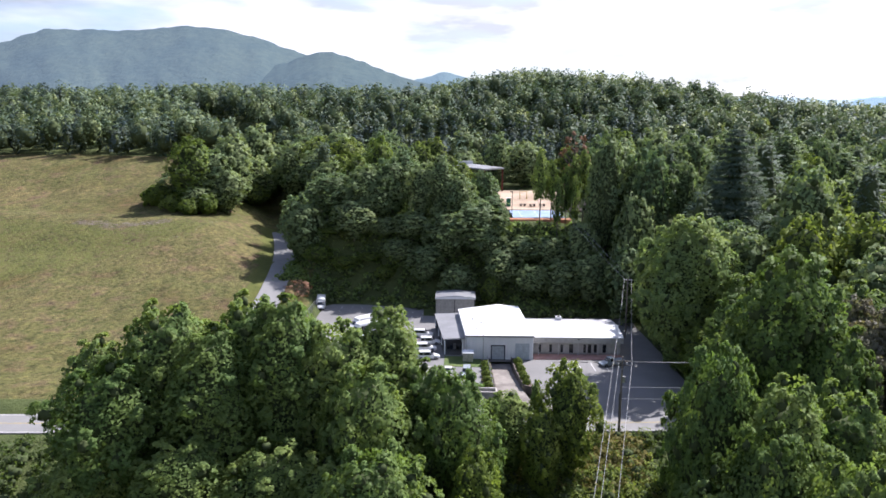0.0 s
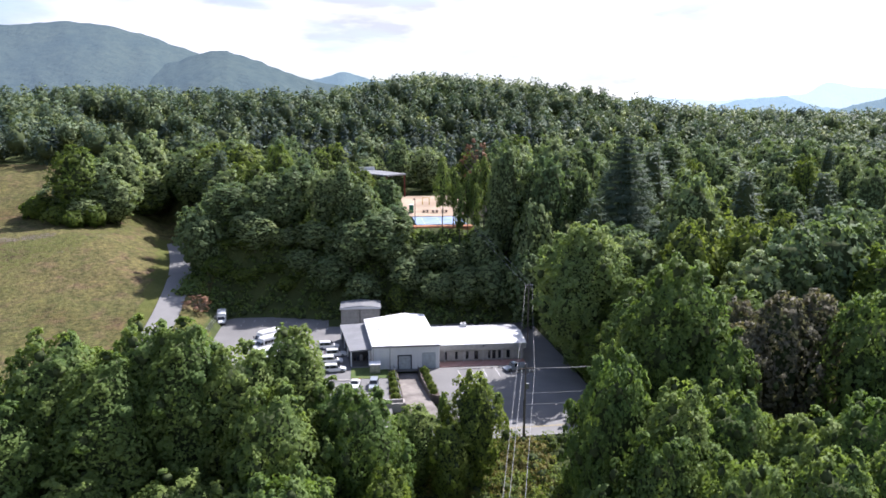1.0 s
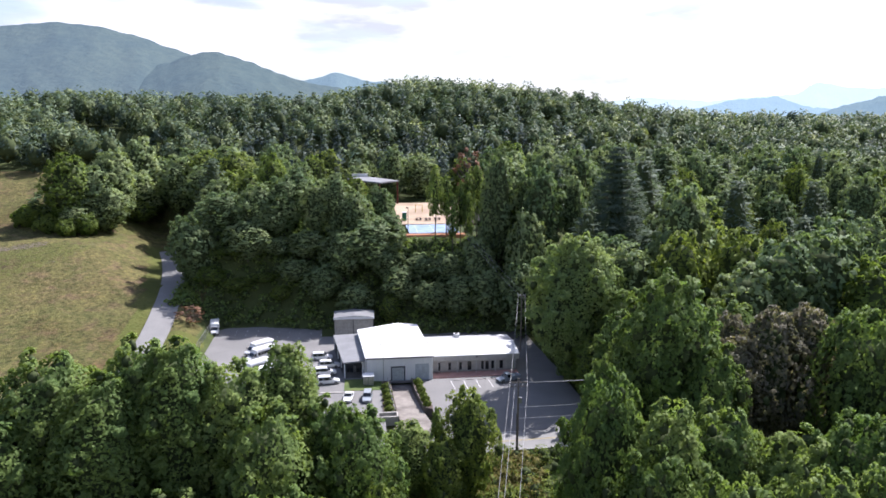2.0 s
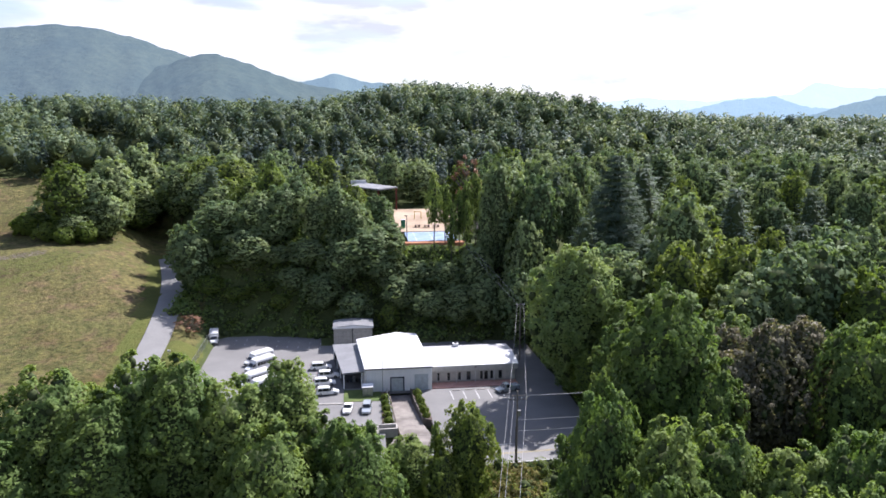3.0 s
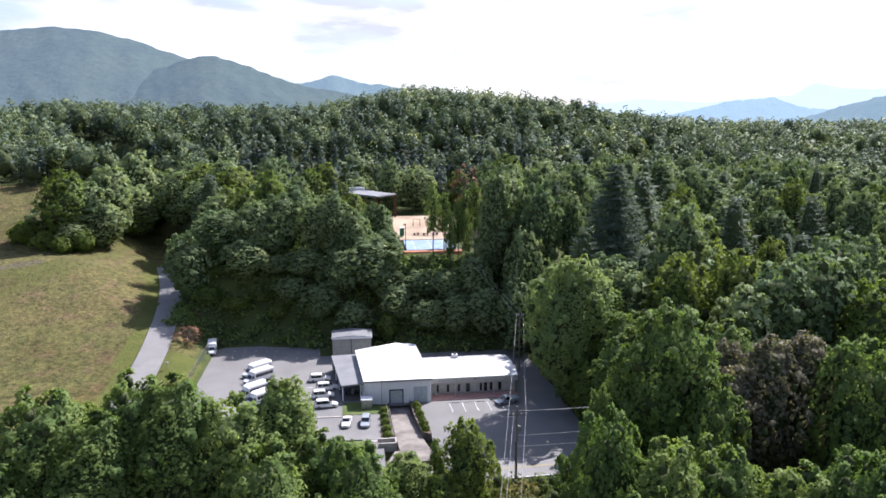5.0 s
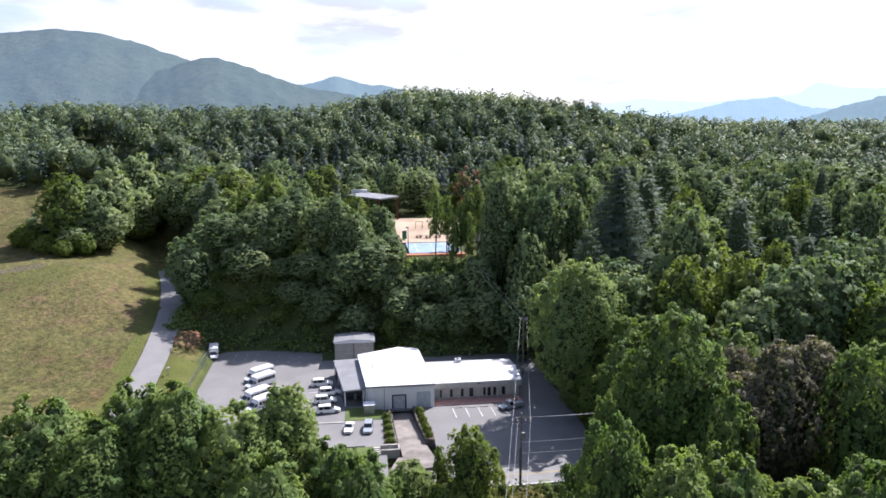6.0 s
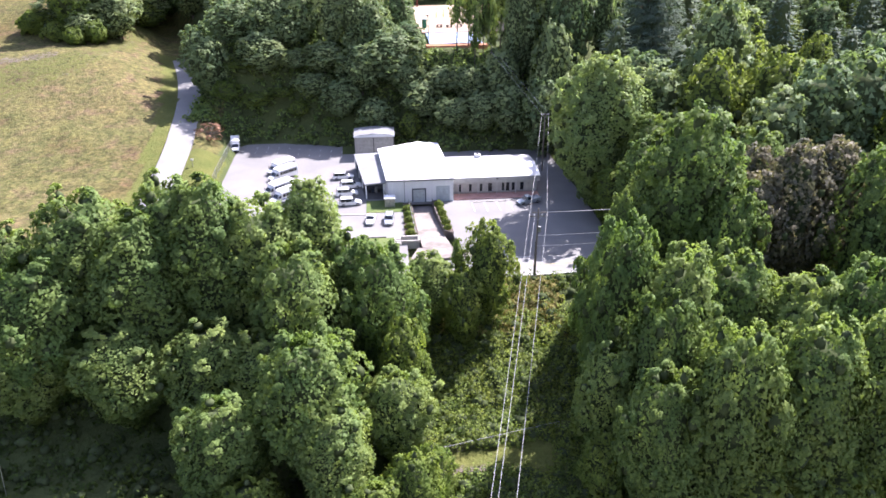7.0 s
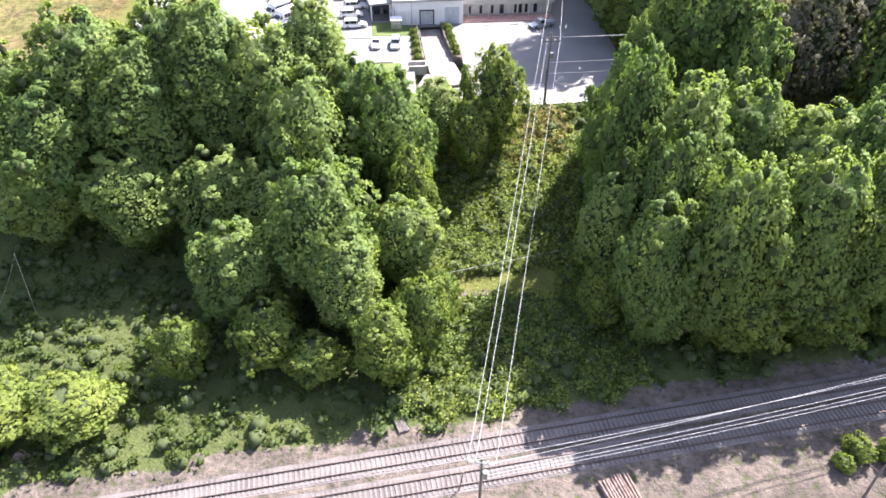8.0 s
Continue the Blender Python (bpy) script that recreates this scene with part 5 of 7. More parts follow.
# ---- the terrace above the bank ----
def terrace():
    z = 22.6
    court = tagged(part("sports_court", boxed(16.6, 31.8, 208.2, 226.0, z - 0.5, z + 0.12), COURT_BLUE, None), "blue painted sports court on the terrace", "sports court", kind="structure")
    for x in (19.2, 24.2, 29.2):
        part("court_line", boxed(x, x + 0.14, 208.8, 225.4, z + 0.12, z + 0.126), LINE_WHITE, court)
    for y in (208.8, 225.2):
        part("court_line", boxed(17.1, 31.3, y, y + 0.14, z + 0.127, z + 0.132), LINE_WHITE, court)
    bm = bmesh.new()
    slab(bm, [(14.5, 226.1, z - 1), (42, 226.1, z - 1), (46, 272, z), (15, 272, z)], [(14.5, 226.1, z + 0.3), (42, 226.1, z + 0.3), (46, 272, z + 2.1), (15, 272, z + 2.1)])
    tagged(part("sand_area", bm, SAND, None), "broad area of orange-tan sand on the terrace", "sand", kind="structure")
    tagged(part("clay_bank", slab(bmesh.new(), [(15, 204.4, z - 3.4), (34, 204.4, z - 3.4), (34, 208.1, z - 3.4), (15, 208.1, z - 3.4)], [(15.6, 206.4, z - 0.2), (33.4, 206.4, z - 0.2), (33.4, 208.1, z), (15.6, 208.1, z)]), CLAY, None), "low bank of orange clay below the court", "bank", kind="structure")
    p = thing("pavilion", pose(0, 0, 24.4), "open pavilion with a flat pale roof on red columns", "pavilion")
    ring = [(-2.3, 268.6, 10.0), (9.7, 261.5, 9.1), (17.2, 270.4, 9.1), (4.3, 277.0, 10.3)]
    roof = part("roof", slab(bmesh.new(), [(a, b, c - 0.5) for a, b, c in ring], ring), ROOF_PALE, p, "flat pale grey roof")
    part("floor_slab", slab(bmesh.new(), [(a, b, -2.5) for a, b, c in ring], [(a, b, 0.05) for a, b, c in ring]), CONCRETE, p)
    for a, b, c in ring:
        cx, cy = a + (7.2 - a) * 0.06, b + (269.4 - b) * 0.06
        part("column", boxed(cx - 0.3, cx + 0.3, cy - 0.3, cy + 0.3, 0, c - 0.45), COLUMN_RED, p, "dark red square column")
    part("roof_unit", boxed(-0.6, 5.4, 275.4, 276.6, 9.9, 11.3), ROOF_WHITE, roof)
    part("counter_wall", boxed(0.5, 5.5, 271.6, 272.0, 0, 3.4), ROOF_WHITE, p)
    t = thing("portable_toilet", pose(16.7, 232.7, 23.5), "green portable toilet with a pale roof", "toilet")
    part("cabin", boxed(-0.7, 0.7, -0.7, 0.7, -0.2, 2.3, bev=0.04), GREEN_PLASTIC, t)
    part("door", boxed(-0.46, 0.46, -0.74, -0.7, 0.15, 2.1), GREEN_PLASTIC, t)
    part("roof", boxed(-0.74, 0.74, -0.74, 0.74, 2.3, 2.5, bev=0.05), ROOF_WHITE, t)
    lp = thing("light_pole", pose(16.3, 209.4, z), "dark slender light pole beside the court", "light pole")
    part("pole", tube(bmesh.new(), (0, 0, -0.8), (0, 0, 7.6), 0.12, 0.09), DARK, lp)
    part("lamp_head", boxed(-0.7, 0.2, -0.2, 0.2, 7.5, 7.75, bev=0.04), DARK, lp)
    for x, y in ((21.5, 233.5), (24.6, 233.0), (27.8, 233.3), (35.5, 234.0)):
        tb = thing("picnic_table", pose(x, y, 23.2, 0, 0, 12), "dark wooden picnic table on the sand", "table", "picnic tables")
        part("tabletop", boxed(-0.95, 0.95, -0.4, 0.4, 0.72, 0.78), LOG_WOOD, tb)
        for s in (-1, 1):
            part("bench", boxed(-0.95, 0.95, s * 0.75 - 0.13, s * 0.75 + 0.13, 0.42, 0.47), LOG_WOOD, tb)
            part("leg", boxed(s * 0.65 - 0.04, s * 0.65 + 0.04, -0.8, 0.8, -0.1, 0.72), LOG_WOOD, tb)
    sw = thing("swing_frame", pose(23.0, 250.0, 23.9), "yellow A-shaped play frame on the sand", "play frame")
    for x in (-1.2, 1.2):
        for y in (-1.0, 1.0):
            part("leg", tube(bmesh.new(), (x, y, -0.3), (x, 0, 2.5), 0.08), YELLOW_PAINT, sw)
    part("beam", tube(bmesh.new(), (-1.3, 0, 2.5), (1.3, 0, 2.5), 0.08), YELLOW_PAINT, sw)


terrace()


# ---- plants ----
ICO = bmesh.new()
bmesh.ops.create_icosphere(ICO, subdivisions=2, radius=1.0)
ICO.verts.ensure_lookup_table()
ICO_V = np.array([v.co[:] for v in ICO.verts])
ICO_F = np.array([[v.index for v in f.verts] for f in ICO.faces])
ICO.free()
ICO = bmesh.new()
bmesh.ops.create_icosphere(ICO, subdivisions=1, radius=1.0)
ICO.verts.ensure_lookup_table()
SMALL = (np.array([v.co[:] for v in ICO.verts]), np.array([[v.index for v in f.verts] for f in ICO.faces]))
ICO.free()


def unit(v):
    return v / (np.linalg.norm(v, axis=-1, keepdims=True) + 1e-9)


def leaf_tris(rng, centre, radii, count, size, up=0.25, shell=(0.62, 1.18), slim=0.62, droop=0.0, swell=None):
    """Leaf sprays on the shells of lobes: corners of count sprays for each lobe, as (n, 3, 3), and the way each one faces.
    swell: the outward way of the whole crown at each lobe."""
    k = np.repeat(np.arange(len(centre)), count)
    d = rng.normal(size=(len(k), 3))
    d[:, 2] += up
    if swell is not None:
        d += swell[k] * 0.7
    d = unit(d)
    p = centre[k] + d * radii[k] * rng.uniform(*shell, (len(k), 1))
    p[:, 2] -= droop * rng.uniform(0, 1, len(k)) ** 2
    face = d * 0.55 + (swell[k] * 0.85 if swell is not None else [0, 0, 0.2]) + rng.normal(size=d.shape) * 0.26
    return spread(rng, p, unit(face), size, slim)


def spread(rng, p, face, size, slim, along=None):
    """A small triangle at each p, turned about the way it faces."""
    nrm = unit(face + rng.normal(size=p.shape) * 0.42)
    u = unit(np.cross(nrm, rng.normal(size=p.shape) if along is None else np.cross(along, nrm)))
    v = np.cross(nrm, u)
    s = size * rng.uniform(0.55, 1.3, (len(p), 1)) / 2
    q = np.stack([p - u * s - v * s * slim, p + u * s * 0.9 - v * s * slim, p + v * s * 1.3 + u * s * rng.uniform(-0.5, 0.5, (len(p), 1))], 1)
    if along is not None:
        q = np.stack([p - v * s * slim, p + v * s * slim, p + u * s * 2.2], 1)
    flip = (np.cross(q[:, 1] - q[:, 0], q[:, 2] - q[:, 0]) * face).sum(1) < 0
    q[flip] = q[flip][:, ::-1]
    return q, face


def cores(rng, centre, radii, f=0.62, ball=None):
    bv, bf = ball or (ICO_V, ICO_F)
    n = len(centre)
    wob = 1 + rng.normal(size=(n, len(bv), 1)) * 0.13
    v = centre[:, None] + bv[None] * radii[:, None] * f * wob
    fc = bf[None] + (np.arange(n) * len(bv))[:, None, None]
    return v.reshape(-1, 3), fc.reshape(-1, 3)


def heart(rng, H, base, prof, f, rings=9, seg=10):
    """The dense inside of a crown: a closed, uneven body of revolution."""
    t = np.linspace(0.0, 0.84, rings)
    a = np.arange(seg) * 2 * np.pi / seg
    r = prof(t)[:, None] * f * rng.uniform(0.82, 1.08, (rings, seg))
    v = np.stack([np.cos(a)[None] * r, np.sin(a)[None] * r, np.repeat(H * (base + (1 - base) * t)[:, None], seg, 1)], -1).reshape(-1, 3)
    v = np.concatenate([v, [[0, 0, H * base], [0, 0, H * 0.9]]])
    n, f_ = len(v), []
    for i in range(rings - 1):
        for j in range(seg):
            p, q = i * seg + j, i * seg + (j + 1) % seg
            f_ += [(p, q, q + seg), (p, q + seg, p + seg)]
    for j in range(seg):
        f_ += [(n - 2, (j + 1) % seg, j), (n - 1, n - 2 - seg + j, n - 2 - seg + (j + 1) % seg)]
    return v, np.array(f_)


def joined(*bodies):
    v, f, n = [], [], 0
    for a, b in bodies:
        v.append(a)
        f.append(b + n)
        n += len(a)
    return np.concatenate(v), np.concatenate(f)


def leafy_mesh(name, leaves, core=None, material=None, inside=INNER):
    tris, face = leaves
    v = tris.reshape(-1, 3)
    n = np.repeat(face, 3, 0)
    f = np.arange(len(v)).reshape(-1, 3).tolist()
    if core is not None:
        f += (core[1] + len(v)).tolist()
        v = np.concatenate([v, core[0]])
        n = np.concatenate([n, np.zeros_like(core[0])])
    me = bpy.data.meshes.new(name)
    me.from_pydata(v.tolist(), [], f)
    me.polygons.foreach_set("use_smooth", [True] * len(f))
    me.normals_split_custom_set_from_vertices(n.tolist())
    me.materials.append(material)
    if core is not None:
        # the filling gets the darkened colour, for shade between the leaves
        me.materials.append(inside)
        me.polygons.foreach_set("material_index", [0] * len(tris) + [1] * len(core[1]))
    return me


def trunk_mesh(rng, H, r, lobes, n_limbs, bark):
    bm = bmesh.new()
    p = [Vector((0, 0, -0.8))]
    for k in range(1, 6):
        p.append(Vector((rng.normal() * 0.025 * H * k / 5, rng.normal() * 0.025 * H * k / 5, H * 0.86 * k / 5)))
    for k in range(5):
        tube(bm, p[k], p[k + 1], r * (1 - 0.17 * k), r * (1 - 0.17 * (k + 1)), 7)
    for j in rng.permutation(len(lobes))[:n_limbs]:
        c = Vector(lobes[j])
        z = max(0.15 * H, c.z - 0.14 * H)
        k = min(4, int(z / (H * 0.86) * 5))
        a = p[k].lerp(p[k + 1], max(0, min(1, z / (H * 0.86) * 5 - k)))
        m_ = a.lerp(c, 0.5) + Vector((0, 0, -0.015 * H))
        tube(bm, a, m_, r * 0.33, r * 0.22, 5)
        tube(bm, m_, c, r * 0.22, r * 0.07, 5)
    me = bpy.data.meshes.new("trunk")
    bm.to_mesh(me)
    bm.free()
    me.materials.append(bark)
    return me


def plant(name, trunk, crown, label, category="tree"):
    t = thing(name, pose(0, 0, 0), label, category)
    for n_, me in (("trunk", trunk), ("crown", crown)):
        if me is not None:
            piece(n_, me, t, pose(0, 0, 0))
    return t


def broadleaf(seed, H, R, base, boughs, sprays, leaves, size, material=LEAF, shape=0.75, limbs=10, core=True, droop=0.0, solid=0.6):
    """A crown of boughs, each a cluster of leaf sprays, on a tapered trunk with limbs."""
    rng = np.random.default_rng(seed)

    def prof(t):
        return R * np.clip(np.sin(np.pi * np.clip(t, 0.05, 0.95) ** shape), 0.10, 1) ** 0.58

    ph = rng.uniform(0, 6.28, 3)

    def wave(a, t):
        return 1 + 0.13 * np.sin(a * 2 + t * 5 + ph[0]) + 0.10 * np.sin(a * 3 - t * 9 + ph[1]) + 0.06 * np.sin(a * 5 + t * 15 + ph[2])

    t = (np.arange(boughs) + rng.uniform(0.1, 0.9, boughs)) / boughs
    t = t * 0.97 + 0.02
    a = np.arange(boughs) * 2.39996 + rng.uniform(-0.4, 0.4, boughs)
    big = R * rng.uniform(0.22, 0.38, boughs) * (20.0 / boughs) ** 0.25 * (1 - 0.35 * t ** 2.5)
    rad = np.maximum(prof(t) * wave(a, t) - big * 0.68, 0.03 * R) * rng.uniform(0.9, 1.14, boughs)
    c = np.stack([np.cos(a) * rad, np.sin(a) * rad, H * (base + (1 - base) * t)], 1)
    c[:, 2] = np.clip(c[:, 2], H * base + big * 0.4, H - big * rng.uniform(0.6, 1.6, boughs))
    tall = np.stack([big, big, big * 1.2], 1)
    k = np.repeat(np.arange(boughs), sprays)
    axis_z = H * (base + (1 - base) * 0.42)
    swell = unit((c - [0, 0, axis_z]) / [R, R, H * (1 - base) * 0.5])
    d = unit(rng.normal(size=(len(k), 3)) + swell[k] * 0.8 + [0, 0, 0.25])
    sc = c[k] + d * tall[k] * rng.uniform(0.72, 1.05, (len(k), 1))
    sr = (big[k] * rng.uniform(0.18, 0.40, len(k)))[:, None] * rng.uniform(0.8, 1.25, (len(k), 3))
    lean = unit(d * 0.75 + swell[k] * 0.5)
    q, face = leaf_tris(rng, sc, sr, leaves, size, droop=droop, swell=lean)
    body = None
    if core:
        # the leaves between the boughs close the crown
        n = int(boughs * sprays * leaves * 0.8)
        tt = rng.uniform(0.0, 0.97, n) ** 0.9
        aa = rng.uniform(0, 2 * np.pi, n)
        rr = prof(tt) * wave(aa, tt) * rng.uniform(0.72, 1.0, n) ** 0.8
        pp = np.stack([np.cos(aa) * rr, np.sin(aa) * rr, H * (base + (1 - base) * tt) - rng.uniform(0, 0.03, n) * H], 1)
        ff = unit(np.stack([np.cos(aa), np.sin(aa), (tt - 0.4) * 1.3 + 0.15], 1) + rng.normal(size=(n, 3)) * 0.3)
        q2, face2 = spread(rng, pp, ff, size * 1.1, 0.62)
        q, face = np.concatenate([q, q2]), np.concatenate([face, face2])
        # leaves deep inside a neighbouring bough are left out
        mid = q.mean(1)
        deep = np.zeros(len(mid), bool)
        for j in range(boughs):
            deep |= (((mid - c[j]) / tall[j]) ** 2).sum(1) < 0.66 ** 2
        tz = np.clip((mid[:, 2] / H - base) / (1 - base), 0, 0.93)
        deep |= np.hypot(mid[:, 0], mid[:, 1]) < prof(tz) * solid * 0.85
        keep = np.nonzero(~deep)[0]
        keep = keep[rng.permutation(len(keep))[:int(boughs * sprays * leaves * 1.2)]]
        q, face = q[keep], face[keep]
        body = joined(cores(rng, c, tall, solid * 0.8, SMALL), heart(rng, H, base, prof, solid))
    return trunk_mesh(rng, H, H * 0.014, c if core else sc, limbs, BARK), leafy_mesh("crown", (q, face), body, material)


def pine(seed, H, R, base, layers, leaves, size, material=NEEDLE, per=6, taper=0.8, core=0.4):
    """Whorls of boughs, each a flat fan of needle sprays, round a straight trunk."""
    rng = np.random.default_rng(seed)
    p, face, along, tips = [], [], [], []
    for j in range(layers):
        t = (j + rng.uniform(0.3, 0.7)) / layers
        z = H * (base + (0.97 - base) * t)
        reach = R * (1.03 - t) ** taper
        n = max(4, int(per * (1.15 - 0.5 * t)))
        a0 = rng.uniform(0, 6.28)
        for k in range(n):
            a = a0 + 6.283 * k / n + rng.uniform(-0.3, 0.3)
            far = reach * rng.uniform(0.72, 1.12)
            out, side = np.array((math.cos(a), math.sin(a), 0)), np.array((-math.sin(a), math.cos(a), 0))
            m = max(8, int(leaves * 2 * (0.35 + 0.65 * far / R)))
            f = rng.uniform(0.12, 1.0, m) ** 0.75
            w = far * 0.30 * np.sin(np.pi * np.clip(f, 0.1, 0.93)) * rng.normal(size=m) * 0.75
            rise = far * (0.22 * f - 0.30 * f * f + 0.18 * f ** 6) - np.abs(w) * 0.25 + rng.normal(size=m) * 0.12
            p.append(out * (far * f)[:, None] + side * w[:, None] + np.array((0, 0, z)) + np.stack([rise * 0, rise * 0, rise], 1))
            face.append(out * 0.62 + side * (w / (far * 0.3))[:, None] * 0.3 + np.array((0, 0, 0.7)) + rng.normal(size=(m, 3)) * 0.15)
            along.append(out + side * (w / (far * 0.35))[:, None] + rng.normal(size=(m, 3)) * 0.3)
            tips.append(out * far * 0.8 + np.array((0, 0, z)))
    q = spread(rng, np.concatenate(p), unit(np.concatenate(face)), size, 0.34, unit(np.concatenate(along)))
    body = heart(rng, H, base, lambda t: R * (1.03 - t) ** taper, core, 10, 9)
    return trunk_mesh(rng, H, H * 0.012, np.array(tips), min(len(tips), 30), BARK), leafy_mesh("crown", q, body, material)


# each form once, far below the ground's reach; the copies stand in the place
FORMS = {
    "oak": broadleaf(11, 22, 6.0, 0.06, 34, 11, 40, 0.39, LEAF, shape=1.25, limbs=5),
    "poplar": broadleaf(12, 26, 5.2, 0.06, 36, 11, 38, 0.38, LEAF, shape=1.1, limbs=5),
    "maple": broadleaf(13, 20, 6.2, 0.05, 34, 11, 40, 0.39, LEAF, shape=1.35, limbs=5),
    "vine": broadleaf(14, 14, 4.2, 0.02, 22, 9, 36, 0.35, LEAF_BRIGHT, shape=1.1, droop=0.6, limbs=5),
    "dome": broadleaf(15, 28, 8.0, 0.04, 60, 10, 44, 0.44, LEAF_PALE, shape=1.1, solid=0.7),
    "bush": broadleaf(16, 4.0, 2.6, 0.03, 12, 5, 40, 0.38, LEAF_BRIGHT, shape=0.9, limbs=4),
    "oak_b": broadleaf(21, 20, 5.5, 0.06, 24, 8, 14, 0.62, LEAF_HAZED, shape=1.05, limbs=4),
    "maple_b": broadleaf(22, 18, 5.6, 0.05, 24, 8, 14, 0.62, LEAF_HAZED, shape=1.15, limbs=4),
    "poplar_b": broadleaf(23, 24, 4.8, 0.06, 26, 8, 13, 0.60, LEAF_HAZED, shape=0.8, limbs=4),
    "pale_b": broadleaf(24, 19, 5.0, 0.06, 24, 8, 14, 0.60, LEAF_BRIGHT, shape=1.0, limbs=4),
    "thin_b": broadleaf(25, 18, 3.0, 0.36, 14, 6, 26, 0.52, LEAF, solid=0.35),
    "pine_b": pine(31, 24, 5.6, 0.10, 16, 9, 1.0, per=7, taper=0.6, core=0.5),
    "pine_big": pine(36, 34, 12.5, 0.06, 22, 60, 0.85, NEEDLE, 12, 0.72, 0.2),
    "pine_c": pine(32, 22, 4.6, 0.28, 15, 8, 0.95, core=0.5),
    "pine_dull": broadleaf(33, 22, 5.6, 0.30, 34, 9, 22, 0.42, NEEDLE_DULL, shape=0.85, limbs=16, solid=0.42),
    "dead": broadleaf(34, 18, 3.6, 0.3, 12, 7, 18, 0.5, LEAF_DEAD, limbs=44, core=False),
    "bare": broadleaf(35, 6, 3.4, 0.1, 12, 7, 12, 0.42, LEAF_DEAD, limbs=60, core=False),
}
SIZE = {"oak": (22, 6.0), "poplar": (26, 5.2), "maple": (20, 6.2), "vine": (14, 4.2), "dome": (28, 8.0), "bush": (4, 2.6), "oak_b": (20, 5.5), "maple_b": (18, 5.6), "poplar_b": (24, 4.8), "pale_b": (19, 5.0), "thin_b": (18, 3.0), "pine_b": (24, 5.6), "pine_big": (34, 12.5), "pine_c": (22, 4.6), "pine_dull": (22, 5.6), "dead": (18, 3.6), "bare": (6, 3.4)}
SAID = {
    "oak": ("broadleaf tree with a dense dark green crown", "tree"), "poplar": ("tall slender broadleaf tree with a green crown", "tree"),
    "maple": ("broad spreading tree with a rounded green crown", "tree"), "vine": ("tree draped in bright green climbing vines", "tree"),
    "dome": ("large dome-shaped tree with a pale green crown", "tree"), "bush": ("leafy bright green bush on rough ground", "bush"),
    "oak_b": ("woodland tree with a dense green crown", "tree"), "maple_b": ("woodland tree with a rounded green crown", "tree"),
    "poplar_b": ("tall narrow woodland tree with green leaves", "tree"), "pale_b": ("woodland tree with bright light green leaves", "tree"),
    "thin_b": ("slender tree with bare lower trunk and thin crown", "tree"), "pine_b": ("dark green pine with layered boughs", "pine tree"),
    "pine_big": ("large spreading pine with drooping layered boughs", "pine tree"),
    "pine_c": ("dark green pine with a bare lower trunk", "pine tree"), "pine_dull": ("dull brownish-green pine above the road", "pine tree"),
    "dead": ("dead tree with reddish-brown withered leaves", "tree"), "bare": ("leafless brown shrub with bare twigs", "shrub"),
}
MADE = {}
turns = random.Random(5)


def grow(form, x, y, top, R, group="", sink=0.0):
    """A plant of that form at x, y, its tip at the height top."""
    z = height(x, y) - sink
    h0, r0 = SIZE[form]
    H = max(top - z, 1.0)
    m = pose(x, y, z, 0, 0, turns.uniform(0, 360)) @ Matrix.Diagonal((R / r0, R / r0, H / h0, 1))
    if form not in MADE:
        MADE[form] = plant(SAID[form][1].replace(" ", "_"), *FORMS[form], *SAID[form])
        ob = MADE[form]
        ob.matrix_basis = m
    else:
        ob = copy_thing(MADE[form], Matrix.Identity(4))
        ob.matrix_basis = m
    if group:
        ob["group"] = group
    return ob


PLACED = []


def stand(rows, group):
    for form, x, y, top, R in rows:
        R *= (1.12 if "east" in group else 1.28) if form in ("oak", "maple", "poplar") else 0.68 if form == "thin_b" else 1.0 if "bank" in group else 1.2 if form[-2:] == "_b" else 1.05
        grow(form, x, y, top, R, group)
        PLACED.append((x, y, R))


# the wooded slope between railway and road
stand([
    ("oak", -50.5, 95.8, 19.5, 4.2), ("maple", -45.4, 89.4, 18.3, 6.2), ("oak", -39.9, 95.9, 24.6, 5.9), ("poplar", -32.1, 91.5, 23.0, 5.2), ("oak", -28.2, 97.7, 25.5, 5.6), ("poplar", -23.3, 95.5, 26.2, 5.0),
    ("maple", -16.5, 97.0, 21.9, 5.8), ("poplar", -9.1, 99.3, 24.1, 4.4), ("maple", -11.0, 88.4, 18.7, 5.3), ("oak", -3.0, 94.8, 16.6, 4.4), ("maple", 1.0, 90.4, 17.1, 4.6), ("poplar", 8.7, 100.6, 10.6, 3.5),
    ("vine", 18.0, 101.1, 15.2, 4.2), ("vine", 13.4, 97.0, 9.7, 3.3), ("thin_b", 13.3, 103.3, 11.7, 1.9),
    ("maple", -47.5, 86.0, 9.0, 4.6), ("oak", -34.5, 85.0, 10.0, 5.2), ("oak", -22.5, 84.6, 9.5, 5.0),
    ("maple", -8.1, 72.9, 14.4, 5.3), ("oak", -5.2, 67.6, 8.0, 4.0), ("vine", 3.5, 83.5, 9.8, 3.8), ("maple", 2.5, 75.7, 6.3, 3.8), ("vine", -0.5, 60.1, 2.7, 4.2), ("vine", 3.9, 63.6, 3.8, 3.4), ("vine", 6.3, 67.6, 1.4, 2.7),
    ("vine", -24.9, 61.9, 0.4, 3.1), ("vine", -36.3, 55.2, -2.3, 4.8), ("vine", -45.0, 55.6, -2.5, 4.8), ("vine", -14.8, 63.2, 1.5, 4.0), ("oak", -18.5, 70.3, 7.7, 4.4), ("vine", -9.1, 60.5, -2.1, 3.5),
    ("oak", -14.5, 82.5, 9.0, 4.6),
], "trees on the slope by the railway")
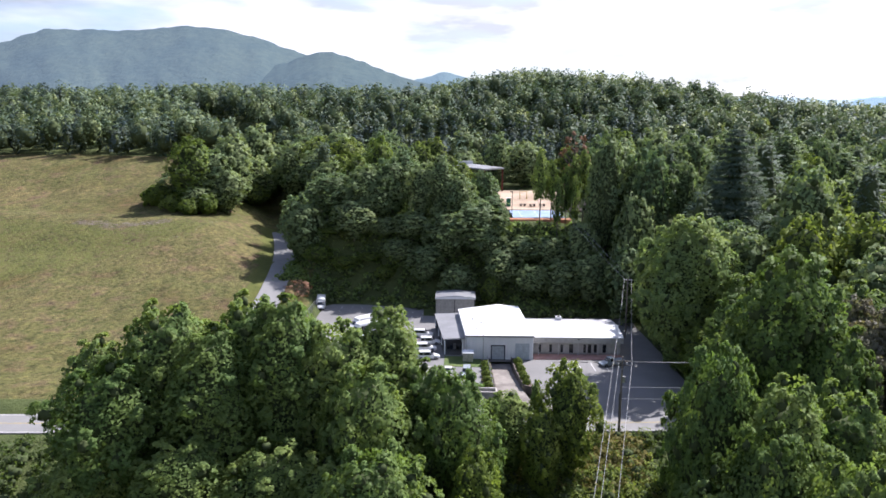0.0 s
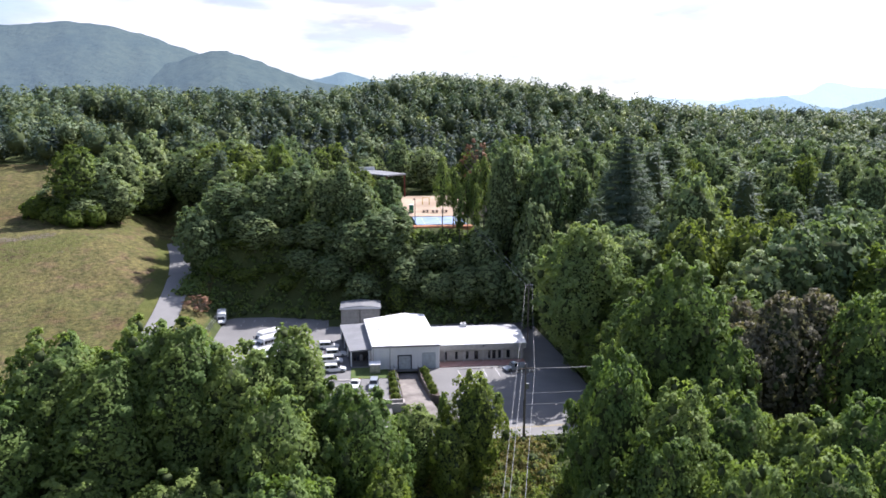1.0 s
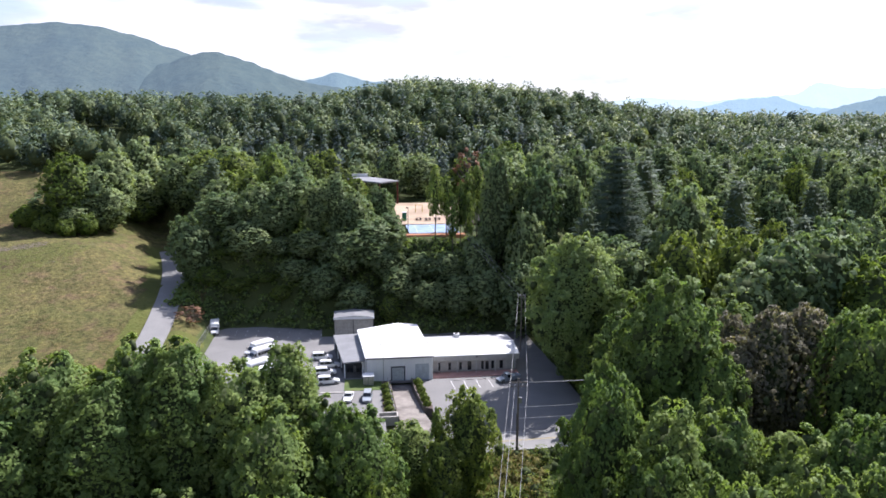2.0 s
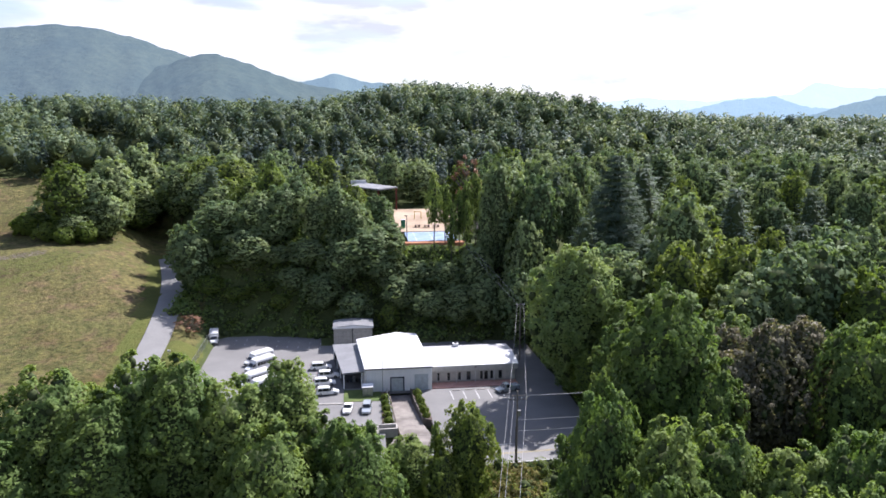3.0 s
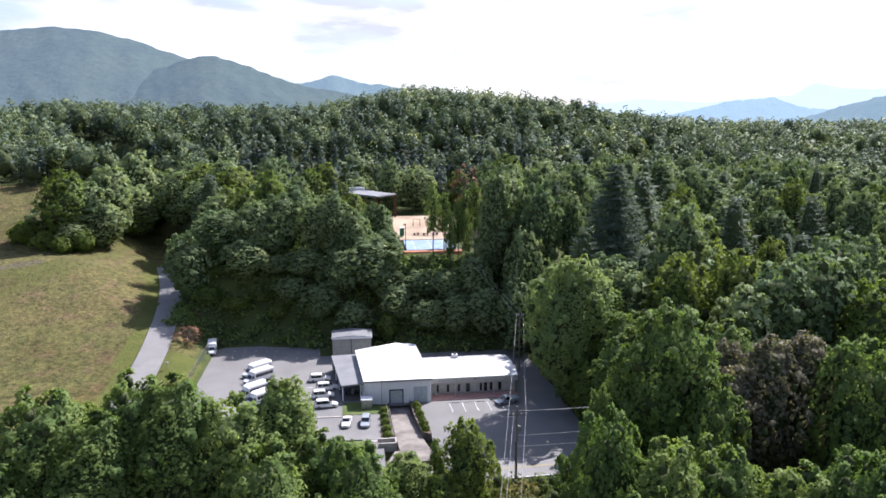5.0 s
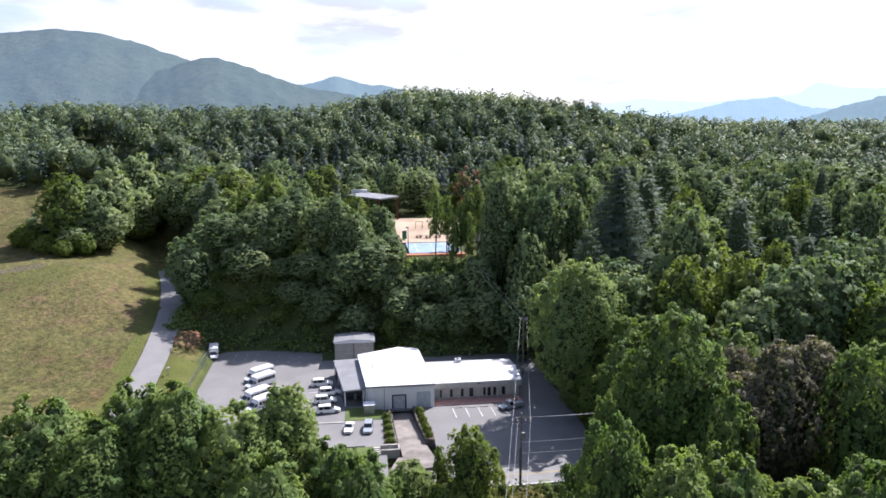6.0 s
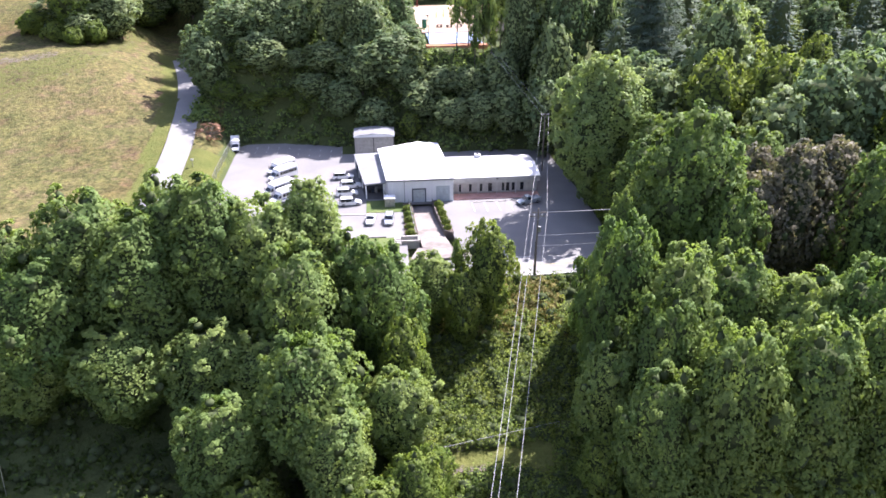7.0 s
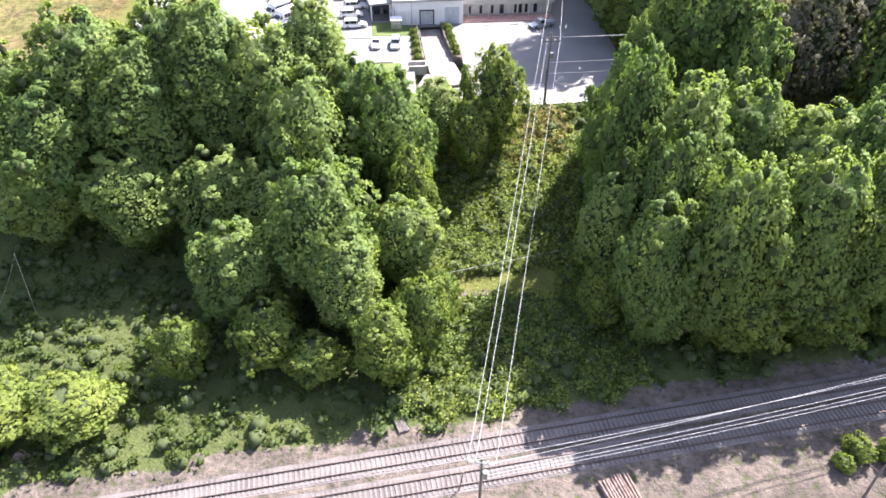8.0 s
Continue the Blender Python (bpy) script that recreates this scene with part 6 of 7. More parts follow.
stand([
    ("maple", 32.2, 80.6, 24.1, 5.3), ("poplar", 38.2, 75.2, 22.6, 5.1), ("maple", 34.6, 70.3, 18.5, 4.8), ("oak", 47.0, 79.1, 19.6, 5.9), ("maple", 42.2, 83.5, 18.2, 5.2), ("oak", 55.2, 75.2, 17.9, 6.1), ("maple", 61.9, 73.8, 19.9, 6.3), ("oak", 71.2, 75.7, 19.7, 6.6), ("maple", 81.7, 77.6, 20.1, 7.1), ("oak", 93.0, 79.6, 21.0, 7.1),
    ("oak", 29.3, 72.0, 12.0, 4.4), ("maple", 40.4, 66.7, 12.2, 5.4), ("oak", 49.8, 68.5, 12.3, 5.7), ("maple", 59.3, 66.7, 11.2, 5.7), ("oak", 69.7, 66.7, 11.2, 5.9), ("maple", 80.0, 67.6, 11.3, 6.2), ("oak", 33.8, 63.6, 4.4, 4.4), ("vine", 27.8, 67.2, 2.3, 3.4), ("vine", 43.4, 61.9, 3.8, 4.8), ("vine", 53.9, 62.3, 3.4, 4.8), ("vine", 64.2, 62.8, 3.4, 5.0), ("vine", 74.6, 64.1, 4.5, 5.3),
    ("oak", 32, 63, 14.0, 4.4), ("maple", 40, 62.5, 19.0, 5.2), ("oak", 49.5, 63, 19.5, 5.4), ("maple", 59, 64, 19.0, 5.4), ("oak", 68.5, 65, 18.5, 5.4), ("maple", 79, 67, 18.5, 5.6),
    ("poplar", 38.1, 99.3, 20.2, 2.6), ("vine", 34.7, 92.6, 7.7, 3.4), ("oak", 49.2, 100.9, 32.1, 7.4), ("maple", 43.8, 105.9, 20.2, 3.9), ("oak", 53.0, 93.7, 22.8, 4.8), ("pine_dull", 59.5, 99.2, 22.5, 5.6), ("pine_dull", 66.5, 100.7, 26.5, 6.2), ("pine_dull", 73.3, 102.6, 26.3, 6.0), ("pine_dull", 62.5, 106.6, 24.3, 5.4), ("maple", 76.9, 93.7, 27.3, 7.1), ("oak", 86.8, 95.9, 27.4, 7.7), ("oak", 97.5, 97.0, 27.4, 7.7),
    ("dome", 47.6, 141.9, 32.2, 8.7), ("maple", 56.2, 133.8, 21.7, 6.0), ("oak", 52.1, 125.6, 19.6, 5.6), ("maple", 59.0, 120.2, 23.6, 6.0), ("oak", 67.8, 117.0, 23.7, 6.5), ("vine", 48.1, 131.8, 12.7, 4.6),
], "trees east of the parking lot")
# the bank behind the building and the terrace edge
stand([
    ("oak_b", 5.5, 198.5, 28.5, 8.5), ("maple_b", -2.8, 196.8, 25.7, 6.8), ("poplar_b", -4.6, 205.5, 41.3, 5.0), ("poplar_b", -16.5, 215.2, 42.3, 5.4), ("oak_b", -10.2, 207.6, 38.4, 5.2), ("maple_b", -23.3, 208.7, 35.3, 6.8), ("oak_b", -37.6, 212.5, 35.2, 7.9), ("oak_b", -29.6, 202.3, 28.4, 6.8), ("maple_b", -44.3, 205.5, 27.4, 6.3),
    ("maple_b", 8.1, 221.3, 35.4, 4.8), ("poplar_b", 41.4, 196.2, 48.7, 4.8), ("poplar_b", 38.0, 194.9, 40.3, 3.2), ("thin_b", 24.0, 204.4, 43.2, 3.5), ("thin_b", 28.3, 198.4, 35.6, 2.7), ("thin_b", 31.0, 201.2, 38.8, 2.7), ("dead", 34.8, 213.0, 47.8, 4.6), ("thin_b", 32.9, 198.9, 36.1, 2.5),
    ("oak_b", 52.2, 190.9, 44.0, 6.0), ("maple_b", 46.4, 183.0, 32.6, 5.7), ("pale_b", 45.8, 199.1, 35.6, 4.4), ("oak_b", 12.8, 189.9, 16.5, 5.2), ("maple_b", 20.5, 185.5, 13.0, 5.2), ("oak_b", 28.3, 184.2, 14.6, 5.6), ("maple_b", 36.0, 183.0, 17.2, 5.8), ("oak_b", 43.0, 174.0, 20.3, 5.9), ("maple_b", 50.1, 167.2, 25.4, 5.7), ("oak_b", 46.6, 155.5, 21.6, 5.1),
    ("pale_b", -31.6, 197.5, 12.7, 4.0), ("pale_b", -39.5, 199.1, 15.8, 4.4), ("pale_b", -24.8, 198.6, 13.7, 3.5), ("pale_b", -20.2, 194.8, 10.7, 2.9), ("maple_b", -15.9, 197.4, 17.9, 5.2), ("oak_b", -8.5, 192.5, 16.5, 5.2), ("pale_b", -34.8, 203.4, 20.6, 4.8), ("oak_b", 0.3, 189.2, 12.4, 5.2), ("oak_b", -21.2, 202.8, 23.2, 5.2), ("oak_b", 10.2, 194.9, 21.6, 5.4), ("oak_b", -12.8, 201.2, 25.2, 5.7),
    ("pale_b", 9.6, 186.1, 9.4, 2.7), ("oak_b", 18.6, 193.6, 19.5, 4.8), ("maple_b", 34.1, 190.5, 24.2, 5.4), ("oak_b", 25.8, 191.8, 19.6, 4.8),
    ("oak_b", -48.7, 214.4, 28.5, 5.8), ("pale_b", -32.2, 224.1, 40.5, 5.8), ("pale_b", -26.0, 229.6, 41.0, 5.8), ("maple_b", -41.0, 229.6, 37.8, 6.4), ("oak_b", -8.8, 224.1, 37.8, 5.7), ("pale_b", 0.7, 232.2, 37.8, 4.8),
    ("bare", -41.6, 182.5, 8.6, 3.6),
    ("thin_b", 27.5, 206.6, 40, 3.2), ("thin_b", 33.5, 203.5, 41, 3.2), ("thin_b", 36.5, 206.0, 43, 3.4), ("oak_b", 0.5, 203.5, 36, 5.2), ("oak_b", 10.5, 204.5, 29.5, 4.6), ("maple_b", -27, 207, 38, 6.2), ("oak_b", -20, 210, 40, 6), ("poplar_b", 46, 203, 46, 5.5), ("oak_b", 49, 196, 42, 5.5),
], "trees on the bank behind the building")
# the clump at the top of the meadow
stand([
    ("pale_b", -96.8, 255.7, 44.7, 6.9), ("oak_b", -91.5, 259.4, 40.8, 6.7), ("maple_b", -87.0, 271.5, 45.1, 7.2), ("oak_b", -87.7, 307.5, 48.7, 8.2), ("maple_b", -80.8, 310.8, 40.5, 7.8), ("oak_b", -83.4, 288.5, 36.4, 7.4), ("pale_b", -81.3, 311.7, 29.3, 7.0), ("maple_b", -84.9, 258.0, 33.2, 5.9), ("maple_b", -102.6, 262.0, 33.7, 6.5), ("pale_b", -108.7, 258.0, 27.8, 4.8),
    ("oak_b", -67.0, 287.6, 42.4, 7.1), ("maple_b", -93.3, 251.0, 27.7, 4.8), ("pale_b", -82.6, 280.9, 26.2, 5.4), ("oak_b", -65.0, 299.2, 44.7, 7.2), ("pale_b", -56.0, 287.6, 44.6, 7.1), ("maple_b", -46.8, 279.6, 46.7, 7.1), ("pale_b", -41.9, 266.1, 44.5, 6.5), ("oak_b", -52.8, 266.1, 40.1, 6.5),
], "clump of trees on the meadow")
stand([
    ("maple_b", 60.5, 147.1, 28.5, 6.2), ("oak_b", 76.1, 154.8, 41.7, 6.5), ("maple_b", 92.8, 129.7, 34.0, 8.0), ("oak_b", 84.2, 127.6, 32.6, 6.6), ("pine_big", 70.5, 182.0, 50.5, 12.5), ("pine_b", 72.5, 164.0, 30.5, 7.5), ("pine_b", 85.0, 200.0, 47.0, 7.5), ("pine_b", 100.9, 175.8, 41.8, 6.7), ("pale_b", 69.3, 139.9, 32.7, 5.5), ("oak_b", 61.2, 160.3, 29.0, 5.6), ("pine_b", 58.4, 169.5, 35.7, 5.7), ("pale_b", 82.3, 139.9, 32.7, 6.0), ("maple_b", 104.4, 139.9, 35.7, 7.0), ("oak_b", 76.1, 125.6, 28.6, 6.0), ("pine_c", 60.6, 204.4, 44.0, 5.2), ("pale_b", 99.8, 121.3, 29.6, 6.5), ("maple_b", 112.1, 127.6, 32.6, 7.0),
], "trees on the eastern hillside")


for x, y in ((6.9, 129.8), (6.9, 132.9), (6.8, 136.0), (6.75, 139.1), (6.7, 142.2)):
    grow("bush", x, y, 1.25 + 0.15 * math.sin(x * 90 + y), 0.95, "shrubs in the planting beds")
for k in range(6):
    grow("bush", 14.4 - 0.17 * k, 131.2 + 2.4 * k, 1.35 + 0.2 * (k % 2), 0.8 + 0.1 * (k % 2), "shrubs in the planting beds")


for x, y, h, r in ((-111.2, 256.3, 7, 4.4), (-102.0, 250, 6, 4), (-94.6, 245, 5.5, 3.6), (-89.5, 249, 7, 4)):
    grow("bush", x, y, height(x, y) + h, r, "bushes at the meadow's edge")


def clear_of(x, y, r):
    return all((x - a) ** 2 + (y - b) ** 2 > (0.78 * (r + c)) ** 2 for a, b, c in PLACED)


def open_ground(x, y):
    """Where no woodland grows."""
    if abs(y - road_y(x)) < 7.5 or abs(x - drive_x(y)) < 7 and y < 236:
        return True
    if -48 < x < 46 and 112 < y < bank_y(x) + 3:
        return True
    if x < drive_x(y) + 4 and 118 < y < 311 and x > -320 and (x < -100 or y < 262):
        return True
    if 13 < x < 44 and 196 < y < 274 or -5 < x < 20 and 228 < y < 279:
        return True
    if y < 108 or x < -46 and y < 286 or -92 < x < -60 and y < 304 or -17 < x < 46 and 196 < y < 279:
        return True
    return False


rnd = random.Random(21)
k = 0
for tries in range(4000):
    x, y = rnd.uniform(-75, 180), rnd.uniform(112, 292)
    r = rnd.uniform(4.2, 7.6)
    if open_ground(x, y) or not clear_of(x, y, r) or k >= 210:
        continue
    wood = rnd.random()
    form = "pine_b" if wood < 0.16 else "pine_c" if wood < 0.26 else "pale_b" if wood < 0.40 else "oak_b" if wood < 0.66 else "maple_b" if wood < 0.86 else "poplar_b"
    grow(form, x, y, height(x, y) + rnd.uniform(13, 24), r, "woodland trees")
    PLACED.append((x, y, r))
    k += 1


# ---- far woods, brush and mountains ----
def woods(name, rows, leaves, size, material, label, seed, n_lobes=6):
    """Many far trees in one mesh: rows of x, y, z, height, radius, conifer or not."""
    rng = np.random.default_rng(seed)
    cs, rs, ws, whole = [], [], [], []
    for x, y, z, h, r, con in rows:
        a = np.arange(n_lobes) * 2.4 + rng.uniform(0, 6)
        if con:
            t = np.linspace(0.25, 0.95, n_lobes)
            rad = r * 0.45 * (1.05 - t)
            lr = r * (1.12 - t) * 0.8 + 0.5
            lz = lr * 0 + h * 0.11
            top = np.minimum(z + h * t, z + h - lz * 0.6)
            mid = z + h * 0.3
        else:
            # the boughs of a tall oval crown
            lr = r * rng.uniform(0.36, 0.56, n_lobes)
            lz = lr * 1.25
            deep = r * rng.uniform(0.7, 1.1)
            e = np.arcsin(np.clip(np.linspace(-0.55, 0.98, n_lobes) + rng.uniform(-0.1, 0.1, n_lobes), -1, 1))
            rad = r * 0.62 * np.cos(e)
            mid = z + h - deep - lz.mean() * 0.6
            top = mid + deep * np.sin(e)
        c = np.stack([x + np.cos(a) * rad, y + np.sin(a) * rad, top + 0 * a], 1)
        cs.append(c)
        rs.append(np.stack([lr, lr, lz], 1))
        ws.append(unit((c - [x, y, mid]) / [r, r, r * 1.5]))
        whole.append((x, y, z + h * 0.36, r * 0.62, h * 0.42) if con else (x, y, mid, r * 0.86, deep * 1.12))
    c, r, w, whole = np.concatenate(cs), np.concatenate(rs), np.concatenate(ws), np.array(whole)
    q, face = leaf_tris(rng, c, r, int(leaves * 0.55), size, up=0.4, shell=(0.78, 1.12), swell=w)
    q2, face2 = leaf_tris(rng, whole[:, :3], whole[:, [3, 3, 4]], int(leaves * n_lobes * 0.45), size, up=0.3, shell=(0.82, 1.04))
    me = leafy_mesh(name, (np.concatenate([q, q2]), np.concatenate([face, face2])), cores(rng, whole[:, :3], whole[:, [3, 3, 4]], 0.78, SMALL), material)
    return tagged(new(name, me), label, "woodland", kind="stuff")


rnd = random.Random(31)


def scatter(n, x0, x1, y0, y1, gap, ok, con_share):
    """Random spots for trees, no nearer to one another than gap."""
    cell, out, grid = gap, [], {}
    for _ in range(n * 6):
        x, y = rnd.uniform(x0, x1), rnd.uniform(y0, y1)
        key = (int(x // cell), int(y // cell))
        if not ok(x, y) or any(math.dist((x, y), p) < gap for a in (-1, 0, 1) for b in (-1, 0, 1) for p in grid.get((key[0] + a, key[1] + b), ())):
            continue
        grid.setdefault(key, []).append((x, y))
        out.append((x, y, height(x, y), 0, 0, rnd.random() < con_share(x, y)))
        if len(out) >= n:
            break
    return [(x, y, z, rnd.triangular(12, 21, 16.5), rnd.triangular(3.8, 7.6, 5.4) * (0.7 if c else 1), c) for x, y, z, _, _, c in out]


def in_view(x, y, lo=-0.62, hi=0.95):
    return lo * y - 20 < x < hi * y + 20


ridge_ok = lambda x, y: in_view(x, y) and not open_ground(x, y) and clear_of(x, y, 3.5)
pines = lambda x, y: 0.7 if (-70 < x < 80 and 278 < y < 335) else 0.25 if x < -80 else 0.08
RIDGE = scatter(2700, -360, 460, 279, 500, 6.2, ridge_ok, pines)
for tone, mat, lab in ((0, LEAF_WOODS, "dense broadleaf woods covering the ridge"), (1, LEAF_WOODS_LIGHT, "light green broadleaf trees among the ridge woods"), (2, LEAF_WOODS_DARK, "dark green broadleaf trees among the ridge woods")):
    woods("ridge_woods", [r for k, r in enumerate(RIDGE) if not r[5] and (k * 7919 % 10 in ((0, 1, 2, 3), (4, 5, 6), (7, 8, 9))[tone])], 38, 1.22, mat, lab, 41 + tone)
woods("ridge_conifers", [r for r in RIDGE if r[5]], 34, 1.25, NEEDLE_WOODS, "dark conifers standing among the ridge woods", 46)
EAST = scatter(1000, 120, 520, 90, 300, 6.6, lambda x, y: in_view(x, y, -0.7, 1.35) and not open_ground(x, y) and clear_of(x, y, 3.5) and x > 128, lambda x, y: 0.1)
for tone, mat in ((0, LEAF_WOODS), (1, LEAF_WOODS_LIGHT)):
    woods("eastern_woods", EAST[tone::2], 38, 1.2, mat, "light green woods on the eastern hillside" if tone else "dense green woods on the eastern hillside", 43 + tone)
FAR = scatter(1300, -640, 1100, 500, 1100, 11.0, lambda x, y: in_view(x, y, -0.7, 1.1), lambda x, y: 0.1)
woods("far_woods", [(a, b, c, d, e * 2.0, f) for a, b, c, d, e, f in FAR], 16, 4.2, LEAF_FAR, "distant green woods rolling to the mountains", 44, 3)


def brush(name, n, x0, x1, y0, y1, ok, size, leaf, count, material, label, seed):
    rng = np.random.default_rng(seed)
    r_ = random.Random(seed)
    c, r = [], []
    while len(c) < n:
        x, y = r_.uniform(x0, x1), r_.uniform(y0, y1)
        if ok(x, y):
            s = r_.triangular(size[0], size[1] * 1.25, size[0])
            c.append((x, y, height(x, y) + s * 0.3))
            r.append((s * r_.uniform(0.8, 1.2), s * r_.uniform(0.8, 1.2), s * r_.uniform(0.6, 1.15)))
    c, r = np.array(c), np.array(r)
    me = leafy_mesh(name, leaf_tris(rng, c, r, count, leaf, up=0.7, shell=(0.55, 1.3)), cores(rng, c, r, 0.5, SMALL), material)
    return tagged(new(name, me), label, "undergrowth", kind="stuff")


slope_ok = lambda x, y: y > rail_y(x) + 6.0 + 1.2 * math.sin(x * 0.9) and y < road_y(x) - 5.2 and not (3 < x < 24 and 72.5 < y < 77.6) and not (8 < x < 32 and y > road_y(x) - 13 and math.sin(x * 2.1 + y * 3.3) > -0.5)
brush("undergrowth", 3200, -70, 96, 48, 112, slope_ok, (0.5, 1.9), 0.46, 24, LEAF_BRUSH, "tangle of green vines and bushes on the slope", 51)
# the brighter leaf colour here stands for sun on the cleared strip
brush("undergrowth", 2200, 1, 32, 50, 112, slope_ok, (0.4, 1.5), 0.36, 36, LEAF_BRIGHT, "bright green vines and brambles below the power line", 53)
brush("dry_grass", 700, 9, 31, 98, 111, lambda x, y: y < road_y(x) - 4.9, (0.35, 0.9), 0.4, 40, LEAF_DRY, "dry brown grass and weeds below the road edge", 54)
brush("undergrowth", 1000, -50, 58, 176, 216, lambda x, y: y > bank_y(x) + 0.8 and not (13 < x < 44 and y > 205), (0.9, 2.0), 0.7, 26, LEAF, "dark leafy undergrowth on the steep bank", 52)


def mountain(name, material, label, y0, crest_pts, floor, seed, depth=500.0, nx=220):
    """A wooded mountain chain: its skyline runs through crest_pts of (x, height)."""
    px, ph = zip(*crest_pts)
    xs = np.linspace(px[0], px[-1], nx)
    ts = np.linspace(0, 1, 30)
    gx, gt = np.meshgrid(xs, ts)
    crest = np.interp(xs, px, ph)
    kernel = np.hanning(7) / np.hanning(7).sum()
    crest = np.convolve(np.pad(crest, 3, mode="edge"), kernel, "valid")
    crest += np.array([noise.noise((a * 0.012, 0.0, seed)) * 5 + noise.noise((a * 0.05, 4.0, seed)) * 2.2 for a in xs])
    wob = np.array([[noise.noise((a * 0.0035, t * 2.2, seed)) for a in xs] for t in ts])
    rib = np.array([[abs(noise.noise((a * 0.008 + t * 0.9, t * 1.5, seed + 9.0))) for a in xs] for t in ts])
    fine = np.array([[noise.noise((a * 0.03, t * 14.0, seed + 5.0)) for a in xs] for t in ts])
    z = floor - 60 + (crest[None] - floor + 60) * gt ** 0.85 + (wob * 30 - rib * 26 + 4) * np.sin(np.pi * gt) + fine * 4
    y = y0 + depth * gt + wob * 60 * np.sin(np.pi * gt)
    co = np.stack([gx * (y / (y0 + depth)), y, z], -1).reshape(-1, 3)
    i = np.arange(nx * 30).reshape(30, nx)
    me = bpy.data.meshes.new(name)
    me.from_pydata(co.tolist(), [], np.stack([i[:-1, :-1], i[:-1, 1:], i[1:, 1:], i[1:, :-1]], -1).reshape(-1, 4).tolist())
    me.polygons.foreach_set("use_smooth", [True] * len(me.polygons))
    me.materials.append(material)
    return tagged(new(name, me), label, "mountain", kind="structure")


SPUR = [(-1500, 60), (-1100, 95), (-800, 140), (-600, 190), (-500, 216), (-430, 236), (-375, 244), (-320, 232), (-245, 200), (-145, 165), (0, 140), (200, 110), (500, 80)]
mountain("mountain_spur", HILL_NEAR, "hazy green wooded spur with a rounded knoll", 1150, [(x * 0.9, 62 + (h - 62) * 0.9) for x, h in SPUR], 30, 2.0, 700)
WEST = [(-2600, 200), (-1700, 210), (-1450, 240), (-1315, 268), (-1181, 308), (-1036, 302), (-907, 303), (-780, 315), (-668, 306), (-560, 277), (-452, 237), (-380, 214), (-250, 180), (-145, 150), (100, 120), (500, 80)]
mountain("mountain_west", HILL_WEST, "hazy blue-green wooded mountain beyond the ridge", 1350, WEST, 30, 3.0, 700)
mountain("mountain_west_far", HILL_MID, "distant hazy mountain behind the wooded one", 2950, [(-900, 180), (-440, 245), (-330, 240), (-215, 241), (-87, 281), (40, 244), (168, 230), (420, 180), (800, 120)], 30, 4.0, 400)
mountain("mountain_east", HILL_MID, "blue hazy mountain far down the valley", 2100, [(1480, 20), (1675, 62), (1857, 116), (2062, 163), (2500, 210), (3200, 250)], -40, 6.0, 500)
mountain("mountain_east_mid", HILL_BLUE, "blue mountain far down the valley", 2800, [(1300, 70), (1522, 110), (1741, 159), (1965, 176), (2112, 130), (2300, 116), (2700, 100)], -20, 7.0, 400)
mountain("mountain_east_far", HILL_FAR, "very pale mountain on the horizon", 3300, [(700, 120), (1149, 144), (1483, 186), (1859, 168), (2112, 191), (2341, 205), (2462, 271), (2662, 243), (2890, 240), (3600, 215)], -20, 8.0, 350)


# ---- small things by the railway and the drive ----
def leaning_post(x, y, z, dx, dy, h, r, material, label):
    """A post set in the ground, leaning by dx, dy at its top."""
    p = thing("leaning_post", pose(x, y, z), label, "post")
    part("shaft", tube(bmesh.new(), (0, 0, -0.4), (dx, dy, h), r, r * 0.8, 8), material, p)
    part("cap", tube(bmesh.new(), (dx, dy, h), (dx * 1.01, dy * 1.01, h + 0.04), r * 0.95, r * 0.6, 8), material, p)
    return p


leaning_post(7.0, 43.8, height(7.0, 43.8), 0.5, 0.5, 2.6, 0.09, WOOD_POLE, "short dark wooden post leaning beside the railway")
wire_post = leaning_post(-46.5, 72.0, height(-46.5, 72.0), 1.3, 0.0, 12.4, 0.045, STEEL, "thin pale post with a slack wire among the bushes")
slack = bmesh.new()
hang(slack, (1.2, 0.0, 12.0), (-9.0, -6.0, 0.6), 2.6, 0.02)
part("wire", slack, WIRE, wire_post)


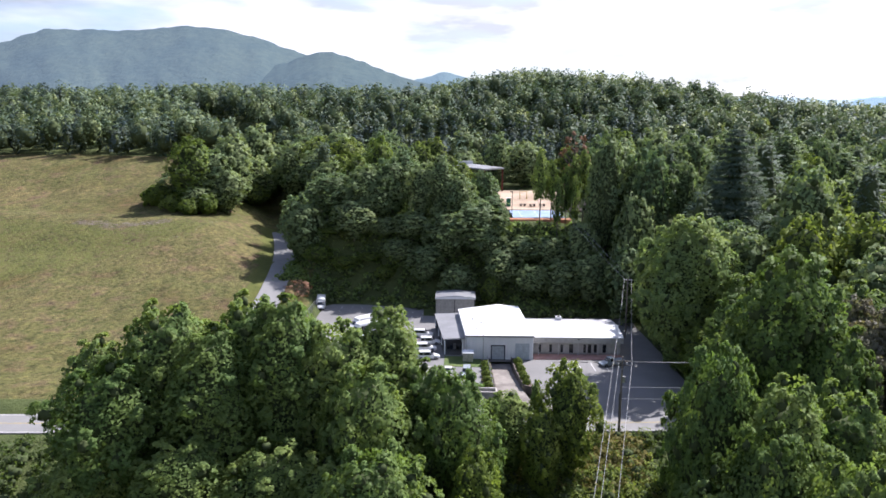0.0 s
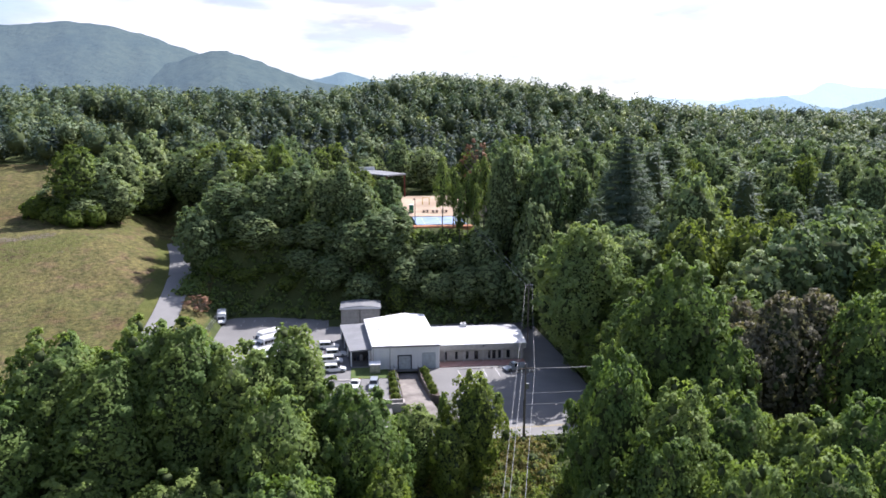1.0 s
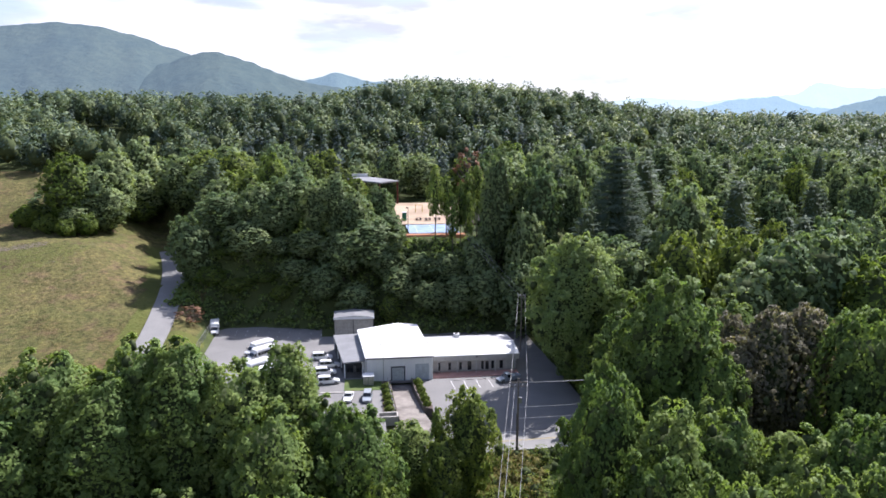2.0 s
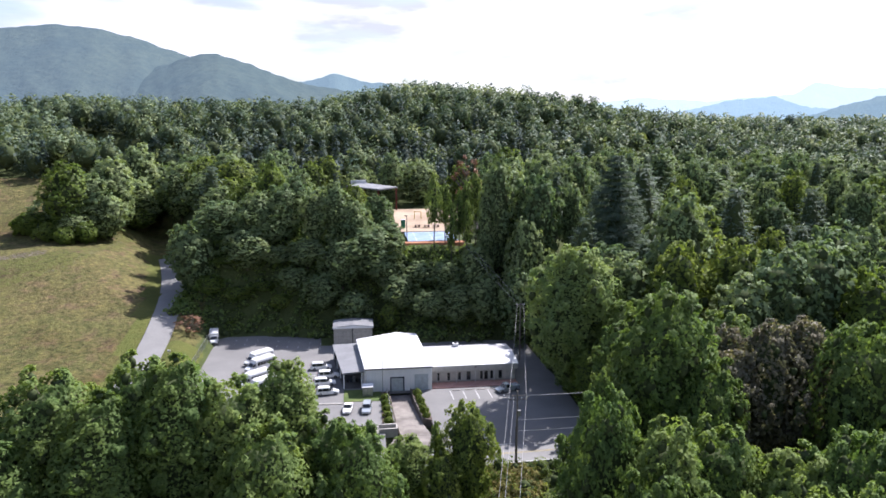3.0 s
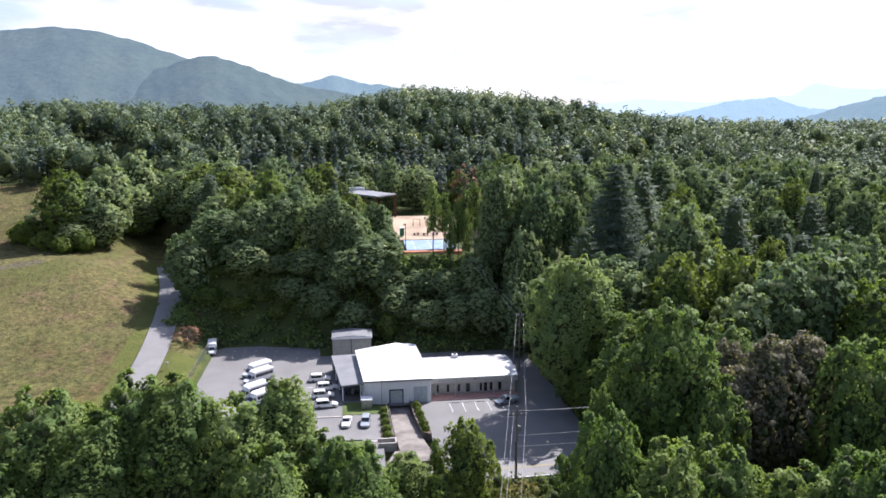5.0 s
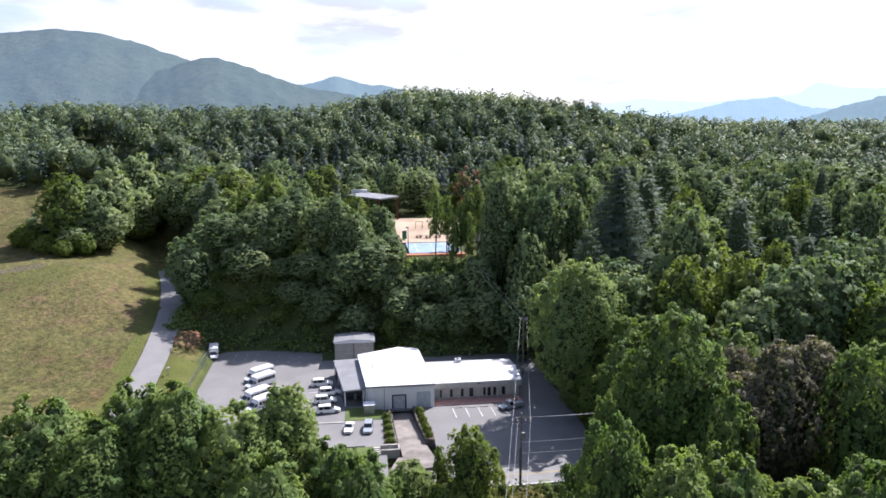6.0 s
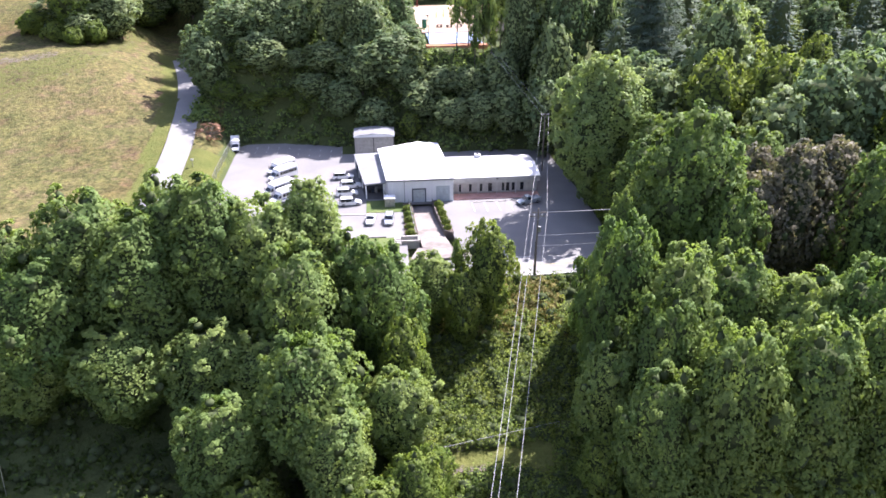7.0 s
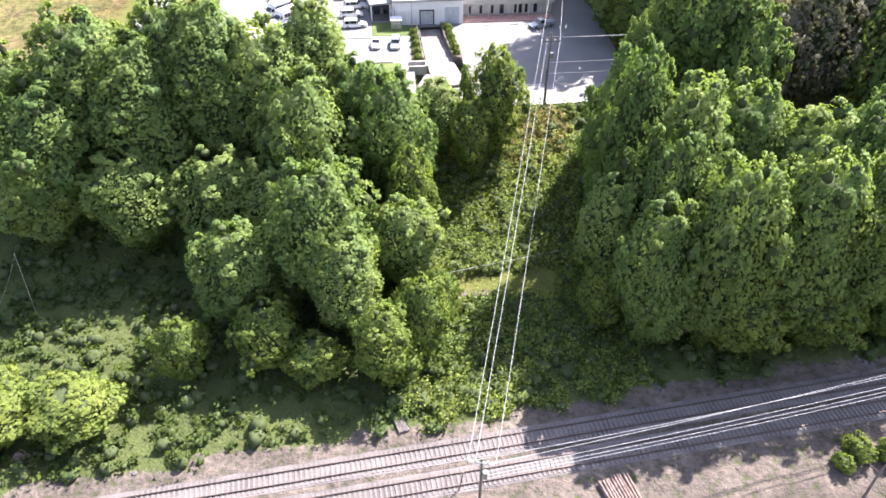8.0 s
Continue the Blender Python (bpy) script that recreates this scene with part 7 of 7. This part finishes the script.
def snag(x, y):
    """A leaning leafless trunk with a few bare branches."""
    t = thing("bare_tree", pose(x, y, height(x, y)), "leaning leafless tree trunk with bare branches by the railway", "tree")
    bm = bmesh.new()
    pts = [Vector((0, 0, -0.4)), Vector((0.5, 0.5, 2.2)), Vector((1.5, 1.2, 4.6)), Vector((2.6, 1.8, 6.8)), Vector((4.0, 2.5, 8.6))]
    for k in range(4):
        tube(bm, pts[k], pts[k + 1], 0.17 - 0.035 * k, 0.17 - 0.035 * (k + 1), 7)
    part("trunk", bm, TWIG, t)
    rg = random.Random(3)
    for k in range(9):
        a = pts[1 + k % 3].lerp(pts[2 + k % 3], rg.random())
        b = a + Vector((rg.uniform(-1.4, 1.4), rg.uniform(-1.2, 1.2), rg.uniform(0.4, 1.6)))
        part("branch", tube(bmesh.new(), a, b, 0.05, 0.012, 5), TWIG, t)


snag(50.4, 40.0)
for x, y, r, h in ((52.0, 45.0, 1.7, 2.3), (49.6, 43.6, 1.2, 1.5), (55.5, 44.4, 1.6, 2.0)):
    grow("bush", x, y, height(x, y) + h, r, "bushes beside the railway")


def drive_lamp(x, y):
    z = height(x, y)
    p = thing("drive_lamp", pose(x, y, z), "small white lamp on a short post by the drive", "lamp post")
    part("post", tube(bmesh.new(), (0, 0, -0.3), (0, 0, 1.5), 0.06, 0.05, 8), STEEL, p)
    part("lamp_head", boxed(-0.3, 0.3, -0.2, 0.2, 1.5, 1.9, bev=0.06), PORCELAIN, p, "white lamp head")


drive_lamp(-42.6, 165.1)


def rock(x, y, r, label, seed):
    rg = random.Random(seed)
    bm = bmesh.new()
    bmesh.ops.create_icosphere(bm, subdivisions=2, radius=r)
    for v in bm.verts:
        v.co = Vector((v.co.x * 1.3, v.co.y, v.co.z * 0.7)) * rg.uniform(0.82, 1.12)
    ob = part("rock", bm, BALLAST, None)
    ob.matrix_basis = pose(x, y, height(x, y) + r * 0.2, 0, 0, rg.uniform(0, 360))
    tagged(ob, label, "rock", "rocks along the railway")


spots = random.Random(17)
for k in range(26):
    x = spots.uniform(-30, 62)
    rock(x, float(rail_y(x)) + spots.choice((-1, 1)) * spots.uniform(4.6, 6.4), spots.uniform(0.12, 0.32), "pale weathered stone lying beside the railway", k)
